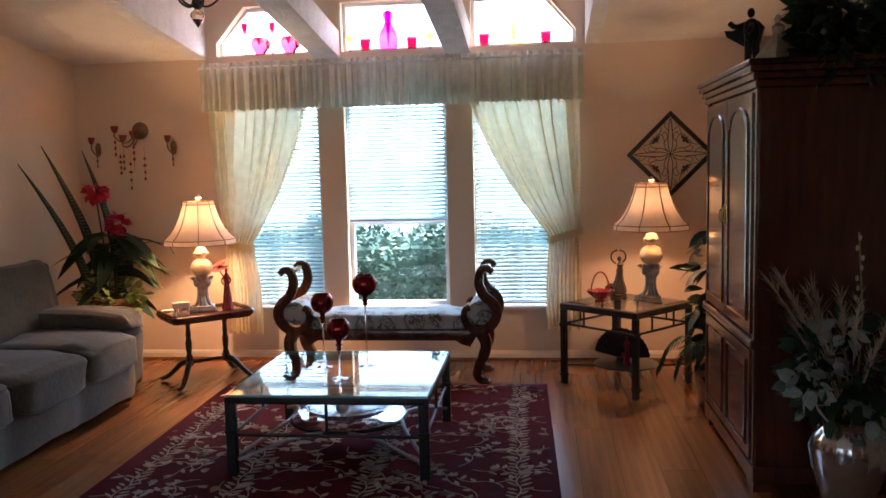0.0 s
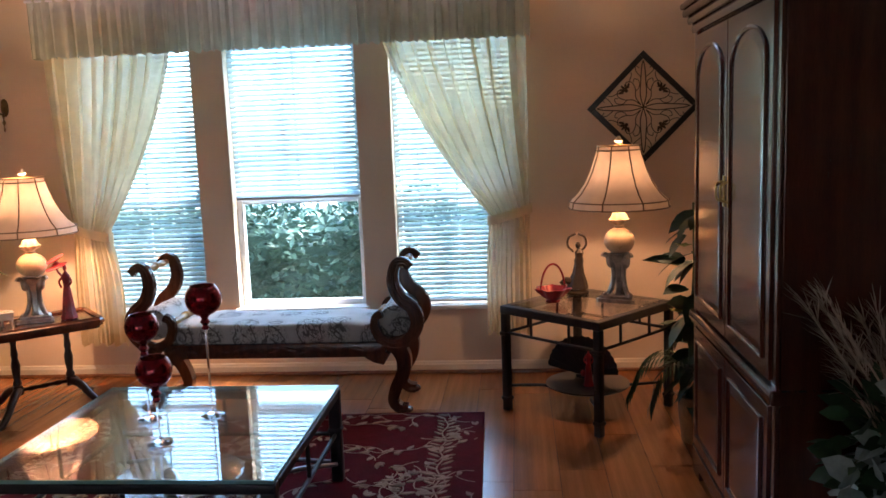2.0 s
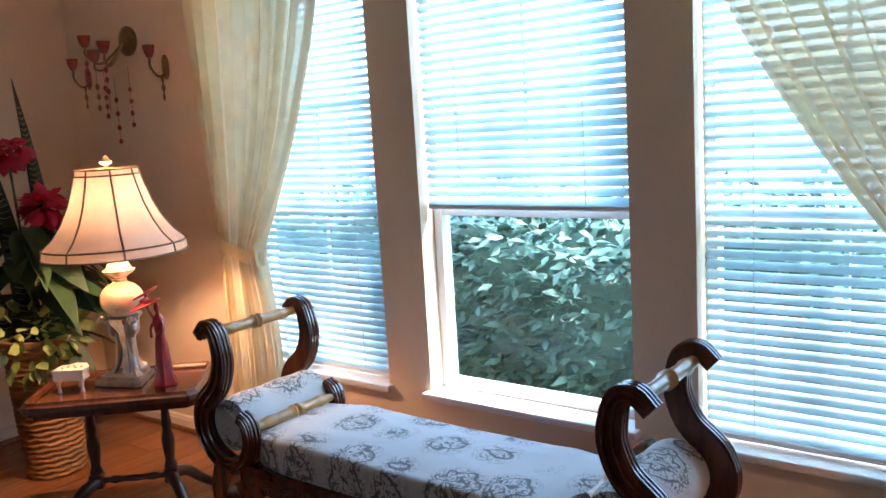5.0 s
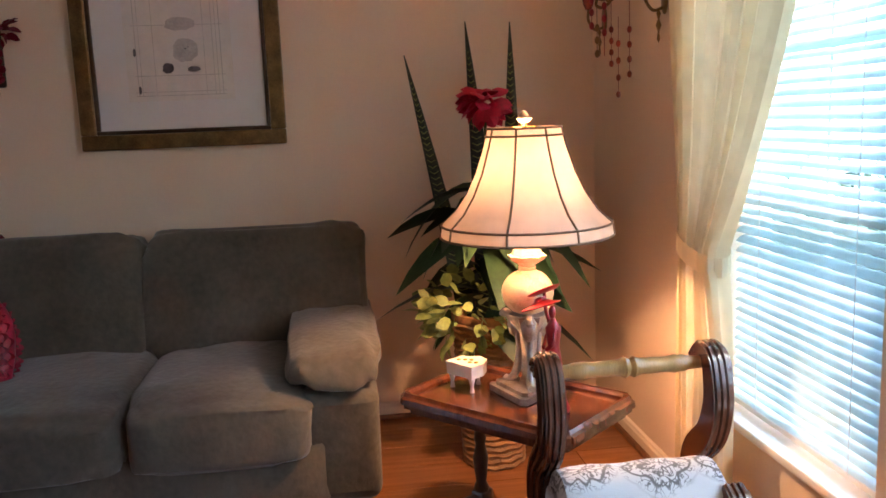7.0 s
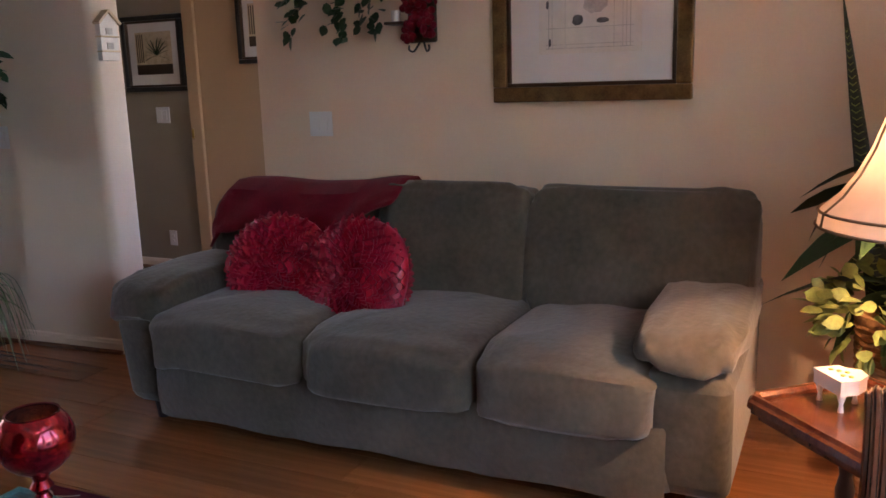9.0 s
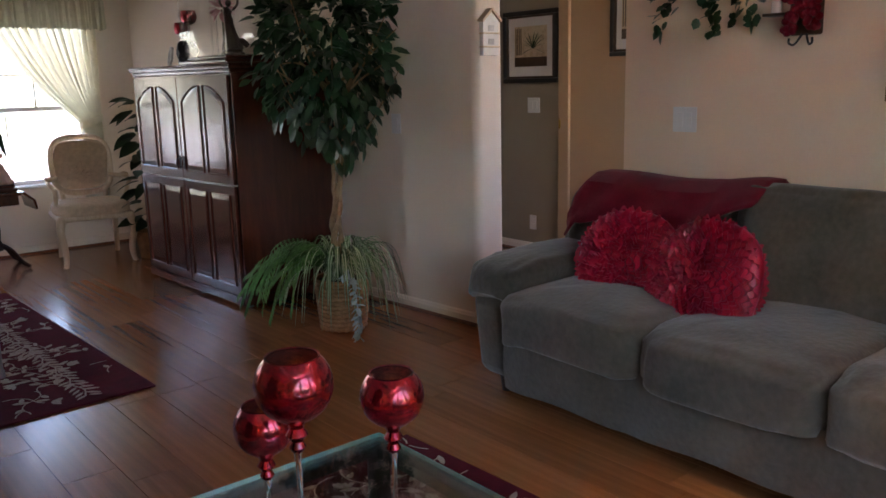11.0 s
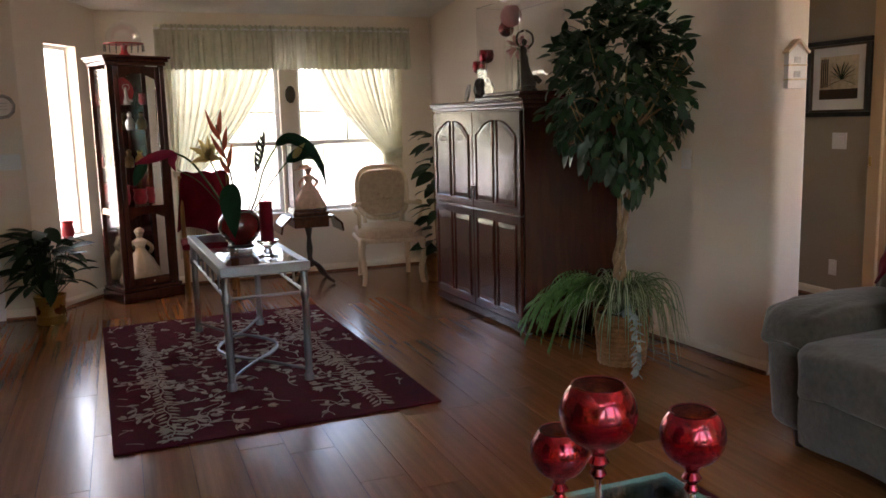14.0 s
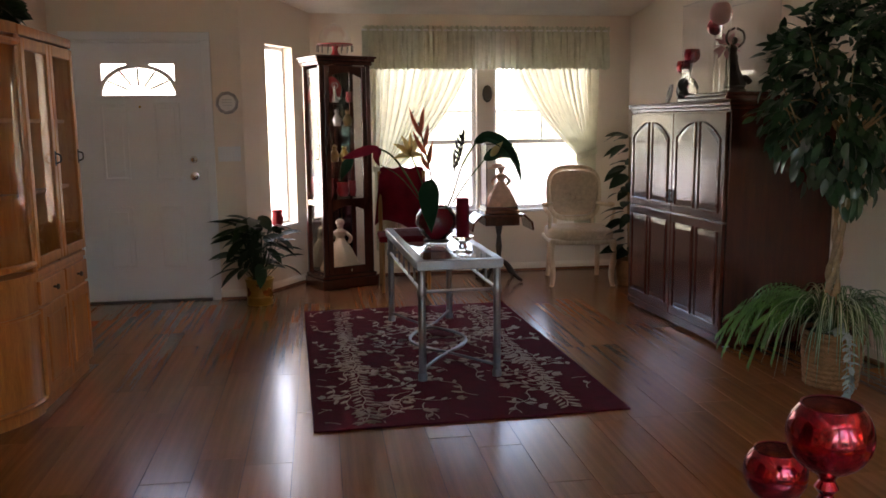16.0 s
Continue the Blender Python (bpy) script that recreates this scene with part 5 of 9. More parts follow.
def open_fan():
    f = thing("hand_fan", "open black lace hand fan standing on the lower shelf", "fan", pose(2.28, 5.09, 0.141, 0, 0, -30))
    part("stand", bx(-0.03, 0.03, -0.02, 0.02, 0, 0.02, 0.004), BLACKRES, f)
    for k in range(17):
        a = radians(12 + 156 * k / 16)
        m = pose(0, 0.0015 * (k % 2), 0.02) @ Matrix.Rotation(-(a - math.pi / 2), 4, "Y")
        bm = prism([(-0.006, 0), (0.006, 0), (0.021, 0.20), (0.0, 0.208), (-0.021, 0.20)], -0.001, 0.001)
        merge_m(bm, m)
        part("fan_blade", bm, BLACKRES, f)


def red_figure(x, y, z, h, label, hat, name):
    bm = lathe([(0, 0), (0.19, 0), (0.20, 0.03), (0.155, 0.10), (0.125, 0.30), (0.105, 0.46), (0.075, 0.56), (0.10, 0.66), (0.105, 0.72), (0.04, 0.78), (0.03, 0.80), (0, 0.80)], 20, wobble=lambda a, i: 1 + (0.10 * math.sin(7 * a) if i < 5 else 0))
    blob((0.10, 0.10, 0.11), pose(0, -0.01, 0.85), bm, 1.0, 12, 8)
    for s in (-1, 1):
        tube(smooth_path([(0.09 * s, 0, 0.70), (0.17 * s, -0.05, 0.62), (0.08 * s, -0.12, 0.54)], 4), 0.025, 8, bm)
    if hat:
        lathe([(0, 0.895), (0.12, 0.89), (0.26, 0.875), (0.275, 0.885), (0.14, 0.91), (0.085, 0.93), (0.07, 0.955), (0, 0.965)], 24, bm, pose(-0.02, 0, 0.02, 8, -9, 0))
        lathe([(0, 0.0), (0.20, 0.012), (0.23, 0.03), (0.20, 0.035), (0, 0.02)], 20, bm, pose(-0.21, -0.06, 0.98, 10, -14, 0))
        tube(smooth_path([(-0.09, 0, 0.70), (-0.20, -0.04, 0.82), (-0.21, -0.06, 0.99)], 4), 0.024, 8, bm)
    else:
        blob((0.2, 0.1, 0.16), pose(-0.2, 0, 0.3), bm, 1.0, 10, 6)
    bmesh.ops.scale(bm, vec=(h * 0.62, h * 0.62, h), verts=bm.verts)
    ob = tagged(part(name, bm, DEEPRED, None), label, "statue")
    ob.location = (x, y, z)


open_fan()
red_figure(2.30, 4.95, 0.141, 0.22, "red glazed figurine on the black lower shelf", False, "figurine")
red_figure(-0.535, 5.115, 0.507, 0.335, "red lady figurine with a wide-brimmed hat", True, "figurine")


# ---- tray table by the corner ----
def tray_table():
    t = thing("tray_table", "rectangular mahogany tray table on black turned trestle legs", "table", pose(-0.67, 5.03, 0, 0, 0, 42))
    a, b, c = 0.295, 0.190, 0.024
    out = [(-a + c, -b), (a - c, -b), (a, -b + c), (a, b - c), (a - c, b), (-a + c, b), (-a, b - c), (-a, -b + c)]
    part("top", prism(out, 0.474, 0.489, axis="z"), MAHOG, t, smooth=False)
    part("under_moulding", prism([(x * 0.95, y * 0.93) for x, y in out], 0.458, 0.474, axis="z"), MAHOG, t, smooth=False)
    for i in range(8):
        p, q = Vector((*out[i], 0)), Vector((*out[(i + 1) % 8], 0))
        bm = bmesh.new()
        prism([(-0.010, 0.489), (0.026, 0.489), (0.024, 0.512), (0.016, 0.521), (0.006, 0.522), (0.0, 0.512), (-0.008, 0.506)], 0, (q - p).length, bm, axis="x")
        d = (q - p).normalized()
        merge_m(bm, pose(p.x, p.y, 0, 0, 0, math.degrees(math.atan2(d.y, d.x))))
        part("gallery_rail", bm, MAHOG, t, smooth=False)
    part("tray_inset", prism([(x * 0.90, y * 0.86) for x, y in out], 0.4893, 0.505, axis="z"), MAHOG, t, smooth=False)
    prof = [(0, 0.17), (0.020, 0.17), (0.024, 0.19), (0.016, 0.21), (0.021, 0.25), (0.024, 0.29), (0.015, 0.33), (0.019, 0.35), (0.014, 0.40), (0.022, 0.44), (0.026, 0.458), (0, 0.458)]
    for s in (-1, 1):
        part("column", lathe(prof, 16, m=pose(s * 0.135, 0, 0)), EBONY, t)
        part("block", bx(s * 0.135 - 0.024, s * 0.135 + 0.024, -0.024, 0.024, 0.125, 0.18, 0.006), EBONY, t)
        for e in (-1, 1):
            pts = [(s * 0.135, e * 0.01, 0.15), (s * 0.17, e * 0.07, 0.135), (s * 0.21, e * 0.13, 0.075), (s * 0.25, e * 0.175, 0.03), (s * 0.285, e * 0.20, 0.018)]
            part("foot", tube(smooth_path(pts, 5), [0.024 - 0.010 * k / 20 for k in range(21)], 10), EBONY, t)
    prof = [(0, -0.115), (0.012, -0.115), (0.010, -0.09), (0.016, -0.07), (0.010, -0.04), (0.014, 0), (0.010, 0.04), (0.016, 0.07), (0.010, 0.09), (0.012, 0.115), (0, 0.115)]
    part("stretcher", lathe(prof, 14, m=pose(0, 0, 0.15, 0, 90, 0)), EBONY, t)


def piano_box():
    p = thing("trinket_box", "small white porcelain piano-shaped trinket box with gold flowers", "box", pose(-0.80, 4.915, 0.505, 0, 0, 35))
    out = [(-0.055, -0.04), (0.055, -0.04), (0.055, 0.01), (0.03, 0.05), (-0.01, 0.06), (-0.03, 0.035), (-0.055, 0.03)]
    part("body", prism(out, 0.045, 0.075, axis="z"), PORCELAIN, p, angle=30)
    part("lid", prism([(x * 1.04, y * 1.04) for x, y in out], 0.075, 0.084, axis="z"), PORCELAIN, p, angle=30)
    for x, y in ((-0.043, -0.028), (0.043, -0.028), (0.0, 0.042)):
        part("leg", lathe([(0, 0), (0.008, 0), (0.005, 0.02), (0.012, 0.045), (0, 0.045)], 10, m=pose(x, y, 0)), PORCELAIN, p)
    for k in range(5):
        part("gold_flower", blob((0.014, 0.014, 0.006), pose(-0.03 + 0.016 * k, -0.01 + 0.012 * (k % 3), 0.086), power=1.0, seg=8, rings=6), BRASS, p)


tray_table()
piano_box()

# ---- window dressing ----
def curtain(name, top, tie, bottom, z_top, z_tie, z_bot, y, toward, label, folds=11, seed=0, cloth=None, lap=1.0):
    """A tied-back panel: (x0, x1) spans at the top, the tie and the hem, hanging at depth y."""
    c = thing(name, label, "curtain", group="tied-back sheer curtains")
    rnd = random.Random(seed)
    ph = [rnd.uniform(-0.5, 0.5) for _ in range(folds + 2)]
    nu, nv = folds * 8, 40
    bm = bmesh.new()
    rows = []
    for j in range(nv + 1):
        v = j / nv
        z = z_top + (z_bot - z_top) * v
        if z > z_tie:
            k = (z_top - z) / (z_top - z_tie)
            outer = top[0] + (tie[0] - top[0]) * k ** 2.2
            inner = top[1] + (tie[1] - top[1]) * (0.25 * k + 0.75 * k ** 1.9)
        else:
            k = (z_tie - z) / (z_tie - z_bot)
            e = math.sin(min(1.0, k * 1.6) * math.pi / 2)
            outer = tie[0] + (bottom[0] - tie[0]) * e
            inner = tie[1] + (bottom[1] - tie[1]) * e
        span = abs(inner - outer)
        amp = min(0.060, 0.022 + 0.034 * span + 0.012 * (1 - min(1, abs(z - z_tie) / 0.3)))
        row = []
        for i in range(nu + 1):
            u = i / nu
            f = u * folds
            q = ph[int(f)] * (1 - f % 1) + ph[int(f) + 1] * (f % 1)
            d = amp * (math.sin(2 * math.pi * f + q * 2) + 0.35 * math.sin(4.3 * math.pi * f + q * 5 + v * 2))
            over = lap * (0.16 + 0.20 * abs(math.sin(q * 7 + 1))) / folds * (inner - outer) * math.sin(math.pi * min(1.0, 6 * u, 6 * (1 - u)) / 2)
            row.append(bm.verts.new((outer + (inner - outer) * u + over * math.cos(2 * math.pi * f + q * 2), y + d * 0.8, z - (0.012 * math.sin(f * 3) if j == nv else 0))))
        rows.append(row)
    for a, b in zip(rows, rows[1:]):
        for i in range(nu):
            bm.faces.new((a[i], a[i + 1], b[i + 1], b[i]))
    part("panel", bm, cloth or CURTAIN, c)
    x0, x1 = sorted(tie)
    bm = bmesh.new()
    pts = []
    for k in range(21):
        a = 2 * math.pi * k / 20
        pts.append(((x0 + x1) / 2 + (x1 - x0 + 0.03) / 2 * math.cos(a), y + 0.062 * math.sin(a), z_tie + 0.035 * math.cos(a) * (1 if tie[0] > tie[1] else -1)))
    for p, q in zip(pts, pts[1:]):
        vs = [bm.verts.new((p[0], p[1], p[2] - 0.028)), bm.verts.new((q[0], q[1], q[2] - 0.028)), bm.verts.new((q[0], q[1], q[2] + 0.028)), bm.verts.new((p[0], p[1], p[2] + 0.028))]
        bm.faces.new(vs)
    part("tieback", bm, cloth or CURTAIN, c, "cream fabric tie-back band")
    return c


def valance(x0, x1, z0, z1, y, wall_y, folds, label, seed):
    v = thing("valance", label, "valance", group="gathered valances")
    rnd = random.Random(seed)
    nu, nv = folds * 6, 16
    ph = [rnd.uniform(-0.8, 0.8) for _ in range(folds + 2)]
    side = 1 if wall_y > y else -1
    bm = bmesh.new()
    rows = []
    for j in range(nv + 1):
        t = j / nv
        z = z1 + (z0 - z1) * t
        pinch = 1 - 0.75 * math.exp(-((t - 0.16) / 0.05) ** 2)
        row = []
        for i in range(nu + 1):
            u = i / nu
            f = u * folds
            q = ph[int(f)] * (1 - f % 1) + ph[int(f) + 1] * (f % 1)
            d = (0.010 + 0.014 * t) * pinch * (math.sin(2 * math.pi * f + q * 2) + 0.4 * math.sin(5 * math.pi * f + q * 4))
            e = 0.008 * math.sin(2 * math.pi * f * 1.5 + q * 3) if j in (0, nv) else 0
            row.append(bm.verts.new((x0 + (x1 - x0) * u, y - side * (0.012 * (pinch - 0.5)) + d, z + e)))
        rows.append(row)
    for a, b in zip(rows, rows[1:]):
        for i in range(nu):
            bm.faces.new((a[i], a[i + 1], b[i + 1], b[i]))
    part("gathered_cloth", bm, VALANCE, v)
    for x in (x0, x1):
        bm = bmesh.new()
        n = 8
        col = [[bm.verts.new((x + 0.004 * math.sin(k * 2.0), y + (wall_y - y) * k / n, z)) for k in range(n + 1)] for z in (z0, (z0 + z1) / 2, z1)]
        for a, b in zip(col, col[1:]):
            for k in range(n):
                bm.faces.new((a[k], a[k + 1], b[k + 1], b[k]))
        part("return", bm, VALANCE, v)
    part("rod", tube([(x0 - 0.012, y, z1 - (z1 - z0) * 0.09), (x1 + 0.012, y, z1 - (z1 - z0) * 0.09)] if x1 > x0 else [(x0 + 0.012, y, z1 - 0.03), (x1 - 0.012, y, z1 - 0.03)], 0.009, 8), WHITE, v)


def blinds(name, a, b, z0, z1, y, label, pitch=0.030, tilt=46):
    v = thing(name, label, "blind", pose((a + b) / 2, y, 0), group="white mini blinds")
    hw = (b - a) / 2 - 0.012
    part("head_rail", bx(-hw, hw, -0.014, 0.014, z1 - 0.03, z1, 0.003), VINYL, v)
    part("bottom_rail", bx(-hw, hw, -0.013, 0.013, z0, z0 + 0.018, 0.004), VINYL, v)
    bm = bmesh.new()
    prof = [(-0.0165, 0.0), (-0.008, 0.0024), (0.0, 0.0033), (0.008, 0.0024), (0.0165, 0.0), (0.0165, -0.0006), (0.0, 0.0027), (-0.0165, -0.0006)]
    prism(prof, -hw, hw, bm, axis="x")
    merge_m(bm, pose(0, 0, 0, tilt))
    me = finish(bm, "slat", True, 60)
    me.materials.append(BLIND)
    z = z0 + 0.03
    while z < z1 - 0.035:
        s = part("slat", me, None, v)
        s.location = (0, 0, z)
        z += pitch
    for x in (-hw * 0.62, hw * 0.62):
        part("ladder_cord", tube([(x, -0.014, z0 + 0.01), (x, -0.014, z1 - 0.01)], 0.0012, 5), VINYL, v)


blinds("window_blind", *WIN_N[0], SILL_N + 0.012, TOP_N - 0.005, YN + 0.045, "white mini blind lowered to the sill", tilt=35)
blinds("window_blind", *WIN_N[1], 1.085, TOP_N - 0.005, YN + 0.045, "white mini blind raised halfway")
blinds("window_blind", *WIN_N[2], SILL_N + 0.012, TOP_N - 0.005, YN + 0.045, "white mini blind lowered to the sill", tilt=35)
curtain("curtain", (-0.78, 0.03), (-0.70, -0.49), (-0.73, -0.43), 2.25, 0.93, 0.24, 5.575, -1, "cream sheer curtain tied back at the window", 9, 1)
curtain("curtain", (2.03, 1.16), (2.03, 1.80), (2.03, 1.77), 2.25, 0.97, 0.27, 5.575, -1, "cream sheer curtain tied back at the window", 9, 2)
valance(-0.80, 2.05, 1.955, 2.31, 5.46, YN, 44, "gathered sage-cream valance over the three windows", 5)
curtain("curtain", (1.10, 0.15), (1.08, 0.90), (1.08, 0.86), 2.12, 0.95, 0.25, -2.56, 1, "cream sheer curtain tied back at the double window", 12, 3, CURTAIN_S, 0.5)
curtain("curtain", (-1.00, -0.12), (-0.97, -0.80), (-0.98, -0.78), 2.12, 1.09, 0.30, -2.56, 1, "cream sheer curtain tied back at the double window", 12, 4, CURTAIN_S, 0.5)
valance(-1.06, 1.16, 1.855, 2.225, -2.50, YS, 34, "gathered sage-green valance over the double window", 6)


# ---- hedge outside ----
def hedge():
    h = thing("hedge", "dense dark green leafy hedge outside the window", "hedge", pose(0.7, 7.0, -0.35))
    rnd = random.Random(11)
    core = bmesh.new()
    blob((6.4, 1.0, 1.22), pose(0, 0.1, 0.61), core, 0.3, 40, 20, 0.10, 3.0)
    part("core", core, HEDGELEAF, h, "dark twiggy inside")
    bm = bmesh.new()
    for _ in range(15000):
        x = rnd.uniform(-3.2, 3.2)
        if abs(x) > 1.9 and rnd.random() < 0.55:
            continue
        bump = 0.07 * math.sin(x * 5.1) + 0.05 * math.sin(x * 11.7 + 1)
        if rnd.random() < 0.62:
            p = Vector((x, -0.46 + bump * 0.8 + rnd.uniform(-0.10, 0.06), rnd.uniform(0.02, 1.25)))
            d = Vector((rnd.uniform(-0.8, 0.8), -1, rnd.uniform(-0.3, 0.9)))
        else:
            p = Vector((x, rnd.uniform(-0.45, 0.5), 1.22 + bump + rnd.uniform(-0.07, 0.10)))
            d = Vector((rnd.uniform(-1, 1), rnd.uniform(-1, 0.6), rnd.uniform(0.1, 1.2)))
        leaf(bm, aim(p, d, rnd.uniform(-1, 1)), rnd.uniform(0.05, 0.10), rnd.uniform(0.026, 0.045), 0.3, 0.3, 2)
    part("leaves", bm, HEDGELEAF, h, kind="stuff")


hedge()


# ---- wall pieces of the window wall ----
def iron_diamond():
    d = thing("wall_art", "black diamond-shaped iron scrollwork wall panel", "wall decor", pose(2.69, YN - 0.012, 1.55, 0, 45, 0))
    w = 0.225
    for a in range(4):
        bm = bx(-w, w - 0.032, -0.010, 0.010, w - 0.032, w, 0.003)
        merge_m(bm, pose(0, 0, 0, 0, 90 * a, 0))
        part("frame", bm, BLACKRES, d)
    for a in range(4):
        turn = pose(0, 0, 0, 0, 90 * a, 0)
        for s in (-1, 1):
            # long bowed strokes from the middle to the corner, with a curl near the end
            bm = tube(smooth_path([(0, 0, 0), (0.050 + 0.012 * s, 0, 0.050 - 0.012 * s), (0.105 + 0.010 * s, 0, 0.105 - 0.010 * s), (0.160 + 0.006 * s, 0, 0.160 - 0.006 * s), (0.185, 0, 0.185)], 4), 0.0034, 6)
            tube(smooth_path([(0.120 + 0.010 * s, 0, 0.120 - 0.010 * s), (0.150 + 0.034 * s, 0, 0.140 - 0.034 * s), (0.165 + 0.030 * s, 0, 0.160 - 0.034 * s), (0.160 + 0.020 * s, 0, 0.152 - 0.020 * s)], 4), 0.0024, 6, bm)
            merge_m(bm, turn)
            part("stroke", bm, DARKFR, d)
            # paired scrolls towards the middle of each side
            bm = tube(smooth_path([(0, 0, 0.02), (0.010 * s, 0, 0.07), (0.042 * s, 0, 0.105), (0.055 * s, 0, 0.145), (0.034 * s, 0, 0.168), (0.015 * s, 0, 0.150), (0.026 * s, 0, 0.136)], 5), 0.0028, 6)
            tube(smooth_path([(0.030 * s, 0, 0.095), (0.066 * s, 0, 0.098), (0.088 * s, 0, 0.125), (0.078 * s, 0, 0.150), (0.062 * s, 0, 0.140)], 5), 0.0024, 6, bm)
            tube(smooth_path([(0.045 * s, 0, 0.16), (0.075 * s, 0, 0.172), (0.092 * s, 0, 0.188)], 4), 0.0024, 6, bm)
            merge_m(bm, turn)
            part("scroll", bm, DARKFR, d)
        bm = bmesh.new()
        for k in (-2, -1, 0, 1, 2):
            blob((0.014, 0.007, 0.034), pose(0.014 * k, -0.002, 0.160 - 0.006 * abs(k), 0, 30 * k, 0), bm, 1.0, 8, 6)
        blob((0.020, 0.008, 0.020), pose(0, -0.002, 0.135), bm, 1.0, 8, 6)
        merge_m(bm, turn)
        part("leaf_spray", bm, DARKFR, d)


def candle_sconce(x, z, label):
    s = thing("wall_sconce", label, "sconce", pose(x, YN, z), group="bronze candle sconces")
    part("backplate", blob((0.05, 0.016, 0.11), pose(0, -0.009, -0.02), power=0.9, seg=14, rings=8), GOLDFR, s)
    part("arm", tube(smooth_path([(0, -0.01, -0.05), (0, -0.05, -0.06), (-0.02, -0.07, -0.02), (-0.02, -0.07, 0.02)], 5), 0.006, 6), GOLDFR, s)
    part("cup", lathe([(0, 0.02), (0.012, 0.022), (0.022, 0.045), (0.026, 0.075), (0.023, 0.075), (0.016, 0.045), (0, 0.035)], 14, m=pose(-0.02, -0.07, 0)), AMBERBEAD, s, "amber glass votive cup")
    part("drop", lathe([(0, -0.17), (0.006, -0.155), (0.003, -0.13), (0.010, -0.11), (0.003, -0.09), (0.008, -0.07), (0, -0.055)], 10, m=pose(0, -0.03, 0)), GOLDFR, s, "bronze bead drop")


def chandelier_sconce():
    s = thing("wall_sconce", "round bronze wall sconce with glass cups and bead drops", "sconce", pose(-1.41, YN, 1.84), group="bronze candle sconces")
    part("backplate", lathe([(0, 0), (0.066, 0), (0.068, 0.010), (0.05, 0.020), (0.02, 0.03), (0, 0.032)], 24, m=pose(0, 0, 0, 90)), GOLDFR, s)
    for i, (dx, dz) in enumerate(((-0.15, -0.02), (-0.085, -0.09), (0.0, -0.06))):
        part("arm", tube(smooth_path([(0, -0.02, 0), (dx * 0.5, -0.10, -0.09 + dz * 0.3), (dx, -0.13, dz - 0.03), (dx, -0.13, dz)], 6), 0.006, 6), GOLDFR, s)
        part("cup", lathe([(0, 0), (0.014, 0.002), (0.026, 0.03), (0.030, 0.055), (0.027, 0.055), (0.02, 0.03), (0, 0.012)], 14, m=pose(dx, -0.13, dz)), AMBERBEAD, s, "amber glass votive cup")
        bm = tube([(dx, -0.13, dz - 0.17 - 0.04 * i), (dx, -0.13, dz)], 0.0015, 5)
        for z in (-0.07, -0.115, -0.165):
            blob((0.020, 0.020, 0.030), pose(dx, -0.13, dz + z - 0.04 * (i % 2)), bm, 1.0, 8, 6)
        part("bead_drop", bm, GOLDFR if i == 1 else DEEPRED, s)
    for x, z0, z1 in ((-0.155, -0.20, -0.33), (-0.075, -0.26, -0.45), (0.045, -0.22, -0.38)):
        bead_string(x, z0, z1, s)


def bead_string(x, z0, z1, parent):
    bm = tube([(x, -0.05, z0 + 0.10), (x, -0.05, z1)], 0.0012, 5)
    n = 4
    for k in range(n):
        z = z0 + (z1 - z0) * k / (n - 1)
        blob((0.019, 0.019, 0.026), pose(x, -0.05, z), bm, 1.0, 8, 6)
        if k == 1:
            blob((0.040, 0.012, 0.012), pose(x, -0.05, z), bm, 0.9, 8, 6)
    return part("bead_string", bm, AMBERBEAD, parent, "string of amber-red glass beads")


iron_diamond()
chandelier_sconce()
candle_sconce(-1.77, 1.72, "small bronze candle sconce with an amber drop")
candle_sconce(-1.14, 1.72, "small bronze candle sconce with an amber drop")


# ---- coloured glass on the high ledge ----
def ledge_glass(x, kind, material, label):
    shapes = {
        "cup": [(0, 0), (0.026, 0), (0.03, 0.01), (0.034, 0.06), (0.038, 0.075), (0.034, 0.075), (0.028, 0.02), (0, 0.012)],
        "vase": [(0, 0), (0.045, 0), (0.058, 0.02), (0.066, 0.06), (0.055, 0.11), (0.030, 0.15), (0.024, 0.175), (0.036, 0.20), (0.034, 0.225), (0.020, 0.235), (0.018, 0.17), (0, 0.02)],
        "goblet": [(0, 0), (0.024, 0), (0.006, 0.008), (0.005, 0.035), (0.022, 0.05), (0.028, 0.075), (0.024, 0.098), (0.020, 0.098), (0.022, 0.075), (0, 0.05)],
        "tall": [(0, 0), (0.022, 0), (0.005, 0.008), (0.004, 0.13), (0.016, 0.15), (0.021, 0.20), (0.017, 0.20), (0.012, 0.155), (0, 0.145)],
        "flower": [(0, 0), (0.03, 0), (0.035, 0.02), (0.06, 0.05), (0.062, 0.085), (0.04, 0.11), (0.02, 0.10), (0, 0.06)],
        "decanter": [(0, 0), (0.05, 0), (0.058, 0.02), (0.05, 0.045), (0.018, 0.075), (0.013, 0.12), (0.022, 0.135), (0.018, 0.135), (0.010, 0.08), (0, 0.01)],
    }
    g = tagged(part("glass_vessel", lathe(shapes[kind], 20, wobble=(lambda a, i: 1 + 0.14 * math.sin(5 * a)) if kind == "flower" else None), material, None), label, "glassware", "coloured glass on the high ledge")
    g.location, g.scale = (x, YN + 0.035, 2.3905), (1.2, 1.0, 1.25)


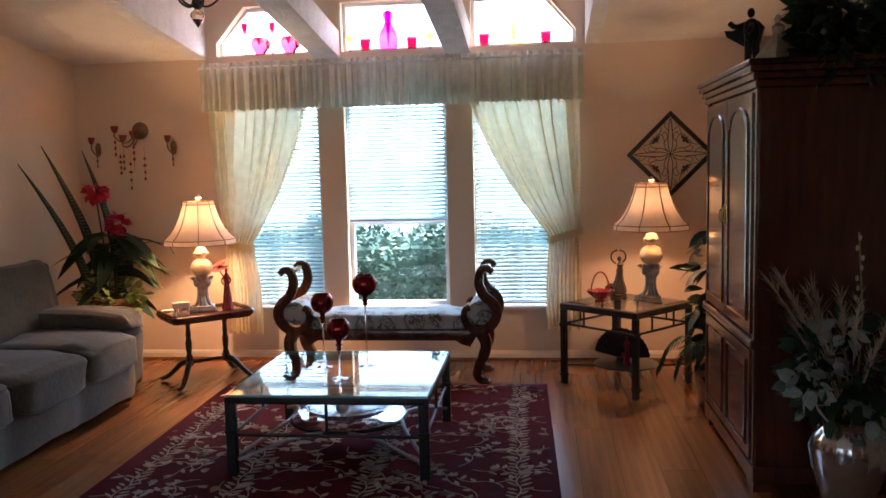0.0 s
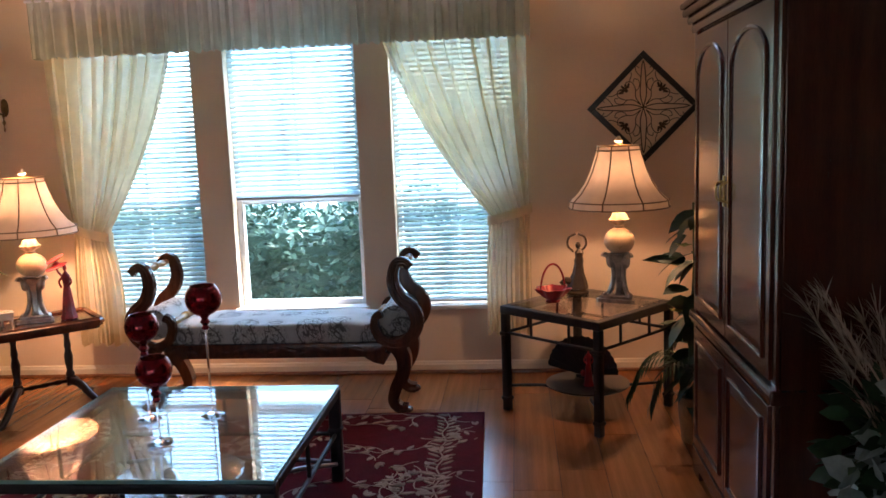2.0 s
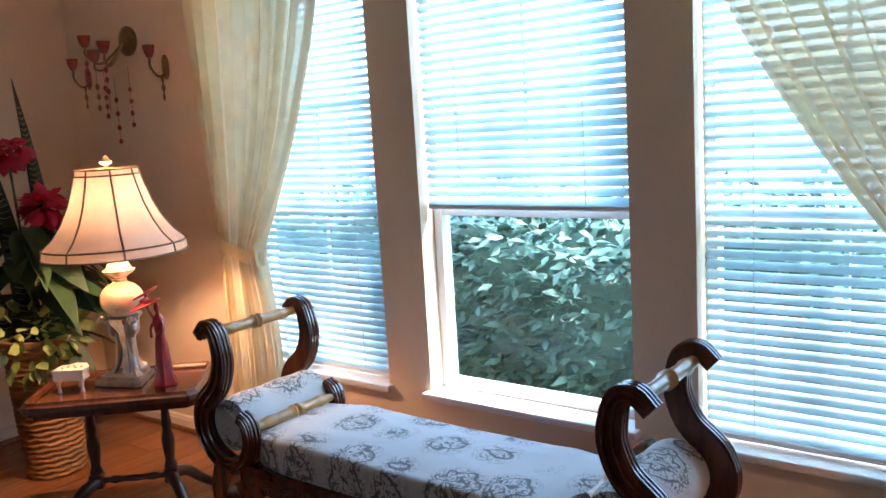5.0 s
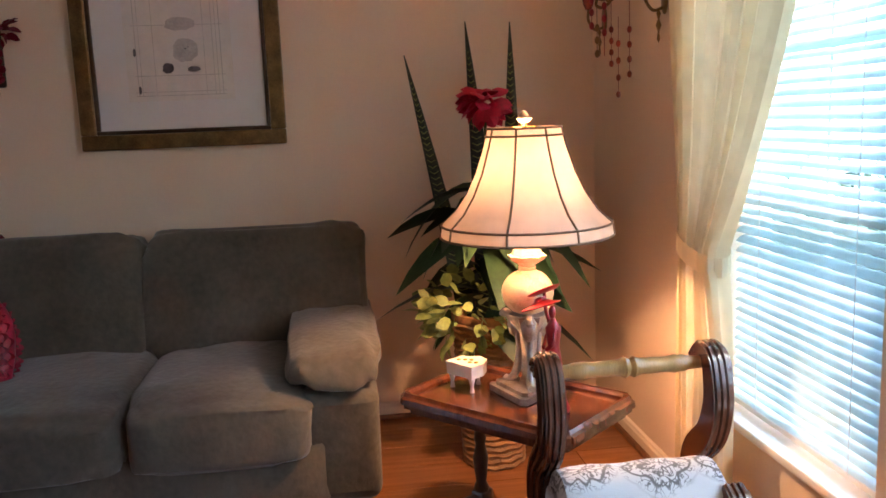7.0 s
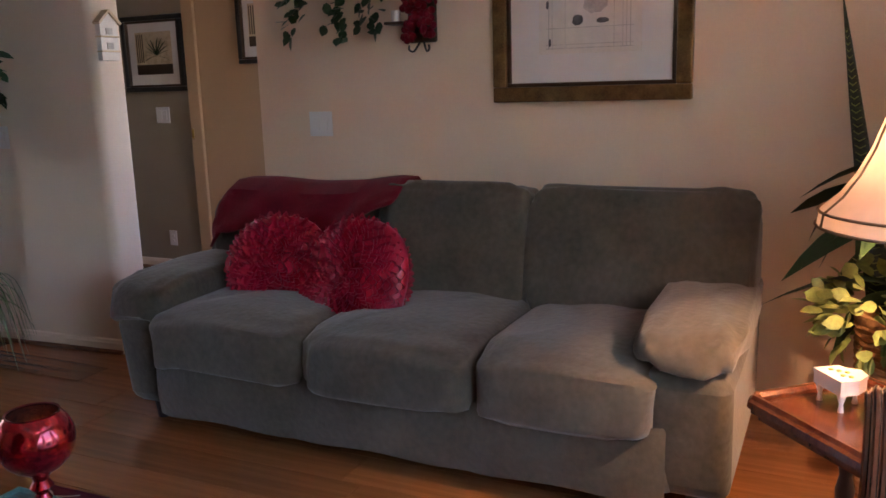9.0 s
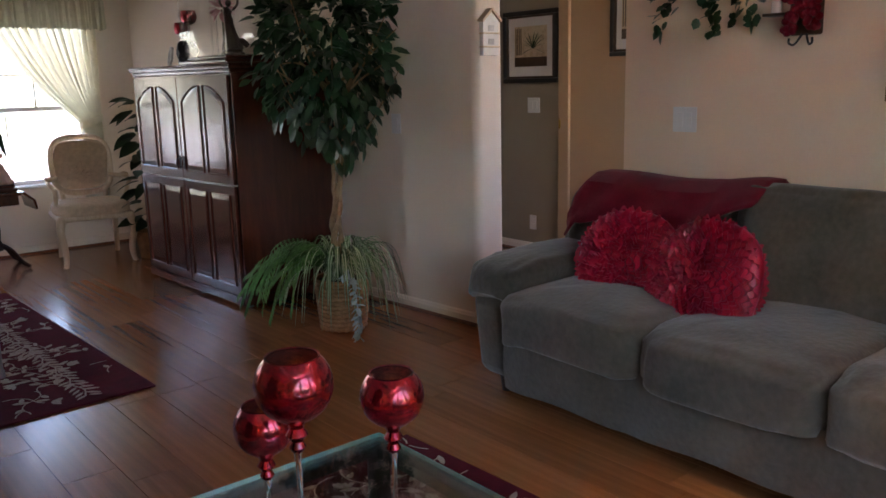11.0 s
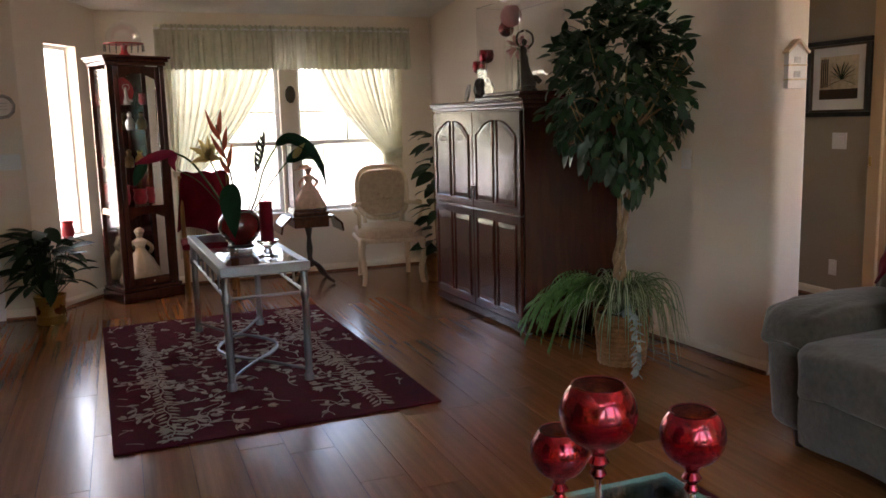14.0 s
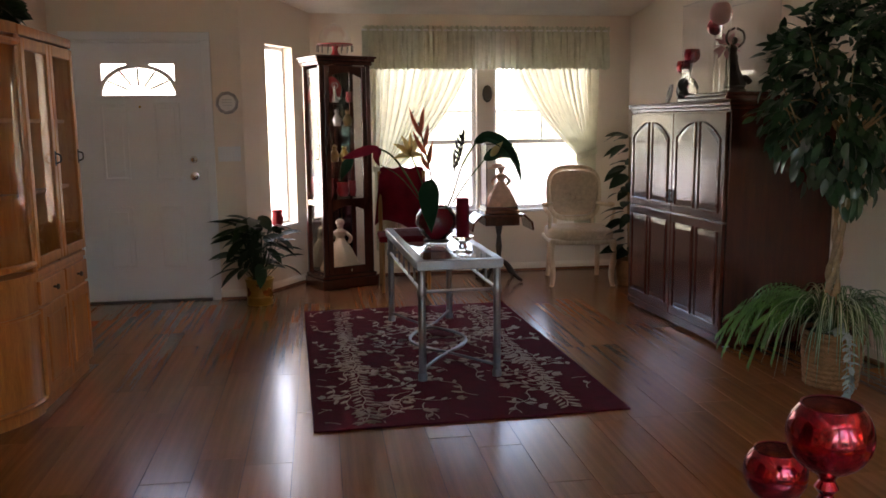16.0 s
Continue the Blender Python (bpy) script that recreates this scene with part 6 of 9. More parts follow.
for x in (-0.415, -0.18):
    ledge_glass(x, "flower", REDCLEAR, "ruby flower-shaped glass vase on the high ledge")
for x in (-0.53, -0.31):
    ledge_glass(x, "tall", REDCLEAR, "tall-stemmed ruby glass on the high ledge")
for x in (0.42, 0.78, 1.33, 1.79):
    ledge_glass(x, "cup", REDCLEAR, "ruby glass tumbler on the high ledge")
for x in (0.30, 0.92):
    ledge_glass(x, "goblet", AMBER, "amber glass goblet on the high ledge")
ledge_glass(0.60, "vase", MAGENTA, "tall magenta glass vase on the high ledge")
ledge_glass(1.55, "decanter", AMBER, "amber glass decanter on the high ledge")


def pendant():
    p = thing("chandelier", "dark metal chandelier with a faceted crystal drop hanging low", "chandelier", pose(-0.02, 3.6, 0))
    part("chain", tube([(0, 0, 2.42), (0, 0, 3.05)], 0.006, 6), IRON, p)
    part("canopy", lathe([(0, 3.02), (0.05, 3.02), (0.055, 3.049), (0, 3.049)], 20), IRON, p)
    part("body", lathe([(0, 2.34), (0.012, 2.34), (0.03, 2.36), (0.02, 2.40), (0.035, 2.43), (0, 2.46)], 16), IRON, p)
    for k in range(5):
        a = 2 * math.pi * k / 5 + 0.4
        part("arm", tube(smooth_path([(0, 0, 2.37), (0.05 * math.cos(a), 0.05 * math.sin(a), 2.355), (0.10 * math.cos(a), 0.10 * math.sin(a), 2.385), (0.115 * math.cos(a), 0.115 * math.sin(a), 2.42)], 4), 0.006, 6), IRON, p)
    bm = lathe([(0, 2.245), (0.022, 2.275), (0.040, 2.305), (0.030, 2.325), (0.012, 2.34), (0, 2.34)], 8)
    part("crystal", bm, CLEAR, p, "faceted clear crystal drop", smooth=False)


pendant()


# ---- armoires ----
def panel_door(x0, x1, z0, z1, arched, material, columns=1):
    """A framed door facing -y with raised panels; arched panels rise to a point-topped arch."""
    bm = bx(x0, x1, -0.020, 0, z0, z1, 0.003)
    pans = []
    fw = 0.055
    w = (x1 - x0 - fw * (columns + 1)) / columns
    for c in range(columns):
        a = x0 + fw + c * (w + fw)
        b = a + w
        out = [(a, z0 + fw), (b, z0 + fw)]
        if arched:
            zt, zs = z1 - fw, z1 - fw - min(0.10, w * 0.5)
            mid = (a + b) / 2
            if columns == 1:
                out += [(b, zs)] + [(mid + (b - mid) * math.cos(t), zs + (zt - zs) * math.sin(t)) for t in [math.pi * k / 12 for k in range(1, 12)]] + [(a, zs)]
            elif c == 0:
                out += [(b, zt)] + [(b + (a - b) * k / 6, zt - (zt - zs) * (k / 6) ** 2) for k in range(1, 7)]
            else:
                out += [(b, zs)] + [(b + (a - b) * k / 6, zs + (zt - zs) * (1 - (1 - k / 6) ** 2)) for k in range(1, 7)]
        else:
            out += [(b, z1 - fw), (a, z1 - fw)]
        pans.append(out)
    return bm, pans


def add_door(parent, x0, x1, z0, z1, arched, material, columns=1, y=0.0):
    bm, pans = panel_door(x0, x1, z0, z1, arched, material, columns)
    merge_m(bm, pose(0, y, 0))
    d = part("door", bm, material, parent)
    for out in pans:
        n = len(out)
        cx, cz = sum(p[0] for p in out) / n, sum(p[1] for p in out) / n
        ring = [(p[0], y - 0.021, p[1]) for p in out] + [(out[0][0], y - 0.021, out[0][1])]
        part("panel_moulding", tube(ring, 0.007, 6), material, d)
        inner = [(cx + (p[0] - cx) * 0.80, cz + (p[1] - cz) * (1 - 0.035 / max(0.05, abs(p[1] - cz)))) for p in out]
        bm = bmesh.new()
        a = [bm.verts.new((p[0], y - 0.0195, p[1])) for p in out]
        b = [bm.verts.new((p[0], y - 0.0238, p[1])) for p in inner]
        for i in range(n):
            bm.faces.new((a[i], a[(i + 1) % n], b[(i + 1) % n], b[i]))
        bm.faces.new(b)
        part("raised_panel", bm, material, d, angle=4)
    return d


def pull_handle(parent, x, z, y, h=0.06, material=None):
    bm = tube(smooth_path([(x, y, z - h / 2), (x, y - 0.022, z - h * 0.35), (x, y - 0.026, z), (x, y - 0.022, z + h * 0.35), (x, y, z + h / 2)], 5), 0.0045, 8)
    bx(x - 0.008, x + 0.008, y - 0.003, y + 0.001, z - h * 0.75, z + h * 0.75, 0.001, bm)
    return part("handle", bm, material or IRON, parent, "dark metal drop handle")


def armoire_tall():
    w, d, h = 1.08, 0.62, 1.92
    a = thing("armoire", "tall dark cherry armoire with arched raised-panel doors", "armoire", pose(2.68, 3.66, 0, 0, 0, -90))
    hw = w / 2
    part("body", bx(-hw, hw, 0, d, 0.12, h - 0.12, 0.004), CHERRY, a)
    for c, z0, z1 in ((0.022, h - 0.12, h - 0.085), (0.036, h - 0.085, h - 0.055), (0.052, h - 0.055, h - 0.025), (0.060, h - 0.025, h)):
        part("cornice", bx(-hw - c, hw + c, -c, d, z0, z1, 0.008), CHERRY, a)
    part("waist_moulding", bx(-hw - 0.012, hw + 0.012, -0.030, d, 0.655, 0.70, 0.010), CHERRY, a)
    part("plinth", bx(-hw - 0.014, hw + 0.014, -0.016, d, 0.045, 0.125, 0.008), CHERRY, a)
    for x in (-hw + 0.05, hw - 0.05):
        for y in (0.03, d - 0.06):
            part("bracket_foot", prism([(x - 0.06, 0.045), (x + 0.06, 0.045), (x + 0.05, 0.0), (x - 0.05, 0.0)], y - 0.04, y + 0.05), CHERRY, a, smooth=False)
    for s in (-1, 1):
        part("stile", bx(s * (hw - 0.02) - 0.02, s * (hw - 0.02) + 0.02, -0.012, 0, 0.125, h - 0.12, 0.003), CHERRY, a)
        x0, x1 = sorted((s * 0.003, s * (hw - 0.045)))
        add_door(a, x0, x1, 0.715, h - 0.135, True, CHERRY)
        add_door(a, x0, x1, 0.14, 0.64, False, CHERRY)
        pull_handle(a, s * 0.030, 1.22, -0.021, 0.07, BRASS)


def armoire_low():
    w, d, h = 1.36, 0.70, 1.50
    a = thing("armoire", "wide dark cherry entertainment armoire with four panelled doors", "armoire", pose(-0.78, -0.375, 0, 0, 0, 93))
    hw = w / 2
    part("body", bx(-hw, hw, 0, d, 0.06, h - 0.06, 0.004), CHERRY, a)
    for c, z0, z1 in ((0.012, h - 0.06, h - 0.035), (0.026, h - 0.035, h - 0.012), (0.032, h - 0.012, h)):
        part("cornice", bx(-hw - c, hw + c, -c, d, z0, z1, 0.006), CHERRY, a)
    part("plinth", bx(-hw - 0.008, hw + 0.008, -0.012, d, 0.02, 0.075, 0.006), CHERRY, a)
    for x in (-hw + 0.05, hw - 0.05):
        for y in (0.05, d - 0.05):
            part("glide", lathe([(0, 0), (0.022, 0), (0.022, 0.02), (0, 0.02)], 14, m=pose(x, y, 0)), STEEL, a)
    for s in (-1, 1):
        x0, x1 = sorted((s * 0.003, s * (hw - 0.02)))
        add_door(a, x0, x1, 0.775, h - 0.075, True, CHERRY, 2)
        add_door(a, x0, x1, 0.085, 0.765, False, CHERRY, 2)
        pull_handle(a, s * 0.026, 0.88, -0.021, 0.06, IRON)


armoire_tall()
armoire_low()


def dancing_couple():
    bm = bmesh.new()
    lathe([(0, 0), (0.10, 0), (0.10, 0.012), (0, 0.014)], 24, bm, pose(0, 0.03, 0))
    lathe([(0, 0.012), (0.11, 0.014), (0.095, 0.05), (0.05, 0.11), (0.022, 0.15), (0.03, 0.185), (0.012, 0.20), (0, 0.20)], 20, bm, pose(0, -0.06, 0, 6, 0, 0), lambda a, i: 1 + 0.08 * math.sin(6 * a))
    blob((0.034, 0.036, 0.042), pose(0, -0.075, 0.218), bm, 1.0, 12, 8)
    ob = tagged(part("statuette", bm, CREAMRES, None), "ivory ball-gown figure of a dancing pair", "statue")
    ob.location, ob.scale = (2.85, 3.565, 1.921), (1.05, 1.05, 1.02)
    bm = bmesh.new()
    for s in (-1, 1):
        tube([(0.02 * s, 0.0, 0.0), (0.018 * s, 0.01, 0.09), (0.01 * s, 0.0, 0.15)], [0.012, 0.016, 0.022], 8, bm)
    blob((0.07, 0.055, 0.11), pose(0, 0, 0.19, 8), bm, 0.8, 14, 8)
    blob((0.034, 0.036, 0.044), pose(0, -0.012, 0.268), bm, 1.0, 12, 8)
    tube(smooth_path([(0, 0, 0.225), (0.0, 0.06, 0.235), (0.0, 0.12, 0.20)], 5), 0.012, 8, bm)
    tube(smooth_path([(0, 0, 0.225), (0.01, -0.05, 0.20), (0.0, -0.08, 0.17)], 5), 0.012, 8, bm)
    lathe([(0, 0), (0.05, 0), (0.05, 0.006), (0, 0.007)], 16, bm)
    prism([(-0.125, 0.205), (-0.115, 0.175), (-0.03, 0.12), (0.0, 0.085), (0.025, 0.12), (0.05, 0.205), (0.025, 0.235), (-0.04, 0.212), (-0.09, 0.20)], 0.012, 0.036, bm)
    tube(smooth_path([(-0.02, 0.0, 0.225), (-0.07, 0.0, 0.215), (-0.10, 0.0, 0.235)], 5), 0.012, 8, bm)
    ob = tagged(part("statuette", bm, BLACKRES, None), "black tailcoat figure of a dancing pair", "statue")
    ob.matrix_basis = pose(2.79, 3.73, 1.921, 0, 0, -28) @ Matrix.Diagonal((1.1, 1.1, 1.1, 1.0))


dancing_couple()


# ---- plants ----
def clump(bm, centre, radius, count, length, width, rnd, flat=0.6, droop=0.35, up=0.2):
    for _ in range(count):
        d = Vector((rnd.gauss(0, 1), rnd.gauss(0, 1), rnd.gauss(0, 1) * flat)).normalized()
        p = Vector(centre) + Vector((d.x * radius[0], d.y * radius[1], d.z * radius[2])) * rnd.uniform(0.35, 1.0) ** 0.5
        dd = d + Vector((0, 0, up)) + Vector((rnd.uniform(-0.5, 0.5), rnd.uniform(-0.5, 0.5), rnd.uniform(-0.6, 0.3)))
        k = rnd.uniform(0.7, 1.25)
        leaf(bm, aim(p, dd, rnd.uniform(-1.5, 1.5)), length * k, width * k, droop, 0.25, 3)


def top_greenery():
    g = thing("artificial_garland", "mass of dark green artificial foliage on top of the armoire", "plant", pose(3.10, 3.30, 1.921))
    rnd = random.Random(21)
    part("basket", lathe([(0, 0), (0.10, 0), (0.12, 0.09), (0.11, 0.09), (0, 0.03)], 20), WICKER, g)
    bm = bmesh.new()
    clump(bm, (0, 0, 0.20), (0.20, 0.20, 0.22), 560, 0.085, 0.045, rnd)
    clump(bm, (-0.05, -0.10, 0.02), (0.20, 0.16, 0.16), 220, 0.08, 0.042, rnd)
    for v in bm.verts:
        if v.co.z < 0.005 and v.co.y > -0.20:
            v.co.z = 0.005 + abs(v.co.z) * 0.2
    part("leaves", bm, LEAF_F, g, kind="stuff")
    for _ in range(14):
        p = Vector((rnd.uniform(-0.2, 0.15), rnd.uniform(-0.2, 0.2), rnd.uniform(0.1, 0.40)))
        part("berry", blob((0.03, 0.03, 0.03), Matrix.Translation(p), None, 1.0, 8, 6), SAGE, g)


def snake_plant():
    g = thing("plant_arrangement", "corner plant basket with striped sansevieria, red flowers and trailing ivy", "plant", pose(-1.40, 5.10, 0))
    rnd = random.Random(5)
    b = part("basket", lathe([(0, 0.0), (0.105, 0.0), (0.115, 0.02), (0.140, 0.56), (0.150, 0.575), (0.150, 0.60), (0.130, 0.60), (0.125, 0.52), (0, 0.52)], 28), WICKER, g, "tall round woven wicker basket")
    for k in range(24):
        z = 0.012 + 0.0238 * k
        r = 0.112 + 0.028 * z / 0.56
        part("weave", tube([(r * math.cos(2 * math.pi * i / 40), r * math.sin(2 * math.pi * i / 40), z + 0.004 * math.sin(i * math.pi / 2 + k * math.pi / 2)) for i in range(41)], 0.0105, 6), WICKER, b)
    part("moss", lathe([(0, 0.55), (0.125, 0.54), (0.125, 0.52), (0, 0.52)], 20), SOIL, g)
    for (bx0, by0, tx, ty, tz, w) in ((-0.02, 0.0, -0.50, 0.02, 1.72, 0.085), (-0.06, -0.03, -0.52, -0.24, 1.59, 0.07), (0.03, 0.03, -0.27, 0.16, 1.69, 0.08)):
        base, tip = Vector((bx0, by0, 0.30)), Vector((tx, ty, tz))
        n = 12
        rows, marks = [], []
        bm = bmesh.new()
        for i in range(n + 1):
            t = i / n
            p = base.lerp(tip, t) + Vector((0.10, 0, 0)) * math.sin(math.pi * t)
            ww = w * (1.25 - 0.2 * t) * (1 - t ** 2.4) / 2 + 0.0015
            q = Vector((0.5, 0.85, 0))
            rows.append((bm.verts.new(p - q * ww), bm.verts.new(p + Vector((-0.008, 0.006, 0)) * (1 - t)), bm.verts.new(p + q * ww)))
        for a, c in zip(rows, rows[1:]):
            bm.faces.new((a[0], a[1], c[1], c[0]))
            bm.faces.new((a[1], a[2], c[2], c[1]))
        for k in range(46):
            t = 0.12 + 0.80 * k / 46
            p = base.lerp(tip, t) + Vector((0.10, 0, 0)) * math.sin(math.pi * t)
            ww = w * (1.25 - 0.2 * t) * (1 - t ** 2.4) / 2
            marks.append((p, ww))
        lf = part("sansevieria_leaf", bm, LEAF_S, g, "tall striped sword-shaped leaf")
        so = lf.modifiers.new("thickness", "SOLIDIFY")
        so.thickness = 0.004
        bm = bmesh.new()
        for p, ww in marks:
            q, up = Vector((0.5, 0.85, 0)), Vector((0, 0, 0.007))
            n = Vector((0.85, -0.5, 0)) * 0.006
            for sg in (-1, 1):
                a, c = p + n, p + n + q * ww * 0.72 * sg + up * 1.5
                bm.faces.new([bm.verts.new(v) for v in (a, c, c + up * 0.5, a + up * 0.6)])
        part("pale_banding", bm, LEAF_P, lf, "pale crosswise leaf bands", kind="stuff")
    bm = bmesh.new()
    for k in range(44):
        a = rnd.uniform(0, 6.28)
        z = rnd.uniform(0.60, 1.08)
        d = Vector((math.cos(a), math.sin(a) * 0.9, rnd.uniform(-0.2, 0.6)))
        leaf(bm, aim((0.04 * math.cos(a), 0.04 * math.sin(a), z), d, rnd.uniform(-0.4, 0.4)), rnd.uniform(0.22, 0.36), rnd.uniform(0.085, 0.14), 0.85, 0.25, 6)
    for v in bm.verts:
        v.co.x, v.co.y = max(v.co.x, -0.53), min(v.co.y, 0.56)
    part("dark_leaves", bm, LEAF, g, "long dark arching leaves", kind="stuff")
    bm = bmesh.new()
    clump(bm, (0.02, -0.06, 0.60), (0.23, 0.22, 0.17), 230, 0.06, 0.045, rnd)
    part("ivy", bm, LEAF_P, g, "yellow-green variegated ivy", kind="stuff")
    for (x, y, z) in ((-0.10, 0.02, 1.38), (0.02, 0.08, 1.14)):
        st = part("flower_stem", tube(smooth_path([(0, 0, 0.3), (x * 0.4, y * 0.4, z * 0.6), (x, y, z - 0.05)], 5), 0.006, 6), STEMGREEN, g)
        bm = bmesh.new()
        for _ in range(42):
            d = Vector((rnd.gauss(0, 1), rnd.gauss(0, 1), rnd.gauss(0, 0.7))).normalized()
            leaf(bm, aim(Vector((x, y, z)) + d * 0.035, d, rnd.uniform(-1, 1)), 0.075, 0.065, 0.4, -0.2, 3)
        part("flower_head", bm, REDPETAL, st, "red silk amaryllis bloom")
    part("bracken", tube(smooth_path([(0.02, 0, 0.5), (0.18, 0.05, 0.95), (0.36, 0.12, 0.98), (0.42, 0.14, 0.90)], 6), 0.003, 6), STEMGREEN, g)


def floor_plant():
    g = thing("potted_plant", "dark green artificial floor plant between end table and armoire", "plant", pose(2.78, 4.56, 0))
    rnd = random.Random(31)
    part("pot", lathe([(0, 0), (0.09, 0), (0.11, 0.20), (0.115, 0.22), (0.10, 0.22), (0, 0.18)], 22), WICKER, g)
    for k in range(3):
        part("stem", tube(smooth_path([(0, 0, 0.18), (rnd.uniform(-0.05, 0.05), rnd.uniform(-0.05, 0.05), 0.6), (rnd.uniform(-0.06, 0.06), rnd.uniform(-0.06, 0.06), 1.1)], 5), 0.008, 6), STEMGREEN, g)
    bm = bmesh.new()
    for _ in range(80):
        a = rnd.uniform(0, 6.28)
        z = rnd.uniform(0.25, 1.12)
        r = rnd.uniform(0.02, 0.09)
        d = Vector((math.cos(a), math.sin(a), rnd.uniform(-0.7, 0.5)))
        leaf(bm, aim((r * math.cos(a), r * math.sin(a), z), d, rnd.uniform(-0.8, 0.8)), rnd.uniform(0.10, 0.18), rnd.uniform(0.06, 0.10), 0.5, 0.2, 4)
    for v in bm.verts:
        v.co.y = max(-0.30, v.co.y)
    part("leaves", bm, LEAF, g, kind="stuff")
    bm = bmesh.new()
    for k in range(5):
        a = radians(150 + 35 * k)
        pts = smooth_path([(0, 0, 0.22), (0.14 * math.cos(a), 0.14 * math.sin(a), 0.40), (0.27 * math.cos(a), 0.22 * math.sin(a), 0.36), (0.34 * math.cos(a), 0.26 * math.sin(a), 0.22)], 6)
        for i in range(3, len(pts) - 1):
            d = (pts[i + 1] - pts[i]).normalized()
            s = d.cross(Vector((0, 0, 1)))
            for e in (-1, 1):
                leaf(bm, aim(pts[i], s * e + d * 0.8 + Vector((0, 0, -0.1))), 0.09, 0.012, 0.3, 0.1, 2)
    part("palm_fronds", bm, LEAF, g, "feathery palm fronds", kind="stuff")
    for p in ((-0.10, -0.10, 0.92), (-0.12, -0.06, 0.62)):
        bm = bmesh.new()
        for k in range(5):
            a = 2 * math.pi * k / 5
            leaf(bm, aim(p, (math.cos(a), math.sin(a), 0.6)), 0.045, 0.03, 0.3, 0.2, 2)
        part("white_bloom", bm, LEAF_P, g)


def grass_vase():
    g = thing("floor_vase", "ribbed dark glass floor vase of dried grasses and silvery leaves", "vase", pose(2.98, 2.84, 0))
    rnd = random.Random(9)
    prof = [(0, 0), (0.085, 0), (0.095, 0.015), (0.085, 0.03), (0.10, 0.10), (0.135, 0.22), (0.150, 0.31), (0.135, 0.37), (0.105, 0.405), (0.110, 0.43), (0.120, 0.44), (0.108, 0.44), (0.096, 0.41), (0.12, 0.36), (0.13, 0.28), (0, 0.05)]
    part("vase", lathe(prof, 48, wobble=lambda a, i: 1 + 0.035 * math.sin(a * 16)), SILVERBOWL, g, "ribbed smoky glass vase")
    part("ribbon", tube(smooth_path([(-0.10, -0.06, 0.43), (-0.15, -0.08, 0.50), (-0.13, -0.09, 0.56)], 5), 0.012, 6, flat=0.3), PORCELAIN, g)
    for k in range(13):
        a = radians(90 + rnd.uniform(-115, 115)) + math.pi / 2
        reach = rnd.uniform(0.10, 0.36)
        top = rnd.uniform(0.72, 1.12)
        tip = Vector((reach * math.cos(a), reach * math.sin(a), top))
        if tip.y > 0.22:
            tip.y = 0.20
        stem = part("grass_stem", tube(smooth_path([(0, 0, 0.38), (tip.x * 0.4, tip.y * 0.4, top * 0.72), tip], 5), 0.003, 5), DRY, g)
        bm = bmesh.new()
        d = (tip - Vector((0, 0, 0.5))).normalized()
        for _ in range(70):
            t = rnd.uniform(-0.20, 0.03)
            dd = d + Vector((rnd.gauss(0, 0.28), rnd.gauss(0, 0.28), rnd.gauss(0, 0.28)))
            leaf(bm, aim(tip + d * t, dd), rnd.uniform(0.05, 0.10), 0.004, 0.2, 0.0, 2)
        part("plume", bm, DRY, stem, "feathery beige plume")
    bm = bmesh.new()
    clump(bm, (0, -0.02, 0.62), (0.25, 0.20, 0.22), 330, 0.075, 0.045, rnd)
    part("dark_leaves", bm, LEAF_F, g, kind="stuff")
    bm = bmesh.new()
    for c in ((-0.10, -0.16, 0.82), (-0.20, -0.12, 0.60), (0.02, -0.20, 0.50), (-0.16, -0.14, 0.68)):
        clump(bm, c, (0.05, 0.05, 0.05), 16, 0.07, 0.055, rnd)
    part("silver_leaves", bm, SAGE, g, "dusty blue-green leaves", kind="stuff")
    part("pussy_willow", tube(smooth_path([(0, 0, 0.4), (0.02, -0.05, 0.8), (-0.01, -0.08, 1.20)], 6), 0.004, 6), BARK, g)
    bm = bmesh.new()
    for k in range(12):
        blob((0.014, 0.014, 0.024), pose(rnd.uniform(-0.015, 0.02), -0.05 - 0.003 * k, 0.74 + 0.04 * k), bm, 1.0, 8, 6)
    part("catkins", bm, DRY, g)


top_greenery()
snake_plant()
floor_plant()
grass_vase()


# ---- west wall pieces ----
def framed_print(name, m, w, h, fw, frame_mat, inner_mat, label, content):
    """A framed print facing local -y, hung with its back at y = 0."""
    f = thing(name, label, "picture", m)
    hw, hh = w / 2, h / 2
    for a, b, c, d in ((-hw, hw, hh - fw, hh), (-hw, hw, -hh, -hh + fw), (-hw, -hw + fw, -hh + fw, hh - fw), (hw - fw, hw, -hh + fw, hh - fw)):
        part("frame", bx(a, b, -0.032, 0, c, d, 0.006), frame_mat, f)
    i = fw
    for a, b, c, d in ((-hw + i, hw - i, hh - i - 0.016, hh - i), (-hw + i, hw - i, -hh + i, -hh + i + 0.016), (-hw + i, -hw + i + 0.016, -hh + i + 0.016, hh - i - 0.016), (hw - i - 0.016, hw - i, -hh + i + 0.016, hh - i - 0.016)):
        part("frame_lip", bx(a, b, -0.024, -0.004, c, d, 0.003), inner_mat, f)
    part("mat_board", bx(-hw + i, hw - i, -0.010, -0.004, -hh + i, hh - i), PAPER, f)
    content(f, hw - fw, hh - fw)
    return f


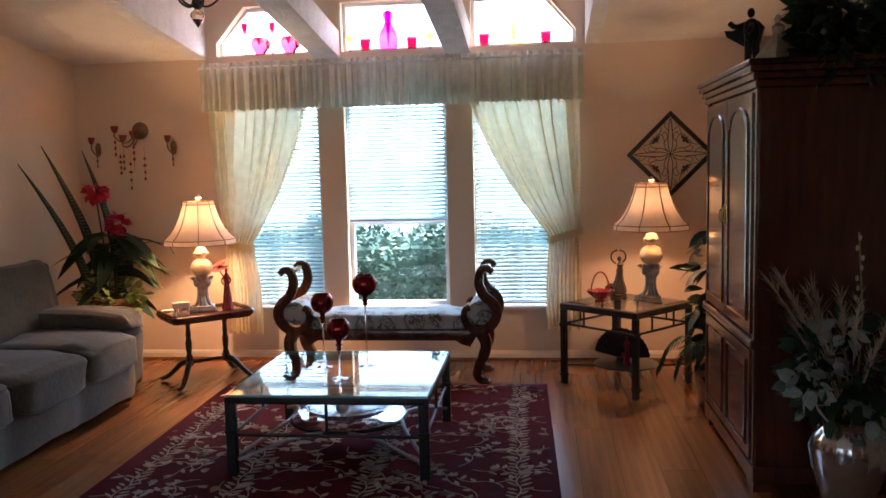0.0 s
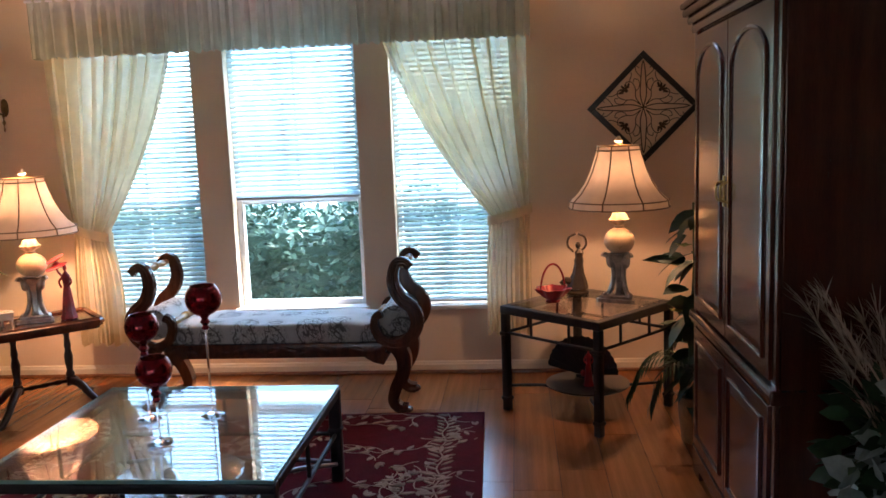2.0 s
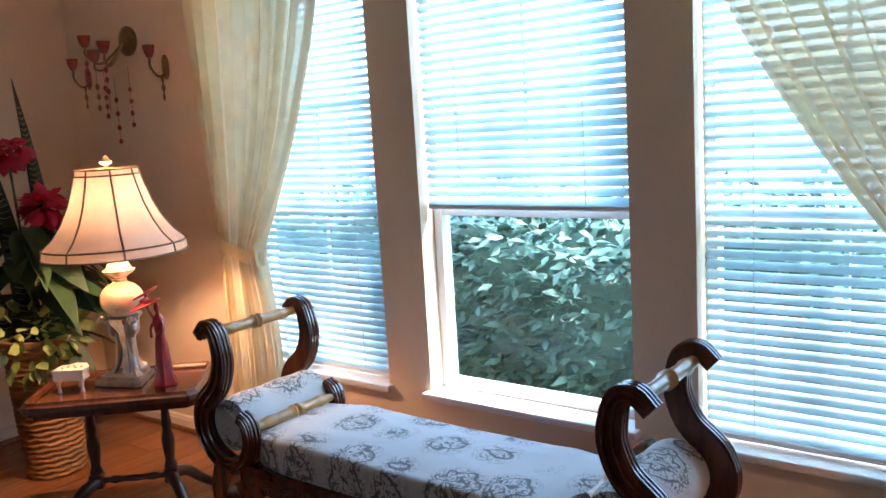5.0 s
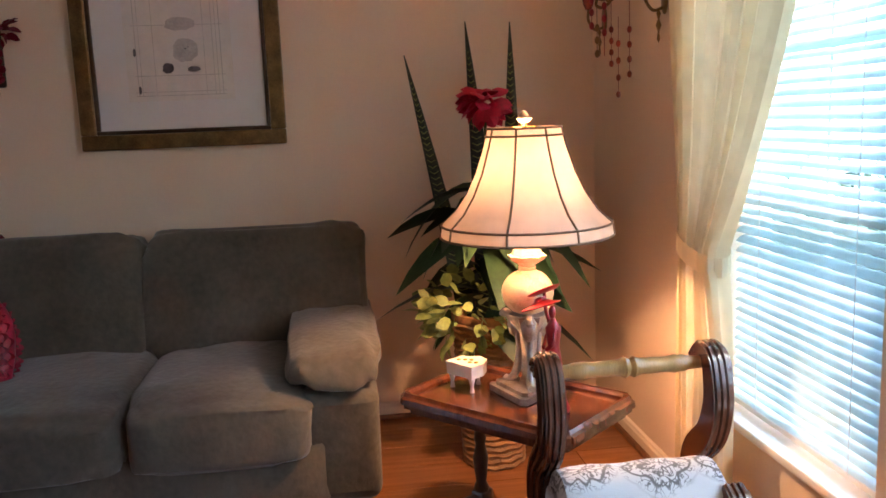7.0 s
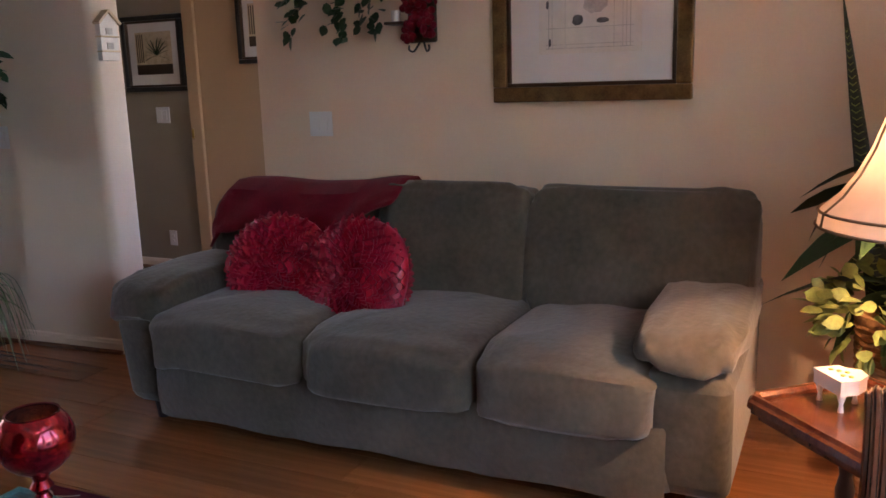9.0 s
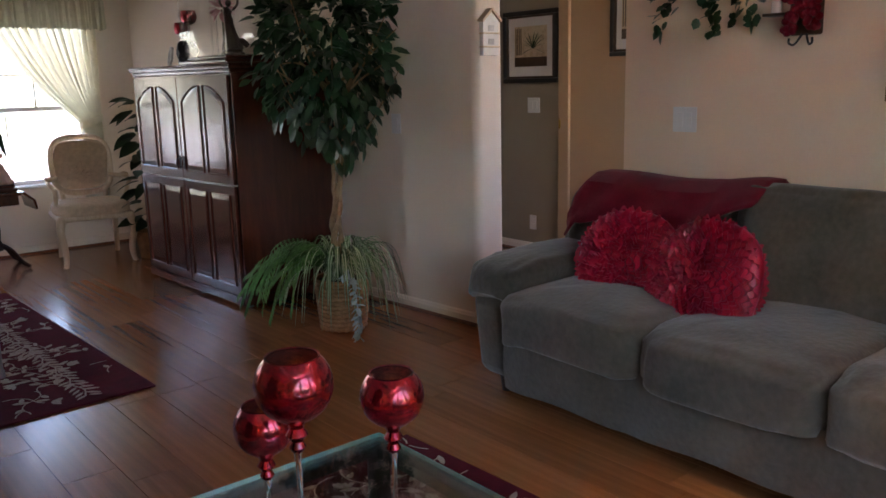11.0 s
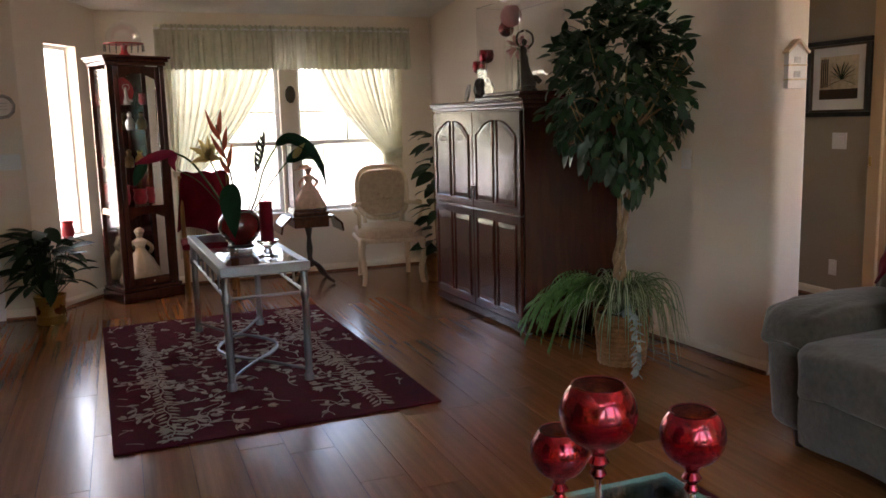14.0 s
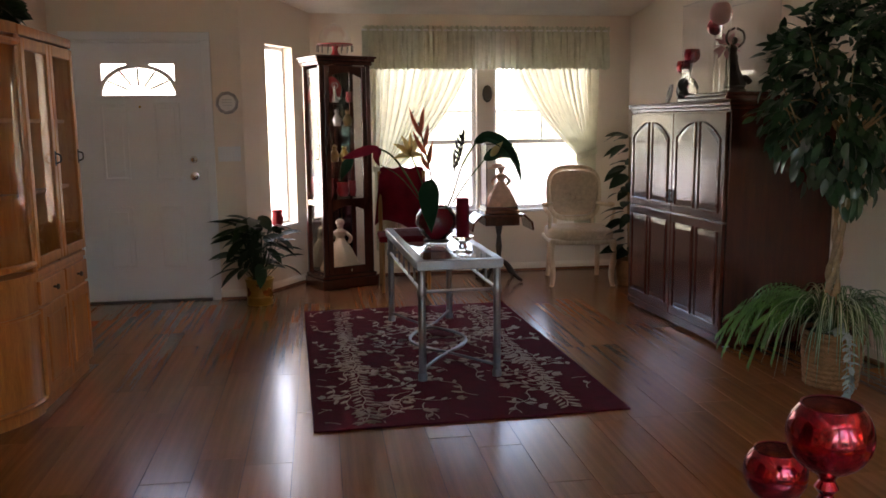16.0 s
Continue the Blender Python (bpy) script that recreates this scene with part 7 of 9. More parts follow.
def sketch_content(f, hw, hh):
    p = part("print", bx(-0.21, 0.21, -0.0118, -0.0102, -hh + 0.13, hh - 0.13), PORCELAIN, f, "pale architectural sketch print")
    rnd = random.Random(2)
    z0 = -hh + 0.13
    for x, w in ((-0.17, 0.003), (-0.155, 0.002), (0.165, 0.003), (0.15, 0.002), (0.135, 0.002), (-0.10, 0.002), (0.10, 0.002)):
        part("line", bx(x, x + w, -0.0128, -0.0119, z0 + 0.02, -z0 - 0.04), SKETCH, p)
    for z in (z0 + 0.02, z0 + 0.035, z0 + 0.10, z0 + 0.30):
        part("line", bx(-0.18, 0.18, -0.0128, -0.0119, z, z + 0.0025), SKETCH, p)
    for x, z, w, h in ((-0.07, z0 + 0.11, 0.045, 0.04), (0.03, z0 + 0.115, 0.05, 0.02), (-0.025, z0 + 0.155, 0.10, 0.09), (0.0, z0 + 0.18, 0.05, 0.05), (-0.17, z0 + 0.03, 0.012, 0.03), (-0.18, z0 + 0.18, 0.012, 0.03), (-0.05, z0 + 0.28, 0.12, 0.05)):
        part("wash", blob((w, 0.0012, h), pose(x + w / 2, -0.0130, z + h / 2), power=0.8, seg=12, rings=8, lump=0.3, seed=x), SKETCHDARK if w < 0.06 else SKETCH, p)


framed_print("framed_picture", pose(XW, 3.945, 1.70, 0, 0, 90), 0.82, 0.91, 0.062, GOLDFR, DARKFR, "large gilt-framed pale sketch with a wide white mat", sketch_content)


def switch_plate(m, gangs, label, name="light_switch"):
    s = thing(name, label, "switch", m)
    w = 0.035 + 0.046 * gangs
    part("plate", bx(-w / 2, w / 2, -0.006, 0, -0.058, 0.058, 0.002), PLATE, s)
    for k in range(gangs):
        x = (k - (gangs - 1) / 2) * 0.046
        part("rocker", bx(x - 0.016, x + 0.016, -0.0095, -0.005, -0.033, 0.033, 0.002), PLATE, s)


switch_plate(pose(XW, 2.64, 1.16, 0, 0, 90), 2, "white double rocker light switch on the wall")


def grape_sconce():
    s = thing("wall_sconce", "burgundy grape-cluster wall sconce with a candle ledge", "sconce", pose(XW, 3.20, 1.60, 0, 0, 90))
    rnd = random.Random(3)
    bm = bmesh.new()
    for _ in range(90):
        x, z = rnd.uniform(-0.075, 0.075), rnd.uniform(-0.08, 0.16)
        blob((0.034, 0.034, 0.034), pose(x, -0.03 - rnd.random() * 0.035, z), bm, 1.0, 8, 6)
    part("grape_bunch", bm, WINECLOTH, s, kind="stuff")
    part("backplate", bx(-0.07, 0.07, -0.02, 0, -0.09, 0.17, 0.01), DARKFR, s)
    part("ledge", bx(-0.15, -0.06, -0.09, 0, -0.01, 0.002, 0.003), DARKFR, s)
    part("candle", lathe([(0, 0.002), (0.02, 0.002), (0.02, 0.05), (0, 0.052)], 16, m=pose(-0.11, -0.05, 0)), PORCELAIN, s)
    for x in (-0.03, 0.03):
        part("hook", tube(smooth_path([(x * 0.3, -0.02, -0.085), (x, -0.04, -0.125), (x * 1.6, -0.05, -0.12), (x * 1.6, -0.05, -0.10)], 5), 0.005, 6), IRON, s)
    bm = bmesh.new()
    clump(bm, (0.06, -0.05, 0.13), (0.06, 0.03, 0.05), 30, 0.05, 0.03, rnd)
    part("foliage", bm, WINECLOTH, s)


def wall_ivy():
    v = thing("ivy_swag", "artificial green ivy swag pinned along the wall", "plant", pose(XW, 2.84, 1.80, 0, 0, 90))
    rnd = random.Random(13)
    part("vine", tube(smooth_path([(-0.30, -0.02, -0.05), (-0.12, -0.04, 0.02), (0.10, -0.04, 0.0), (0.28, -0.03, 0.03)], 6), 0.004, 6), BARK, v)
    bm = bmesh.new()
    for x0, lo in ((-0.30, -0.24), (-0.24, -0.14), (-0.08, -0.20), (-0.02, -0.27), (0.08, -0.22), (0.15, -0.24), (0.22, -0.05)):
        z = 0.03
        while z > lo:
            x = x0 + rnd.uniform(-0.035, 0.035)
            d = Vector((rnd.uniform(-1, 1), -rnd.uniform(0.2, 1), rnd.uniform(-1, 0.2)))
            leaf(bm, aim((x, -0.03 - rnd.random() * 0.03, z), d, rnd.uniform(-1, 1)), rnd.uniform(0.04, 0.065), rnd.uniform(0.035, 0.05), 0.3, 0.2, 3)
            z -= 0.014
    for v2 in bm.verts:
        v2.co.y = min(v2.co.y, -0.004)
    part("leaves", bm, LEAF_F, v, kind="stuff")


grape_sconce()
wall_ivy()

# ---- console table and what stands on it ----
def console_table():
    t = thing("console_table", "narrow brushed-metal console table with a glass top", "table", pose(0.875, -0.085, 0.011, 0, 0, 1.8))
    w, d, h = 0.235, 0.73, 0.655
    for x in (-1, 1):
        for y in (-1, 1):
            leg = part("leg", lathe([(0, 0), (0.026, 0), (0.026, 0.03), (0.020, 0.04), (0.020, 0.46), (0.027, 0.47), (0.027, 0.50), (0.020, 0.51), (0.020, h - 0.05), (0, h - 0.05)], 16, m=pose(x * (w - 0.03), y * (d - 0.03), 0)), STEEL, t)
    for c in ((-w, w, -d, -d + 0.05), (-w, w, d - 0.05, d), (-w, -w + 0.05, -d + 0.05, d - 0.05), (w - 0.05, w, -d + 0.05, d - 0.05)):
        part("rim", bx(c[0], c[1], c[2], c[3], h - 0.055, h - 0.002, 0.006), STEEL, t)
    part("glass_top", bx(-w + 0.045, w - 0.045, -d + 0.045, d - 0.045, h - 0.012, h - 0.001, 0.002), TABLEGLASS, t, "clear glass pane").visible_shadow = False
    for y in (-d + 0.03, d - 0.03):
        part("stretcher", tube([(-w + 0.03, y, 0.485), (w - 0.03, y, 0.485)], 0.009, 8), STEEL, t)
    for x in (-w + 0.03, w - 0.03):
        part("stretcher", tube([(x, -d + 0.03, 0.485), (x, d - 0.03, 0.485)], 0.009, 8), STEEL, t)
        for k in range(5):
            y = -0.44 + 0.22 * k
            part("spindle", tube([(x, y, 0.485), (x, y, h - 0.05)], 0.007, 8), STEEL, t)
    for s in (-1, 1):
        part("curved_stretcher", tube(smooth_path([(-w + 0.03, s * (d - 0.03), 0.06), (-0.06, s * 0.42, 0.045), (0.15, s * 0.10, 0.04), (0.15, -s * 0.12, 0.04), (0.0, -s * 0.30, 0.04), (-0.15, -s * 0.12, 0.04), (-0.15, s * 0.10, 0.04), (0.06, s * 0.42, 0.045), (w - 0.03, s * (d - 0.03), 0.06)], 6), 0.008, 8), STEEL, t)


def tropical_vase():
    v = thing("flower_vase", "round ruby glass vase of tropical silk leaves and flowers", "vase", pose(0.88, -0.06, 0.6665))
    prof = [(0, 0), (0.07, 0), (0.075, 0.01), (0.06, 0.02), (0.10, 0.06), (0.128, 0.115), (0.122, 0.165), (0.095, 0.205), (0.082, 0.215), (0.076, 0.215), (0.09, 0.19), (0.115, 0.15), (0.118, 0.11), (0.09, 0.06), (0, 0.03)]
    part("vase", lathe(prof, 40), RUBYBOWL, v, "round ruby glass bowl vase")
    part("base", lathe([(0, 0.0), (0.076, 0.0), (0.078, 0.012), (0.06, 0.02), (0, 0.02)], 30, wobble=lambda a, i: 1 + 0.02 * math.sin(12 * a)), BLACKRES, v)

    def at(u, z, v=0.0):
        """A point u to the west of the vase's middle and v to the north of it."""
        return Vector((-0.992 * u + 0.126 * v, 0.126 * u + 0.992 * v, z))

    def stalk(points, r=0.005, material=None):
        return part("stem", tube(smooth_path([at(*p) for p in points], 6), r, 6), material or STEMGREEN, v)

    def blade(points, width, fold=0.2, tilt=0.3, name="leaf", material=None, parent=None, label="", bm=None):
        """A broad leaf along a curved midrib, widest a third of the way, folded along it."""
        own = bm is None
        bm = bm or bmesh.new()
        mid = smooth_path([at(*p) for p in points], 5)
        rows = []
        for i, p in enumerate(mid):
            t = i / (len(mid) - 1)
            d = (mid[min(i + 1, len(mid) - 1)] - mid[max(i - 1, 0)]).normalized()
            side = d.cross(at(tilt, 0.25, 1.0)).normalized()
            w = width / 2 * math.sin(math.pi * min(1.0, 0.06 + 0.94 * t ** 0.75)) + 0.001
            dip = d.cross(side) * fold * w
            rows.append([bm.verts.new(q) for q in (p - side * w - dip, p - side * w * 0.5 - dip * 0.35, p, p + side * w * 0.5 - dip * 0.35, p + side * w - dip)])
        for a, b in zip(rows, rows[1:]):
            for k in range(4):
                bm.faces.new((a[k], a[k + 1], b[k + 1], b[k]))
        return part(name, bm, material or LEAF_T, parent, label) if own else bm

    # red-orange heliconia spike
    st = stalk([(0, 0.10), (-0.03, 0.40), (-0.055, 0.52), (-0.10, 0.72)])
    bm = bmesh.new()
    for root, bend, tip in (((-0.045, 0.47), (-0.035, 0.54), (-0.015, 0.61)), ((-0.055, 0.52), (-0.10, 0.59), (-0.135, 0.67)), ((-0.065, 0.57), (-0.055, 0.64), (-0.04, 0.71)),
                            ((-0.08, 0.63), (-0.125, 0.71), (-0.155, 0.81)), ((-0.085, 0.66), (-0.08, 0.74), (-0.065, 0.81)), ((-0.045, 0.44), (-0.075, 0.49), (-0.09, 0.55))):
        blade([(*root, 0.01), (*bend, 0.03), (*tip, 0.02)], 0.027, 0.7, bm=bm)
    part("heliconia", bm, BRACT, st, "red-orange heliconia spike")
    # pale bird-of-paradise
    st = stalk([(0, 0.10), (-0.09, 0.38), (-0.15, 0.53)])
    bm = bmesh.new()
    for tip in ((-0.255, 0.595), (-0.205, 0.645), (-0.105, 0.635), (-0.255, 0.505), (-0.075, 0.515), (-0.15, 0.66), (-0.20, 0.56)):
        blade([(-0.15, 0.52, 0), ((tip[0] - 0.15) / 2, (tip[1] + 0.54) / 2, 0.02), (*tip, 0.03)], 0.034, 0.6, bm=bm)
    part("bird_of_paradise", bm, BLOOM_Y, st, "yellow-beige spiky bloom")
    # dark red anthurium and its leaf
    st = stalk([(0, 0.10), (-0.16, 0.38), (-0.26, 0.52), (-0.37, 0.58)], 0.007)
    blade([(-0.34, 0.575, 0.02), (-0.42, 0.555, 0.04), (-0.50, 0.53, 0.03), (-0.56, 0.51, 0.02)], 0.058, -0.3, name="anthurium", material=BRACT_D, parent=st, label="dark red anthurium bract")
    blade([(-0.33, 0.565, 0.03), (-0.355, 0.52, 0.05), (-0.335, 0.46, 0.05)], 0.045, 0.4, name="anthurium", material=BRACT_D, parent=st)
    blade([(-0.50, 0.52, 0.0), (-0.545, 0.45, 0.0), (-0.575, 0.38, 0.0)], 0.06, 0.3, parent=st, label="dark green drooping leaf")
    stalk([(-0.02, 0.14), (-0.20, 0.38), (-0.33, 0.47)], 0.003)
    # broad leaf standing before the bowl
    blade([(-0.02, 0.38, 0.13), (-0.045, 0.30, 0.16), (-0.04, 0.19, 0.165), (-0.03, 0.07, 0.15)], 0.125, 0.15, parent=stalk([(0, 0.10), (-0.02, 0.30, 0.06), (-0.02, 0.385, 0.13)]), label="broad dark green leaf")
    # slim dark feathery spray
    st = stalk([(0.01, 0.10), (0.07, 0.26), (0.12, 0.46), (0.165, 0.65)], 0.004)
    bm = bmesh.new()
    for k in range(14):
        z, u, e = 0.44 + 0.015 * k, 0.115 + 0.05 * k / 14, 1 if k % 2 else -1
        reach = 0.024 * math.sin(math.pi * (k + 2) / 17)
        blade([(u, z, 0), (u + reach * 0.7 * e, z + 0.014, 0.006), (u + reach * e, z + 0.034 + 0.014 * (k % 3), 0.01)], 0.018, 0.3, bm=bm)
    part("dark_spray", bm, BLACKRES, st, "dark purple feathery spray")
    # long arching leaf and its paler twin
    st = stalk([(0.02, 0.10), (0.10, 0.28), (0.16, 0.46), (0.245, 0.60)], 0.006)
    blade([(0.235, 0.595, 0), (0.31, 0.625, 0.02), (0.41, 0.575, 0.03), (0.48, 0.47, 0.02), (0.52, 0.345, 0)], 0.070, 0.7, parent=st, label="long dark arching leaf")
    st = stalk([(0.02, 0.10), (0.11, 0.25), (0.20, 0.38), (0.30, 0.50)], 0.005)
    blade([(0.29, 0.495, 0.02), (0.37, 0.535, 0.04), (0.45, 0.52, 0.04), (0.51, 0.455, 0.03)], 0.075, 0.5, parent=st)
    blade([(0.33, 0.515, 0.04), (0.36, 0.56, 0.05), (0.40, 0.60, 0.05)], 0.04, 0.5, name="bract", material=BLOOM_Y, parent=st, label="yellow-beige bract")


def pillar_candle():
    c = thing("candle_holder", "dark red pillar candle on a clear pressed-glass holder", "candle", pose(0.80, 0.42, 0.6665))
    part("holder", lathe([(0, 0), (0.055, 0), (0.058, 0.008), (0.02, 0.02), (0.028, 0.035), (0.016, 0.05), (0.03, 0.065), (0.06, 0.085), (0.062, 0.095), (0, 0.09)], 24), CLEAR, c)
    part("candle", lathe([(0, 0.092), (0.036, 0.092), (0.036, 0.30), (0.032, 0.304), (0.024, 0.298), (0, 0.297)], 24), WINECLOTH, c, "dark red wax pillar")


console_table()
tropical_vase()
pillar_candle()


# ---- things along the south wall ----
def draped_chair():
    c = thing("side_chair", "light wood side chair with a red cloth over its back", "chair", pose(0.88, -2.02, 0, 0, 0, 178))
    for x in (-0.19, 0.19):
        part("back_leg", tube(smooth_path([(x, 0.20, 0), (x, 0.17, 0.45), (x, 0.22, 0.98)], 5), 0.018, 8), MAPLE, c)
        part("front_leg", tube([(x, -0.19, 0), (x, -0.18, 0.42)], [0.014, 0.02], 8), MAPLE, c)
    part("seat", bx(-0.22, 0.22, -0.22, 0.20, 0.42, 0.47, 0.018), WINECLOTH, c)
    bm = bmesh.new()
    rows = []
    for j in range(15):
        t = j / 14
        row = []
        for i in range(17):
            u = i / 16 * 2 - 1
            half = 0.185 + 0.055 * abs(t - 0.5) * 2
            y = 0.225 + (0.035 if t > 0.5 else -0.035) * min(1, abs(t - 0.5) * 8) + 0.012 * math.sin(u * 9 + t * 3)
            z = 1.01 - abs(t - 0.5) * 2 * (0.50 + 0.05 * math.sin(u * 3)) + 0.008 * math.cos(u * 8)
            row.append(bm.verts.new((u * half, y, z)))
        rows.append(row)
    for a, b in zip(rows, rows[1:]):
        for i in range(16):
            bm.faces.new((a[i], a[i + 1], b[i + 1], b[i]))
    cl = part("draped_cloth", bm, WINECLOTH, c, "deep red cloth draped over the chair back")
    cl.modifiers.new("thickness", "SOLIDIFY").thickness = 0.008


def pedestal_table():
    t = thing("pedestal_table", "small mahogany drop-leaf pedestal table with splayed feet", "table", pose(0.02, -2.22, 0))
    part("top", bx(-0.17, 0.17, -0.19, 0.19, 0.575, 0.60, 0.008), MAHOG, t)
    for s in (-1, 1):
        part("drop_leaf", prism([(s * 0.175, 0.60), (s * 0.19, 0.60), (s * 0.265, 0.53), (s * 0.275, 0.46), (s * 0.262, 0.455), (s * 0.245, 0.53), (s * 0.175, 0.585)], -0.18, 0.18), MAHOG, t, smooth=False)
    part("apron", bx(-0.15, 0.15, -0.16, 0.16, 0.50, 0.575, 0.006), MAHOG, t)
    part("column", lathe([(0, 0.14), (0.03, 0.14), (0.036, 0.18), (0.02, 0.22), (0.028, 0.30), (0.018, 0.40), (0.03, 0.46), (0.035, 0.50), (0, 0.50)], 18), EBONY, t)
    for k in range(4):
        a = radians(45 + 90 * k)
        part("foot", tube(smooth_path([(0.02 * math.cos(a), 0.02 * math.sin(a), 0.18), (0.10 * math.cos(a), 0.10 * math.sin(a), 0.14), (0.18 * math.cos(a), 0.18 * math.sin(a), 0.05), (0.245 * math.cos(a), 0.245 * math.sin(a), 0.014)], 5), [0.022 - 0.0006 * i for i in range(16)], 8), EBONY, t)


def glass_case(name, m, w, d, h, label, base_mat):
    edge = DARKFR if w < 0.4 else CLEAR
    c = thing(name, label, "display case", m)
    part("base", bx(-w / 2 - 0.02, w / 2 + 0.02, -d / 2 - 0.02, d / 2 + 0.02, 0, 0.035, 0.008), base_mat, c)
    part("base_moulding", bx(-w / 2 - 0.008, w / 2 + 0.008, -d / 2 - 0.008, d / 2 + 0.008, 0.035, 0.055, 0.006), base_mat, c)
    for a, b, e, f in ((-w / 2, w / 2, -d / 2, -d / 2 + 0.003), (-w / 2, w / 2, d / 2 - 0.003, d / 2), (-w / 2, -w / 2 + 0.003, -d / 2, d / 2), (w / 2 - 0.003, w / 2, -d / 2, d / 2)):
        g = part("glass_side", bx(a, b, e, f, 0.055, h - 0.004), PANE, c, smooth=False)
        g.visible_shadow = False
    g = part("glass_lid", bx(-w / 2, w / 2, -d / 2, d / 2, h - 0.004, h), PANE, c, smooth=False)
    g.visible_shadow = False
    for x in (-1, 1):
        for y in (-1, 1):
            part("edge_strip", tube([(x * w / 2, y * d / 2, 0.055), (x * w / 2, y * d / 2, h)], 0.004, 6), edge, c)
        for z in (h - 0.002, 0.058):
            part("edge_strip", tube([(x * w / 2, -d / 2, z), (x * w / 2, d / 2, z)], 0.003, 6), edge, c)
            part("edge_strip", tube([(-w / 2, x * d / 2, z), (w / 2, x * d / 2, z)], 0.003, 6), edge, c)
    return c


def gown_doll(x, y, z, h, material, label, name="doll", hat=False):
    bm = lathe([(0, 0), (0.36, 0), (0.37, 0.04), (0.31, 0.20), (0.20, 0.40), (0.10, 0.54), (0.075, 0.60), (0.11, 0.68), (0.12, 0.73), (0.05, 0.78), (0, 0.785)], 24, wobble=lambda a, i: 1 + (0.07 * math.sin(9 * a + i) if i < 6 else 0))
    blob((0.13, 0.14, 0.16), pose(0, 0, 0.85), bm, 1.0, 14, 10)
    blob((0.17, 0.17, 0.13), pose(0, 0.015, 0.90), bm, 1.0, 14, 8, 0.2)
    for s in (-1, 1):
        tube(smooth_path([(0.10 * s, 0, 0.71), (0.20 * s, -0.02, 0.60), (0.17 * s, -0.12, 0.50)], 4), 0.035, 8, bm)
    if hat:
        lathe([(0, 0.93), (0.12, 0.925), (0.27, 0.90), (0.28, 0.91), (0.13, 0.95), (0.10, 1.0), (0, 1.02)], 24, bm, pose(0, 0, 0, 4, 5, 0), lambda a, i: 1 + 0.05 * math.sin(5 * a))
    bmesh.ops.scale(bm, vec=(h, h, h), verts=bm.verts)
    ob = tagged(part(name, bm, material, None), label, "doll")
    ob.location = (x, y, z)


draped_chair()
pedestal_table()
glass_case("display_case", pose(0.02, -2.22, 0.601), 0.27, 0.26, 0.60, "glass display case with a wooden base", MAHOG)
gown_doll(0.0, -2.22, 0.658, 0.37, PEACH, "peach-dressed doll in a wide hat inside the glass case", hat=True)


def french_chair():
    c = thing("armchair", "cream French armchair with a needlepoint oval back", "chair", pose(-0.64, -2.02, 0, 0, 0, 172))
    part("seat", blob((0.56, 0.52, 0.13), pose(0, -0.01, 0.43), power=0.45, seg=28, rings=14), UPHOL, c, "cream upholstered seat")
    part("seat_rail", bx(-0.285, 0.285, -0.265, 0.25, 0.355, 0.405, 0.02, segments=3), CREAMWOOD, c)
    for x in (-0.255, 0.255):
        part("front_leg", tube(smooth_path([(x, -0.235, 0.37), (x * 1.06, -0.26, 0.28), (x * 0.97, -0.235, 0.12), (x * 1.0, -0.25, 0.02), (x * 1.06, -0.265, 0.0)], 5), [0.034 - 0.001 * i for i in range(21)], 10), CREAMWOOD, c)
        part("back_leg", tube(smooth_path([(x * 0.85, 0.22, 0.37), (x * 0.85, 0.23, 0.2), (x * 0.88, 0.28, 0.0)], 5), [0.028 - 0.0009 * i for i in range(11)], 10), CREAMWOOD, c)
        part("arm", tube(smooth_path([(x * 0.80, 0.235, 0.66), (x * 1.10, 0.05, 0.66), (x * 1.16, -0.10, 0.64), (x * 1.06, -0.16, 0.60), (x * 1.02, -0.10, 0.50), (x * 1.0, -0.12, 0.40)], 6), 0.017, 8), CREAMWOOD, c)
        part("arm_pad", blob((0.05, 0.16, 0.04), pose(x * 1.12, 0.0, 0.675), power=0.7, seg=12, rings=8), UPHOL, c)
        part("back_support", tube([(x * 0.62, 0.22, 0.38), (x * 0.66, 0.245, 0.56)], 0.02, 8), CREAMWOOD, c)
    frame = [(0.225 * math.copysign(abs(math.cos(a)) ** 0.62, math.cos(a)), 0.255 + 0.055 * math.sin(a), 0.755 + 0.225 * math.copysign(abs(math.sin(a)) ** 0.62, math.sin(a))) for a in [2 * math.pi * k / 40 for k in range(41)]]
    part("back_frame", tube(frame, 0.024, 10), CREAMWOOD, c)
    bp = part("backrest", blob((0.42, 0.05, 0.42), pose(0, 0.258, 0.755, 14), power=0.5, seg=28, rings=14), UPHOL, c, "cream needlepoint back panel")
    rnd = random.Random(6)
    bm = bmesh.new()
    for k in range(60):
        a, r = rnd.uniform(0, 6.28), rnd.uniform(0.02, 0.125)
        z = 0.765 + r * math.sin(a) * 1.15
        leaf(bm, aim((r * math.cos(a), 0.228 + (z - 0.755) * 0.25, z), (math.cos(a * 3 + k), 0, math.sin(a * 3 + k))), 0.04, 0.018, 0.0, 0.0, 2)
    part("needlepoint_motif", bm, BARK, bp, "grey-brown stitched flower wreath")


french_chair()


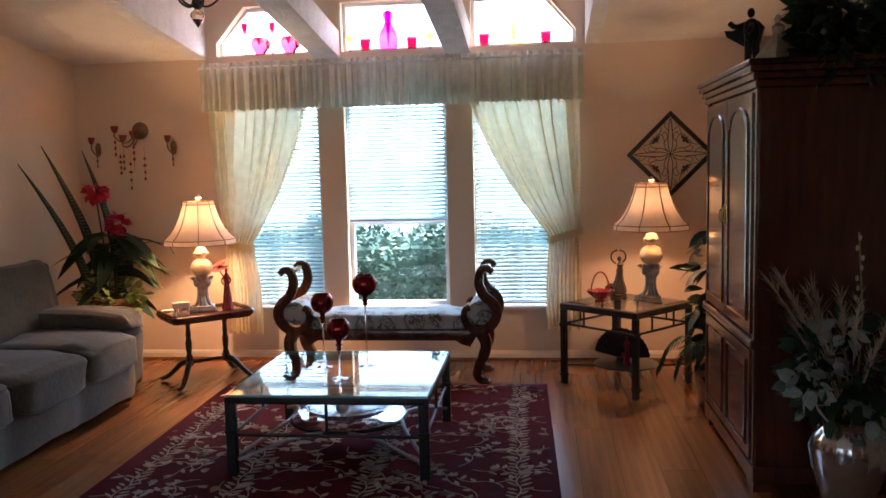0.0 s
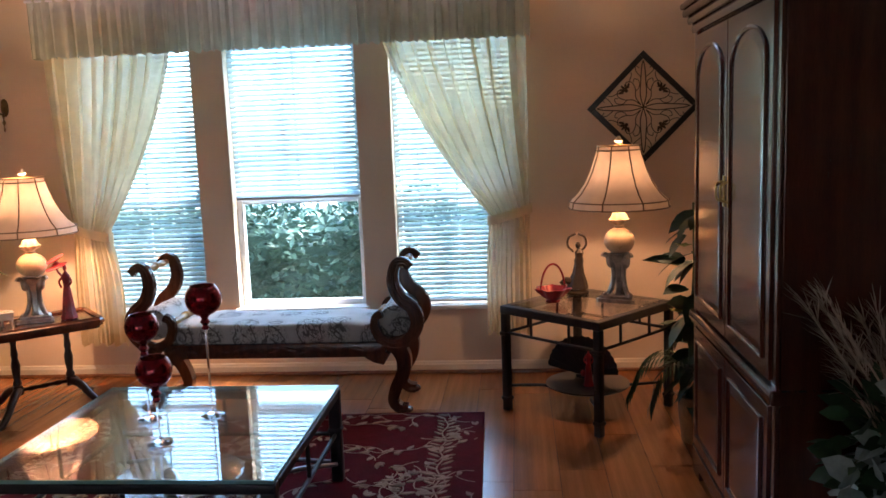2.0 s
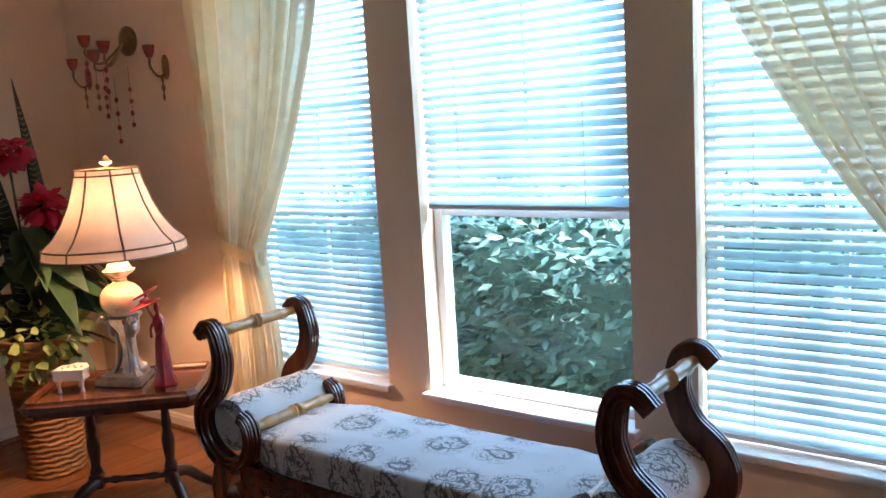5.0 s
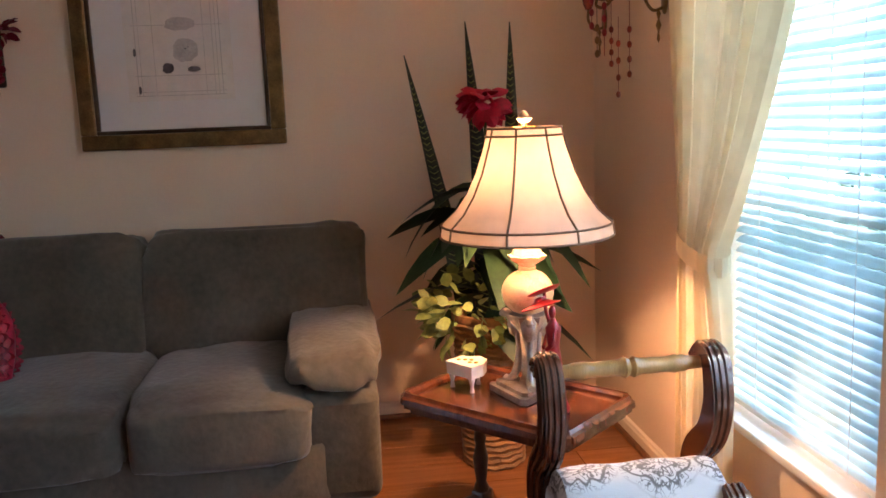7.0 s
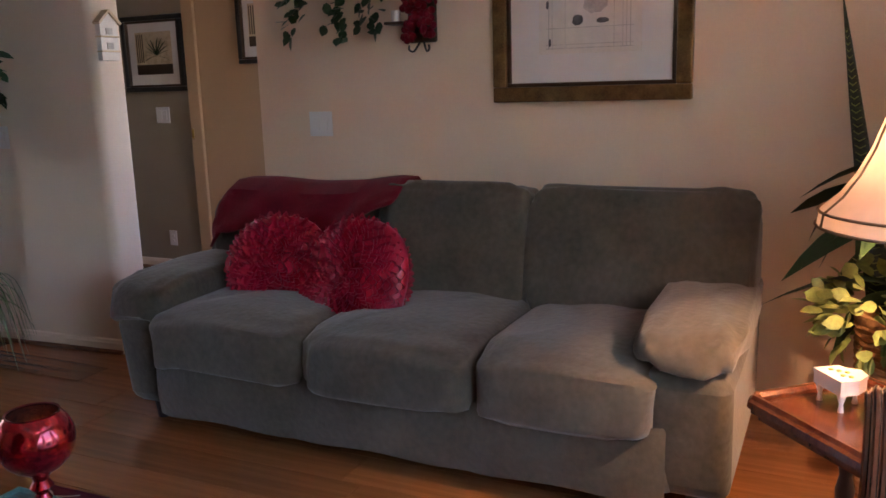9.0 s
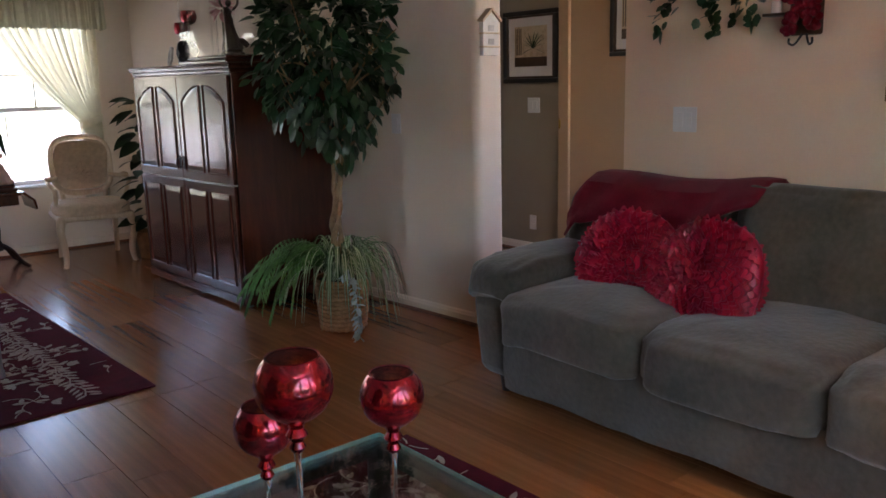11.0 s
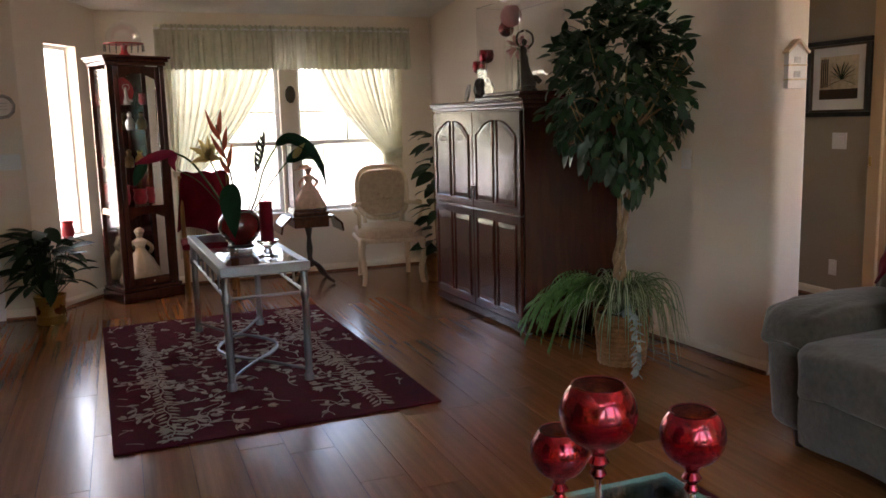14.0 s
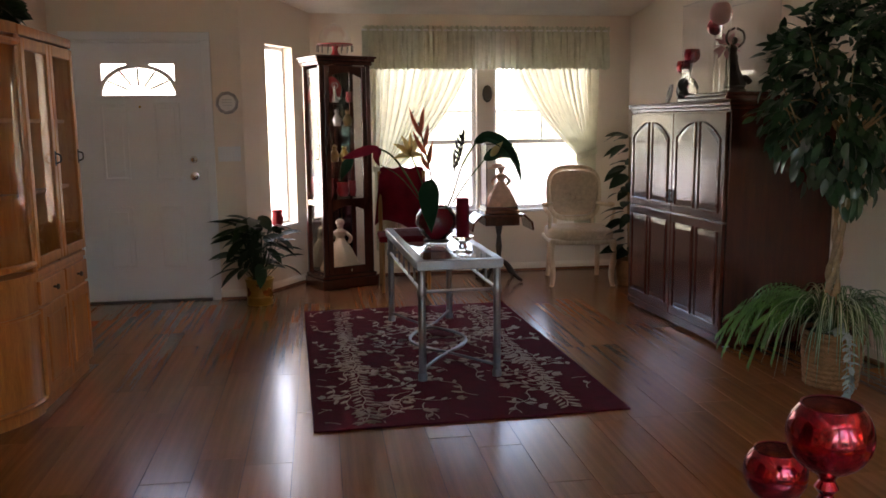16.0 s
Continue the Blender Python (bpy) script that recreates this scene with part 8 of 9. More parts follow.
def philodendron():
    g = thing("potted_plant", "tall leafy philodendron behind the French chair", "plant", pose(-1.02, -1.78, 0))
    rnd = random.Random(41)
    part("pot", lathe([(0, 0), (0.09, 0), (0.12, 0.20), (0.12, 0.22), (0.10, 0.22), (0, 0.18)], 22), WICKER, g)
    part("stem", tube(smooth_path([(0, 0, 0.18), (0.02, 0.02, 0.7), (0.0, -0.02, 1.25)], 6), 0.014, 8), BARK, g)
    bm = bmesh.new()
    for k in range(58):
        a = rnd.uniform(0, 6.28)
        z = 0.25 + 1.05 * k / 58
        d = Vector((math.cos(a), math.sin(a), rnd.uniform(-0.4, 0.4)))
        leaf(bm, aim((0.06 * math.cos(a), 0.06 * math.sin(a), z), d, rnd.uniform(-0.6, 0.6)), rnd.uniform(0.14, 0.22), rnd.uniform(0.07, 0.11), 0.5, 0.2, 5)
    for v in bm.verts:
        v.co.x = max(v.co.x, -0.30)
    part("leaves", bm, LEAF, g, kind="stuff")


def peace_lily():
    g = thing("potted_plant", "bushy dark green peace lily in a polished brass pot", "plant", pose(2.06, -1.60, 0))
    rnd = random.Random(51)
    pot = part("pot", lathe([(0, 0), (0.098, 0), (0.102, 0.012), (0.10, 0.05), (0.105, 0.06), (0.10, 0.07), (0.104, 0.17), (0.112, 0.19), (0.112, 0.205), (0.10, 0.205), (0.095, 0.17), (0, 0.16)], 32), BRASS, g, "ribbed polished brass pot")
    part("soil", lathe([(0, 0.175), (0.097, 0.172), (0.097, 0.165), (0, 0.165)], 20), SOIL, g)
    bm = bmesh.new()
    for k in range(80):
        a = rnd.uniform(0, 6.28)
        up = rnd.uniform(0.15, 1.3)
        r = rnd.uniform(0.02, 0.18)
        z = 0.24 + rnd.uniform(0.05, 0.46) * (1.25 - r * 3)
        d = Vector((math.cos(a), math.sin(a), up - 0.5))
        leaf(bm, aim((r * math.cos(a), r * math.sin(a), z), d, rnd.uniform(-0.5, 0.5)), rnd.uniform(0.16, 0.25), rnd.uniform(0.07, 0.10), 0.45, 0.2, 5)
        tube([(0.02 * math.cos(a), 0.02 * math.sin(a), 0.17), (r * math.cos(a), r * math.sin(a), z)], 0.003, 5, bm)
    for v in bm.verts:
        v.co.y = max(v.co.y, -0.20)
    part("leaves", bm, LEAF, g, kind="stuff")


philodendron()
peace_lily()


def ruby_cup(x, y, z, r, h, label, name="votive_cup"):
    c = tagged(part(name, lathe([(0, 0), (r * 0.7, 0), (r * 0.72, 0.006), (r * 0.9, h * 0.15), (r * 1.05, h * 0.45), (r * 0.85, h * 0.75), (r, h), (r * 0.94, h), (r * 0.8, h * 0.75), (r * 0.98, h * 0.45), (0, h * 0.1)], 24), REDPAINT if name == "votive_cup" else DEEPRED, None), label, "candle holder")
    c.location = (x, y, z)


ruby_cup(1.935, -2.185, 0.541, 0.05, 0.135, "red glass candle cup on the sidelight sill")


# ---- curio cabinet ----
def curio_cabinet():
    c = thing("curio_cabinet", "tall narrow cherry curio cabinet with glass door and sides", "cabinet", pose(1.41, -2.29, 0, 0, 0, 205))
    w, d, h = 0.235, 0.17, 1.94
    for z0, z1, e in ((0, 0.085, 0.03), (0.085, 0.115, 0.018), (h - 0.075, h - 0.045, 0.015), (h - 0.045, h - 0.02, 0.032), (h - 0.02, h, 0.045)):
        part("moulding", bx(-w - e, w + e, -d - e, d, z0, z1, 0.008), CHERRY, c)
    for x in (-1, 1):
        for y in (-1, 1):
            part("post", bx(x * (w - 0.02) - 0.02, x * (w - 0.02) + 0.02, y * (d - 0.015) - 0.015, y * (d - 0.015) + 0.015, 0.115, h - 0.075, 0.004), CHERRY, c)
        g = part("side_glass", bx(x * (w - 0.02) - 0.002, x * (w - 0.02) + 0.002, -d + 0.03, d - 0.03, 0.14, h - 0.10), PANE, c, smooth=False)
        g.visible_shadow = False
        part("side_rail", bx(x * (w - 0.02) - 0.012, x * (w - 0.02) + 0.012, -d + 0.03, d - 0.03, 0.70, 0.745, 0.003), CREAMWOOD, c)
    part("mirror_back", bx(-w + 0.04, w - 0.04, d - 0.012, d - 0.006, 0.115, h - 0.075), MIRROR, c)
    door = part("door", bx(-w + 0.042, -w + 0.085, -d - 0.006, -d + 0.012, 0.125, h - 0.08, 0.004), CHERRY, c)
    for a, b, z0, z1 in ((w - 0.085, w - 0.042, 0.125, h - 0.08), (-w + 0.085, w - 0.085, 0.125, 0.185), (-w + 0.085, w - 0.085, 0.70, 0.76), (-w + 0.085, w - 0.085, h - 0.135, h - 0.08)):
        part("door_rail", bx(a, b, -d - 0.006, -d + 0.012, z0, z1, 0.004), CHERRY, door)
    for zt in (h - 0.135, 0.70):
        for s in (-1, 1):
            part("arch_spandrel", prism([(s * 0.165, zt), (s * 0.165, zt - 0.05), (s * 0.13, zt - 0.035), (s * 0.09, zt - 0.015), (s * 0.04, zt - 0.003), (s * 0.0, zt)], -d - 0.004, -d + 0.010), CHERRY, door, smooth=False)
    g = part("door_glass", bx(-w + 0.085, w - 0.085, -d + 0.002, -d + 0.005, 0.185, h - 0.135), PANE, door, smooth=False)
    g.visible_shadow = False
    for z in (0.76, 1.06, 1.36, 1.56):
        g = part("shelf", bx(-w + 0.045, w - 0.045, -d + 0.035, d - 0.015, z, z + 0.006), PANE, c, "clear glass shelf", smooth=False)
        g.visible_shadow = False
    part("floor_board", bx(-w + 0.04, w - 0.04, -d + 0.03, d - 0.012, 0.115, 0.13), CHERRY, c)
    return c


CURIO = curio_cabinet()


def in_curio(x, y, z):
    p = CURIO.matrix_basis @ Vector((x, y, z))
    return p.x, p.y, p.z


gown_doll(*in_curio(0, 0.0, 0.131), 0.46, UPHOL, "cream-gowned doll on the cabinet floor")
for i, (x, z, r, hh) in enumerate(((-0.09, 0.767, 0.04, 0.16), (0.04, 0.767, 0.055, 0.12), (0.13, 0.767, 0.035, 0.13), (-0.12, 1.067, 0.03, 0.10), (0.12, 1.567, 0.03, 0.09), (-0.12, 1.567, 0.04, 0.10))):
    ruby_cup(*in_curio(x, 0.0, z), r, hh, "ruby glass keepsake inside the curio cabinet", "glass_keepsake")
for i, (x, z) in enumerate(((-0.03, 1.067), (0.06, 1.067), (0.0, 1.367), (0.10, 1.367))):
    ob = tagged(part("brass_ornament", lathe([(0, 0), (0.03, 0), (0.035, 0.02), (0.042, 0.05), (0.03, 0.08), (0.015, 0.10), (0.022, 0.13), (0, 0.15)], 18), BRASS if i == 1 else PEWTER if i == 2 else GOLDFR, None), "small gilt ornament inside the curio cabinet", "ornament")
    ob.location = in_curio(x, 0.0, z)
pl = thing("display_plate", "round red glass plate standing in the cabinet", "plate", pose(*in_curio(-0.02, 0.10, 1.567), 0, 0, 205))
part("plate", lathe([(0, 0), (0.10, 0.0), (0.115, 0.012), (0.112, 0.016), (0.09, 0.006), (0, 0.006)], 32, m=pose(0, 0, 0.115, 80)), REDPAINT, pl)
ob = tagged(part("figurine", statuette_mesh(), PORCELAIN, None), "white porcelain figurine before a red plate", "statue")
ob.location = in_curio(-0.02, -0.02, 1.567)
ob.scale = (0.5, 0.5, 0.5)


def cake_dome():
    c = thing("cake_stand", "red pedestal cake stand with beaded rim under a clear glass dome", "cake stand", pose(*in_curio(0.0, 0.0, 1.941)))
    part("stand", lathe([(0, 0), (0.06, 0), (0.062, 0.006), (0.03, 0.03), (0.022, 0.06), (0.03, 0.09), (0.15, 0.098), (0.152, 0.106), (0, 0.106)], 32), REDPAINT, c)
    for k in range(16):
        a = 2 * math.pi * k / 16
        bm = bmesh.new()
        for z in (0.085, 0.068, 0.051):
            blob((0.010, 0.010, 0.014), pose(0.150 * math.cos(a), 0.150 * math.sin(a), z), bm, 1.0, 8, 6)
        part("bead_drop", bm, BLACKRES, c)
    dome = [(0.135 * math.cos(t), 0.107 + 0.165 * math.sin(t) ** 0.8) for t in [math.pi / 2 * k / 12 for k in range(13)]]
    dome[-1] = (0.0, dome[-1][1])
    g = part("dome", lathe(dome + [(0.012, dome[-1][1] + 0.001)], 36), DOMEGLASS, c, "clear glass dome")
    g.visible_shadow = False
    part("dome_knob", blob((0.03, 0.03, 0.03), pose(0, 0, 0.285), power=1.0, seg=14, rings=8), CLEAR, c)


cake_dome()


# ---- things on the low armoire ----
def photo_frame(x, y, z, turn, w, h, label):
    f = thing("photo_frame", label, "picture frame", pose(x, y, z, -12, 0, turn))
    out = [(w * math.cos(a), h / 2 + h / 2 * math.sin(a)) for a in [2 * math.pi * k / 8 + math.pi / 8 for k in range(8)]]
    inn = [(p[0] * 0.72, h / 2 + (p[1] - h / 2) * 0.72) for p in out]
    for i in range(8):
        j = (i + 1) % 8
        part("frame", prism([out[i], out[j], inn[j], inn[i]], -0.008, 0.008), PEWTER, f, smooth=False)
    part("picture", prism(inn, -0.001, 0.003), SKETCH, f, smooth=False)


photo_frame(-0.96, -0.95, 1.50, 78, 0.065, 0.15, "small octagonal pewter photo frame")
photo_frame(-0.98, -0.79, 1.50, 84, 0.085, 0.22, "octagonal pewter photo frame on the armoire")


def ruby_candelabra():
    c = thing("candelabra", "ornate pewter candelabra with two ruby glass cups", "candle holder", pose(-0.98, -0.66, 1.501))
    part("base", blob((0.13, 0.13, 0.17), pose(0, 0, 0.085), power=0.9, seg=18, rings=12, lump=0.5, seed=5.0), IRON, c)
    for s, z in ((-1, 0.20), (1, 0.27)):
        part("arm", tube(smooth_path([(0, 0, 0.12), (0.01, 0.05 * s, 0.16), (0, 0.06 * s, z)], 5), 0.008, 8), PEWTER, c)
        part("cup", lathe([(0, 0), (0.02, 0), (0.048, 0.02), (0.056, 0.055), (0.048, 0.092), (0.044, 0.092), (0.050, 0.055), (0, 0.02)], 22, m=pose(0, 0.06 * s, z)), REDGLASS, c, "ruby glass votive cup")


ruby_candelabra()
glass_case("display_case", pose(-1.13, -0.38, 1.501, 0, 0, 93), 0.62, 0.34, 0.66, "tall clear glass display case on the armoire", CHERRY)


def cased_things():
    rnd = random.Random(8)
    for dy, hh, r in ((-0.10, 0.50, 0.055), (-0.02, 0.60, 0.075)):
        g = thing("balloon_goblet", "tall-stemmed pink glass goblet inside the glass case", "glassware", pose(-1.10, -0.42 + dy, 1.557))
        part("stem", tube([(0, 0, 0), (0, 0, hh - r * 2)], 0.005, 8), CLEAR, g)
        part("foot", lathe([(0, 0), (0.04, 0), (0.006, 0.01), (0, 0.01)], 20), CLEAR, g)
        part("bowl", lathe([(0, hh - 2 * r)] + [(r * math.cos(a), hh - r + r * math.sin(a)) for a in [radians(-75 + 13 * k) for k in range(10)]] + [(r * 0.6, hh - r * 0.1), (0, hh - r * 1.8)], 24), PINK if r > 0.06 else REDGLASS, g)
    g = thing("silk_flower", "pale pink silk bloom inside the glass case", "flower", pose(-1.10, -0.34, 1.557))
    part("stem", tube([(0, 0, 0), (0, 0, 0.30)], 0.005, 6), STEMGREEN, g)
    bm = bmesh.new()
    for _ in range(40):
        d = Vector((rnd.gauss(0, 1), rnd.gauss(0, 1), rnd.gauss(0.3, 0.8))).normalized()
        leaf(bm, aim(Vector((0, 0, 0.30)) + d * 0.03, d), 0.07, 0.05, 0.3, -0.2, 3)
    part("petals", bm, PINK, g)
    bm = statuette_mesh()
    ob = tagged(part("statuette", bm, DARKFR, None), "dark dancer statuette inside the glass case", "statue")
    ob.location, ob.scale = (-1.10, -0.22, 1.557), (1.25, 1.25, 1.25)


cased_things()


# ---- ficus in its basket ----
def ficus():
    g = thing("ficus_tree", "artificial ficus tree with twisted trunk in a wicker basket", "tree", pose(-1.05, 1.03, 0))
    rnd = random.Random(17)
    b = part("basket", lathe([(0, 0), (0.118, 0), (0.126, 0.015), (0.148, 0.27), (0.158, 0.28), (0.158, 0.295), (0.14, 0.295), (0.135, 0.25), (0, 0.25)], 30), WICKER, g, "round woven wicker basket")
    for k in range(11):
        z = 0.012 + 0.025 * k
        r = 0.124 + 0.025 * z / 0.28
        part("weave", tube([(r * math.cos(2 * math.pi * i / 40), r * math.sin(2 * math.pi * i / 40), z + 0.004 * math.cos(i * math.pi + k * math.pi)) for i in range(41)], 0.011, 6), WICKER, b)
    part("moss", lathe([(0, 0.285), (0.135, 0.275), (0.135, 0.25), (0, 0.25)], 20), SOIL, g)
    for ph in (0, 2.1, 4.2):
        pts = [((0.020 + 0.008 * math.sin(z * 15)) * math.cos(ph + z * 9) + 0.025 * math.sin(z * 4), 0.024 * math.sin(ph + z * 9), z) for z in [0.26 + 0.04 * k for k in range(24)]]
        part("trunk", tube(pts, [0.017 - 0.0003 * k + 0.0045 * math.sin(k * 1.7 + ph) for k in range(24)], 8), BARK, g, "pale twisted vine trunk")
    for k in range(16):
        a = rnd.uniform(0, 6.28)
        z0 = rnd.uniform(0.95, 1.35)
        e = Vector((0.34 * math.cos(a), 0.40 * math.sin(a), z0 + rnd.uniform(0.15, 0.55)))
        part("branch", tube(smooth_path([(0, 0, z0), (e.x * 0.5, e.y * 0.5, z0 + 0.15), e], 4), [0.010 - 0.0009 * i for i in range(9)], 6), BARK, g)
    bm = bmesh.new()
    for _ in range(2300):
        d = Vector((rnd.gauss(0, 1), rnd.gauss(0, 1), rnd.gauss(0, 1))).normalized()
        k = 1 + 0.34 * noise.noise(d * 2.6) + 0.22 * noise.noise(d * 6.1)
        rr = rnd.uniform(0.25, 1.0) ** 0.42 * k
        p = Vector((d.x * 0.35 * rr, d.y * 0.38 * rr - 0.05, 1.52 + d.z * 0.53 * rr))
        if noise.noise(p * 6) > 0.10:
            continue
        dd = d + Vector((rnd.uniform(-0.8, 0.8), rnd.uniform(-0.8, 0.8), rnd.uniform(-1.2, 0.3)))
        leaf(bm, aim(p, dd, rnd.uniform(-1.0, 1.0)), rnd.uniform(0.065, 0.102), rnd.uniform(0.036, 0.052), 0.38, 0.22, 4)
    for v in bm.verts:
        v.co.x = max(v.co.x, -0.46)
    part("crown", bm, LEAF_F, g, "dense small dark green leaves", kind="stuff")
    bm = bmesh.new()
    for _ in range(230):
        a = rnd.uniform(0, 6.28)
        l = rnd.uniform(0.15, 0.40)
        if 4.9 < a < 6.2 and rnd.random() < 0.7:
            continue
        ca, sa = math.cos(a), math.sin(a)
        base = Vector((0.06 * ca, 0.06 * sa, 0.28))
        top = rnd.uniform(0.36, 0.50)
        drop = rnd.uniform(0.04, 0.30) if l > 0.24 else rnd.uniform(0.22, 0.42)
        pts = smooth_path([base, base.lerp(Vector((ca * l, sa * l, 0)), 0.35) * 1.0 + Vector((0, 0, top - base.z * 0.65)), Vector((ca * l * 0.82, sa * l * 0.82, top - 0.04)), Vector((ca * l, sa * l, drop))], 4)
        s = Vector((-sa, ca, 0))
        w = rnd.uniform(0.006, 0.0105)
        m = len(pts) - 1
        row = [[bm.verts.new(p + s * w * k * (1 - 0.9 * (i / m) ** 3) + Vector((0, 0, 0.004 * abs(k)))) for k in (-1, -0.35, 0.35, 1)] for i, p in enumerate(pts)]
        for p, q in zip(row, row[1:]):
            for k in range(3):
                bm.faces.new((p[k], p[k + 1], q[k + 1], q[k])).material_index = 1 if k == 1 else 0
    for v in bm.verts:
        v.co.x, v.co.z = max(v.co.x, -0.46), max(v.co.z, 0.01)
    part("spider_plant", bm, SPIDER, g, "arching cream-striped spider plant leaves", kind="stuff").data.materials.append(STRIPE)
    bm = bmesh.new()
    for k in range(30):
        a = radians(282 + 85 * rnd.random())
        l = rnd.uniform(0.34, 0.58)
        h0 = rnd.uniform(0.40, 0.50)
        pts = smooth_path([(0.05 * math.cos(a), 0.05 * math.sin(a), 0.28), (0.35 * l * math.cos(a), 0.35 * l * math.sin(a), h0), (0.78 * l * math.cos(a), 0.78 * l * math.sin(a), h0 - 0.05), (l * math.cos(a), l * math.sin(a), rnd.uniform(0.10, 0.32))], 9)
        for i in range(4, len(pts) - 1):
            d = (pts[i + 1] - pts[i]).normalized()
            s = d.cross(Vector((0, 0, 1)))
            for e in (-1, 1):
                leaf(bm, aim(pts[i], s * e + d * 0.7 + Vector((0, 0, -0.25))), 0.062, 0.011, 0.2, 0.1, 2)
    for v in bm.verts:
        v.co.x, v.co.z = max(v.co.x, -0.46), max(v.co.z, 0.01)
    part("fern", bm, FERN, g, "feathery green fern fronds", kind="stuff")
    bm = bmesh.new()
    run = smooth_path([(0.08, 0.08, 0.30), (0.10, 0.24, 0.36), (0.13, 0.34, 0.22), (0.14, 0.36, 0.05)], 8)
    tube(run, 0.003, 5, bm)
    for p in run[4:]:
        for _ in range(3):
            leaf(bm, aim(p, (rnd.uniform(-1, 1), rnd.uniform(-1, 1), rnd.uniform(-1, 0.2))), 0.045, 0.032, 0.3, 0.2, 3)
    for v in bm.verts:
        v.co.z = max(v.co.z, 0.006)
    part("trailing_ivy", bm, SAGE, g, "dusty trailing ivy strand", kind="stuff")


ficus()


# ---- honey-oak hutch ----
def hutch():
    h = thing("china_hutch", "large honey-oak china hutch with glass doors and curved end", "cabinet", pose(2.93, 0.684, 0, 0, 0, -92))
    # local x runs along the front (north is -x), y goes back to the wall
    d = 0.50
    x0, x1 = -0.075, 0.66
    part("base_cabinet", bx(x0, x1, 0.0, d, 0.06, 0.66, 0.004), OAK, h)
    part("plinth", bx(x0, x1, 0.012, d, 0.0, 0.06), OAK, h, smooth=False)
    part("counter", bx(x0 - 0.004, x1 + 0.006, -0.012, d, 0.66, 0.695, 0.008), OAK, h)
    part("cornice", bx(x0, x1 + 0.01, -0.015, d, 1.80, 1.85, 0.008), OAK, h)
    part("upper_back", bx(x0, x1, d - 0.02, d, 0.695, 1.80), OAK, h, smooth=False)
    for x in (x0 + 0.012, 0.30, x1 - 0.012):
        part("upright", bx(x - 0.012, x + 0.012, 0.0, d - 0.02, 0.695, 1.80, 0.003), OAK, h)
    for z in (1.05, 1.40):
        part("shelf", bx(x0 + 0.024, x1 - 0.024, 0.04, d - 0.02, z, z + 0.018, 0.003), OAK, h)
    bays = [(x0 + 0.002, 0.297), (0.303, x1 - 0.002)]
    for a, b in bays:
        door = part("glass_door", bx(a, a + 0.042, -0.020, -0.002, 0.71, 1.79, 0.004), OAK, h)
        for p, q, z0, z1 in ((b - 0.042, b, 0.71, 1.79), (a + 0.042, b - 0.042, 0.71, 0.76), (a + 0.042, b - 0.042, 1.735, 1.79)):
            part("door_rail", bx(p, q, -0.020, -0.002, z0, z1, 0.004), OAK, door)
        g = part("door_glass", bx(a + 0.042, b - 0.042, -0.012, -0.009, 0.76, 1.735), PANE, door, smooth=False)
        g.visible_shadow = False
        pull_handle(door, b - 0.022, 1.22, -0.021, 0.05, IRON)
        dr = part("drawer", bx(a + 0.004, b - 0.004, -0.018, 0, 0.53, 0.645, 0.006), OAK, h)
        part("knob", lathe([(0, 0), (0.006, 0), (0.006, 0.012), (0.015, 0.020), (0.012, 0.028), (0, 0.03)], 14, m=pose((a + b) / 2, -0.018, 0.588, 90)), DARKFR, dr)
        add_door(h, a + 0.004, b - 0.004, 0.08, 0.515, False, OAK)
    # quarter-round end towards the windows
    arc = [(x0 - 0.46 * math.sin(t), d - (d - 0.0) * math.cos(t)) for t in [math.pi / 2 * k / 12 for k in range(13)]]
    part("curved_base", prism([(x0, d)] + arc, 0.0, 0.66, axis="z"), OAK, h, angle=30)
    part("curved_counter", prism([(x0, d)] + [(u - 0.012 * (u < x0 - 0.01), y - 0.010) for u, y in arc], 0.66, 0.695, axis="z"), OAK, h, angle=30)
    part("curved_cornice", prism([(x0, d)] + [(u - 0.012 * (u < x0 - 0.01), y - 0.010) for u, y in arc], 1.80, 1.85, axis="z"), OAK, h, angle=30)
    part("curved_moulding", tube([(u, y - 0.006, 0.50) for u, y in arc], 0.010, 6), OAK, h)
    part("curved_moulding", tube([(u, y - 0.006, 0.07) for u, y in arc], 0.014, 6), OAK, h)
    bm = bmesh.new()
    a = [bm.verts.new((u, y, 0.76)) for u, y in arc]
    b = [bm.verts.new((u, y, 1.74)) for u, y in arc]
    for i in range(12):
        bm.faces.new((a[i], a[i + 1], b[i + 1], b[i]))
    g = part("curved_glass", bm, PANE, h, "curved glass pane")
    g.visible_shadow = False
    for k in (0, 6, 12):
        part("curved_stile", tube([(arc[k][0], arc[k][1], 0.695), (arc[k][0], arc[k][1], 1.80)], 0.016, 8), OAK, h)
    for z in (0.735, 1.765):
        part("curved_rail", tube([(u, y, z) for u, y in arc], 0.018, 8), OAK, h)
    for z in (1.05, 1.40):
        part("curved_shelf", prism([(x0, d - 0.02)] + [(x0 + (u - x0) * 0.92, d - (d - y) * 0.92) for u, y in arc], z, z + 0.018, axis="z"), OAK, h, angle=30)
    return h


HUTCH = hutch()


def on_hutch(x, y, z):
    p = HUTCH.matrix_basis @ Vector((x, y, z))
    return p.x, p.y, p.z


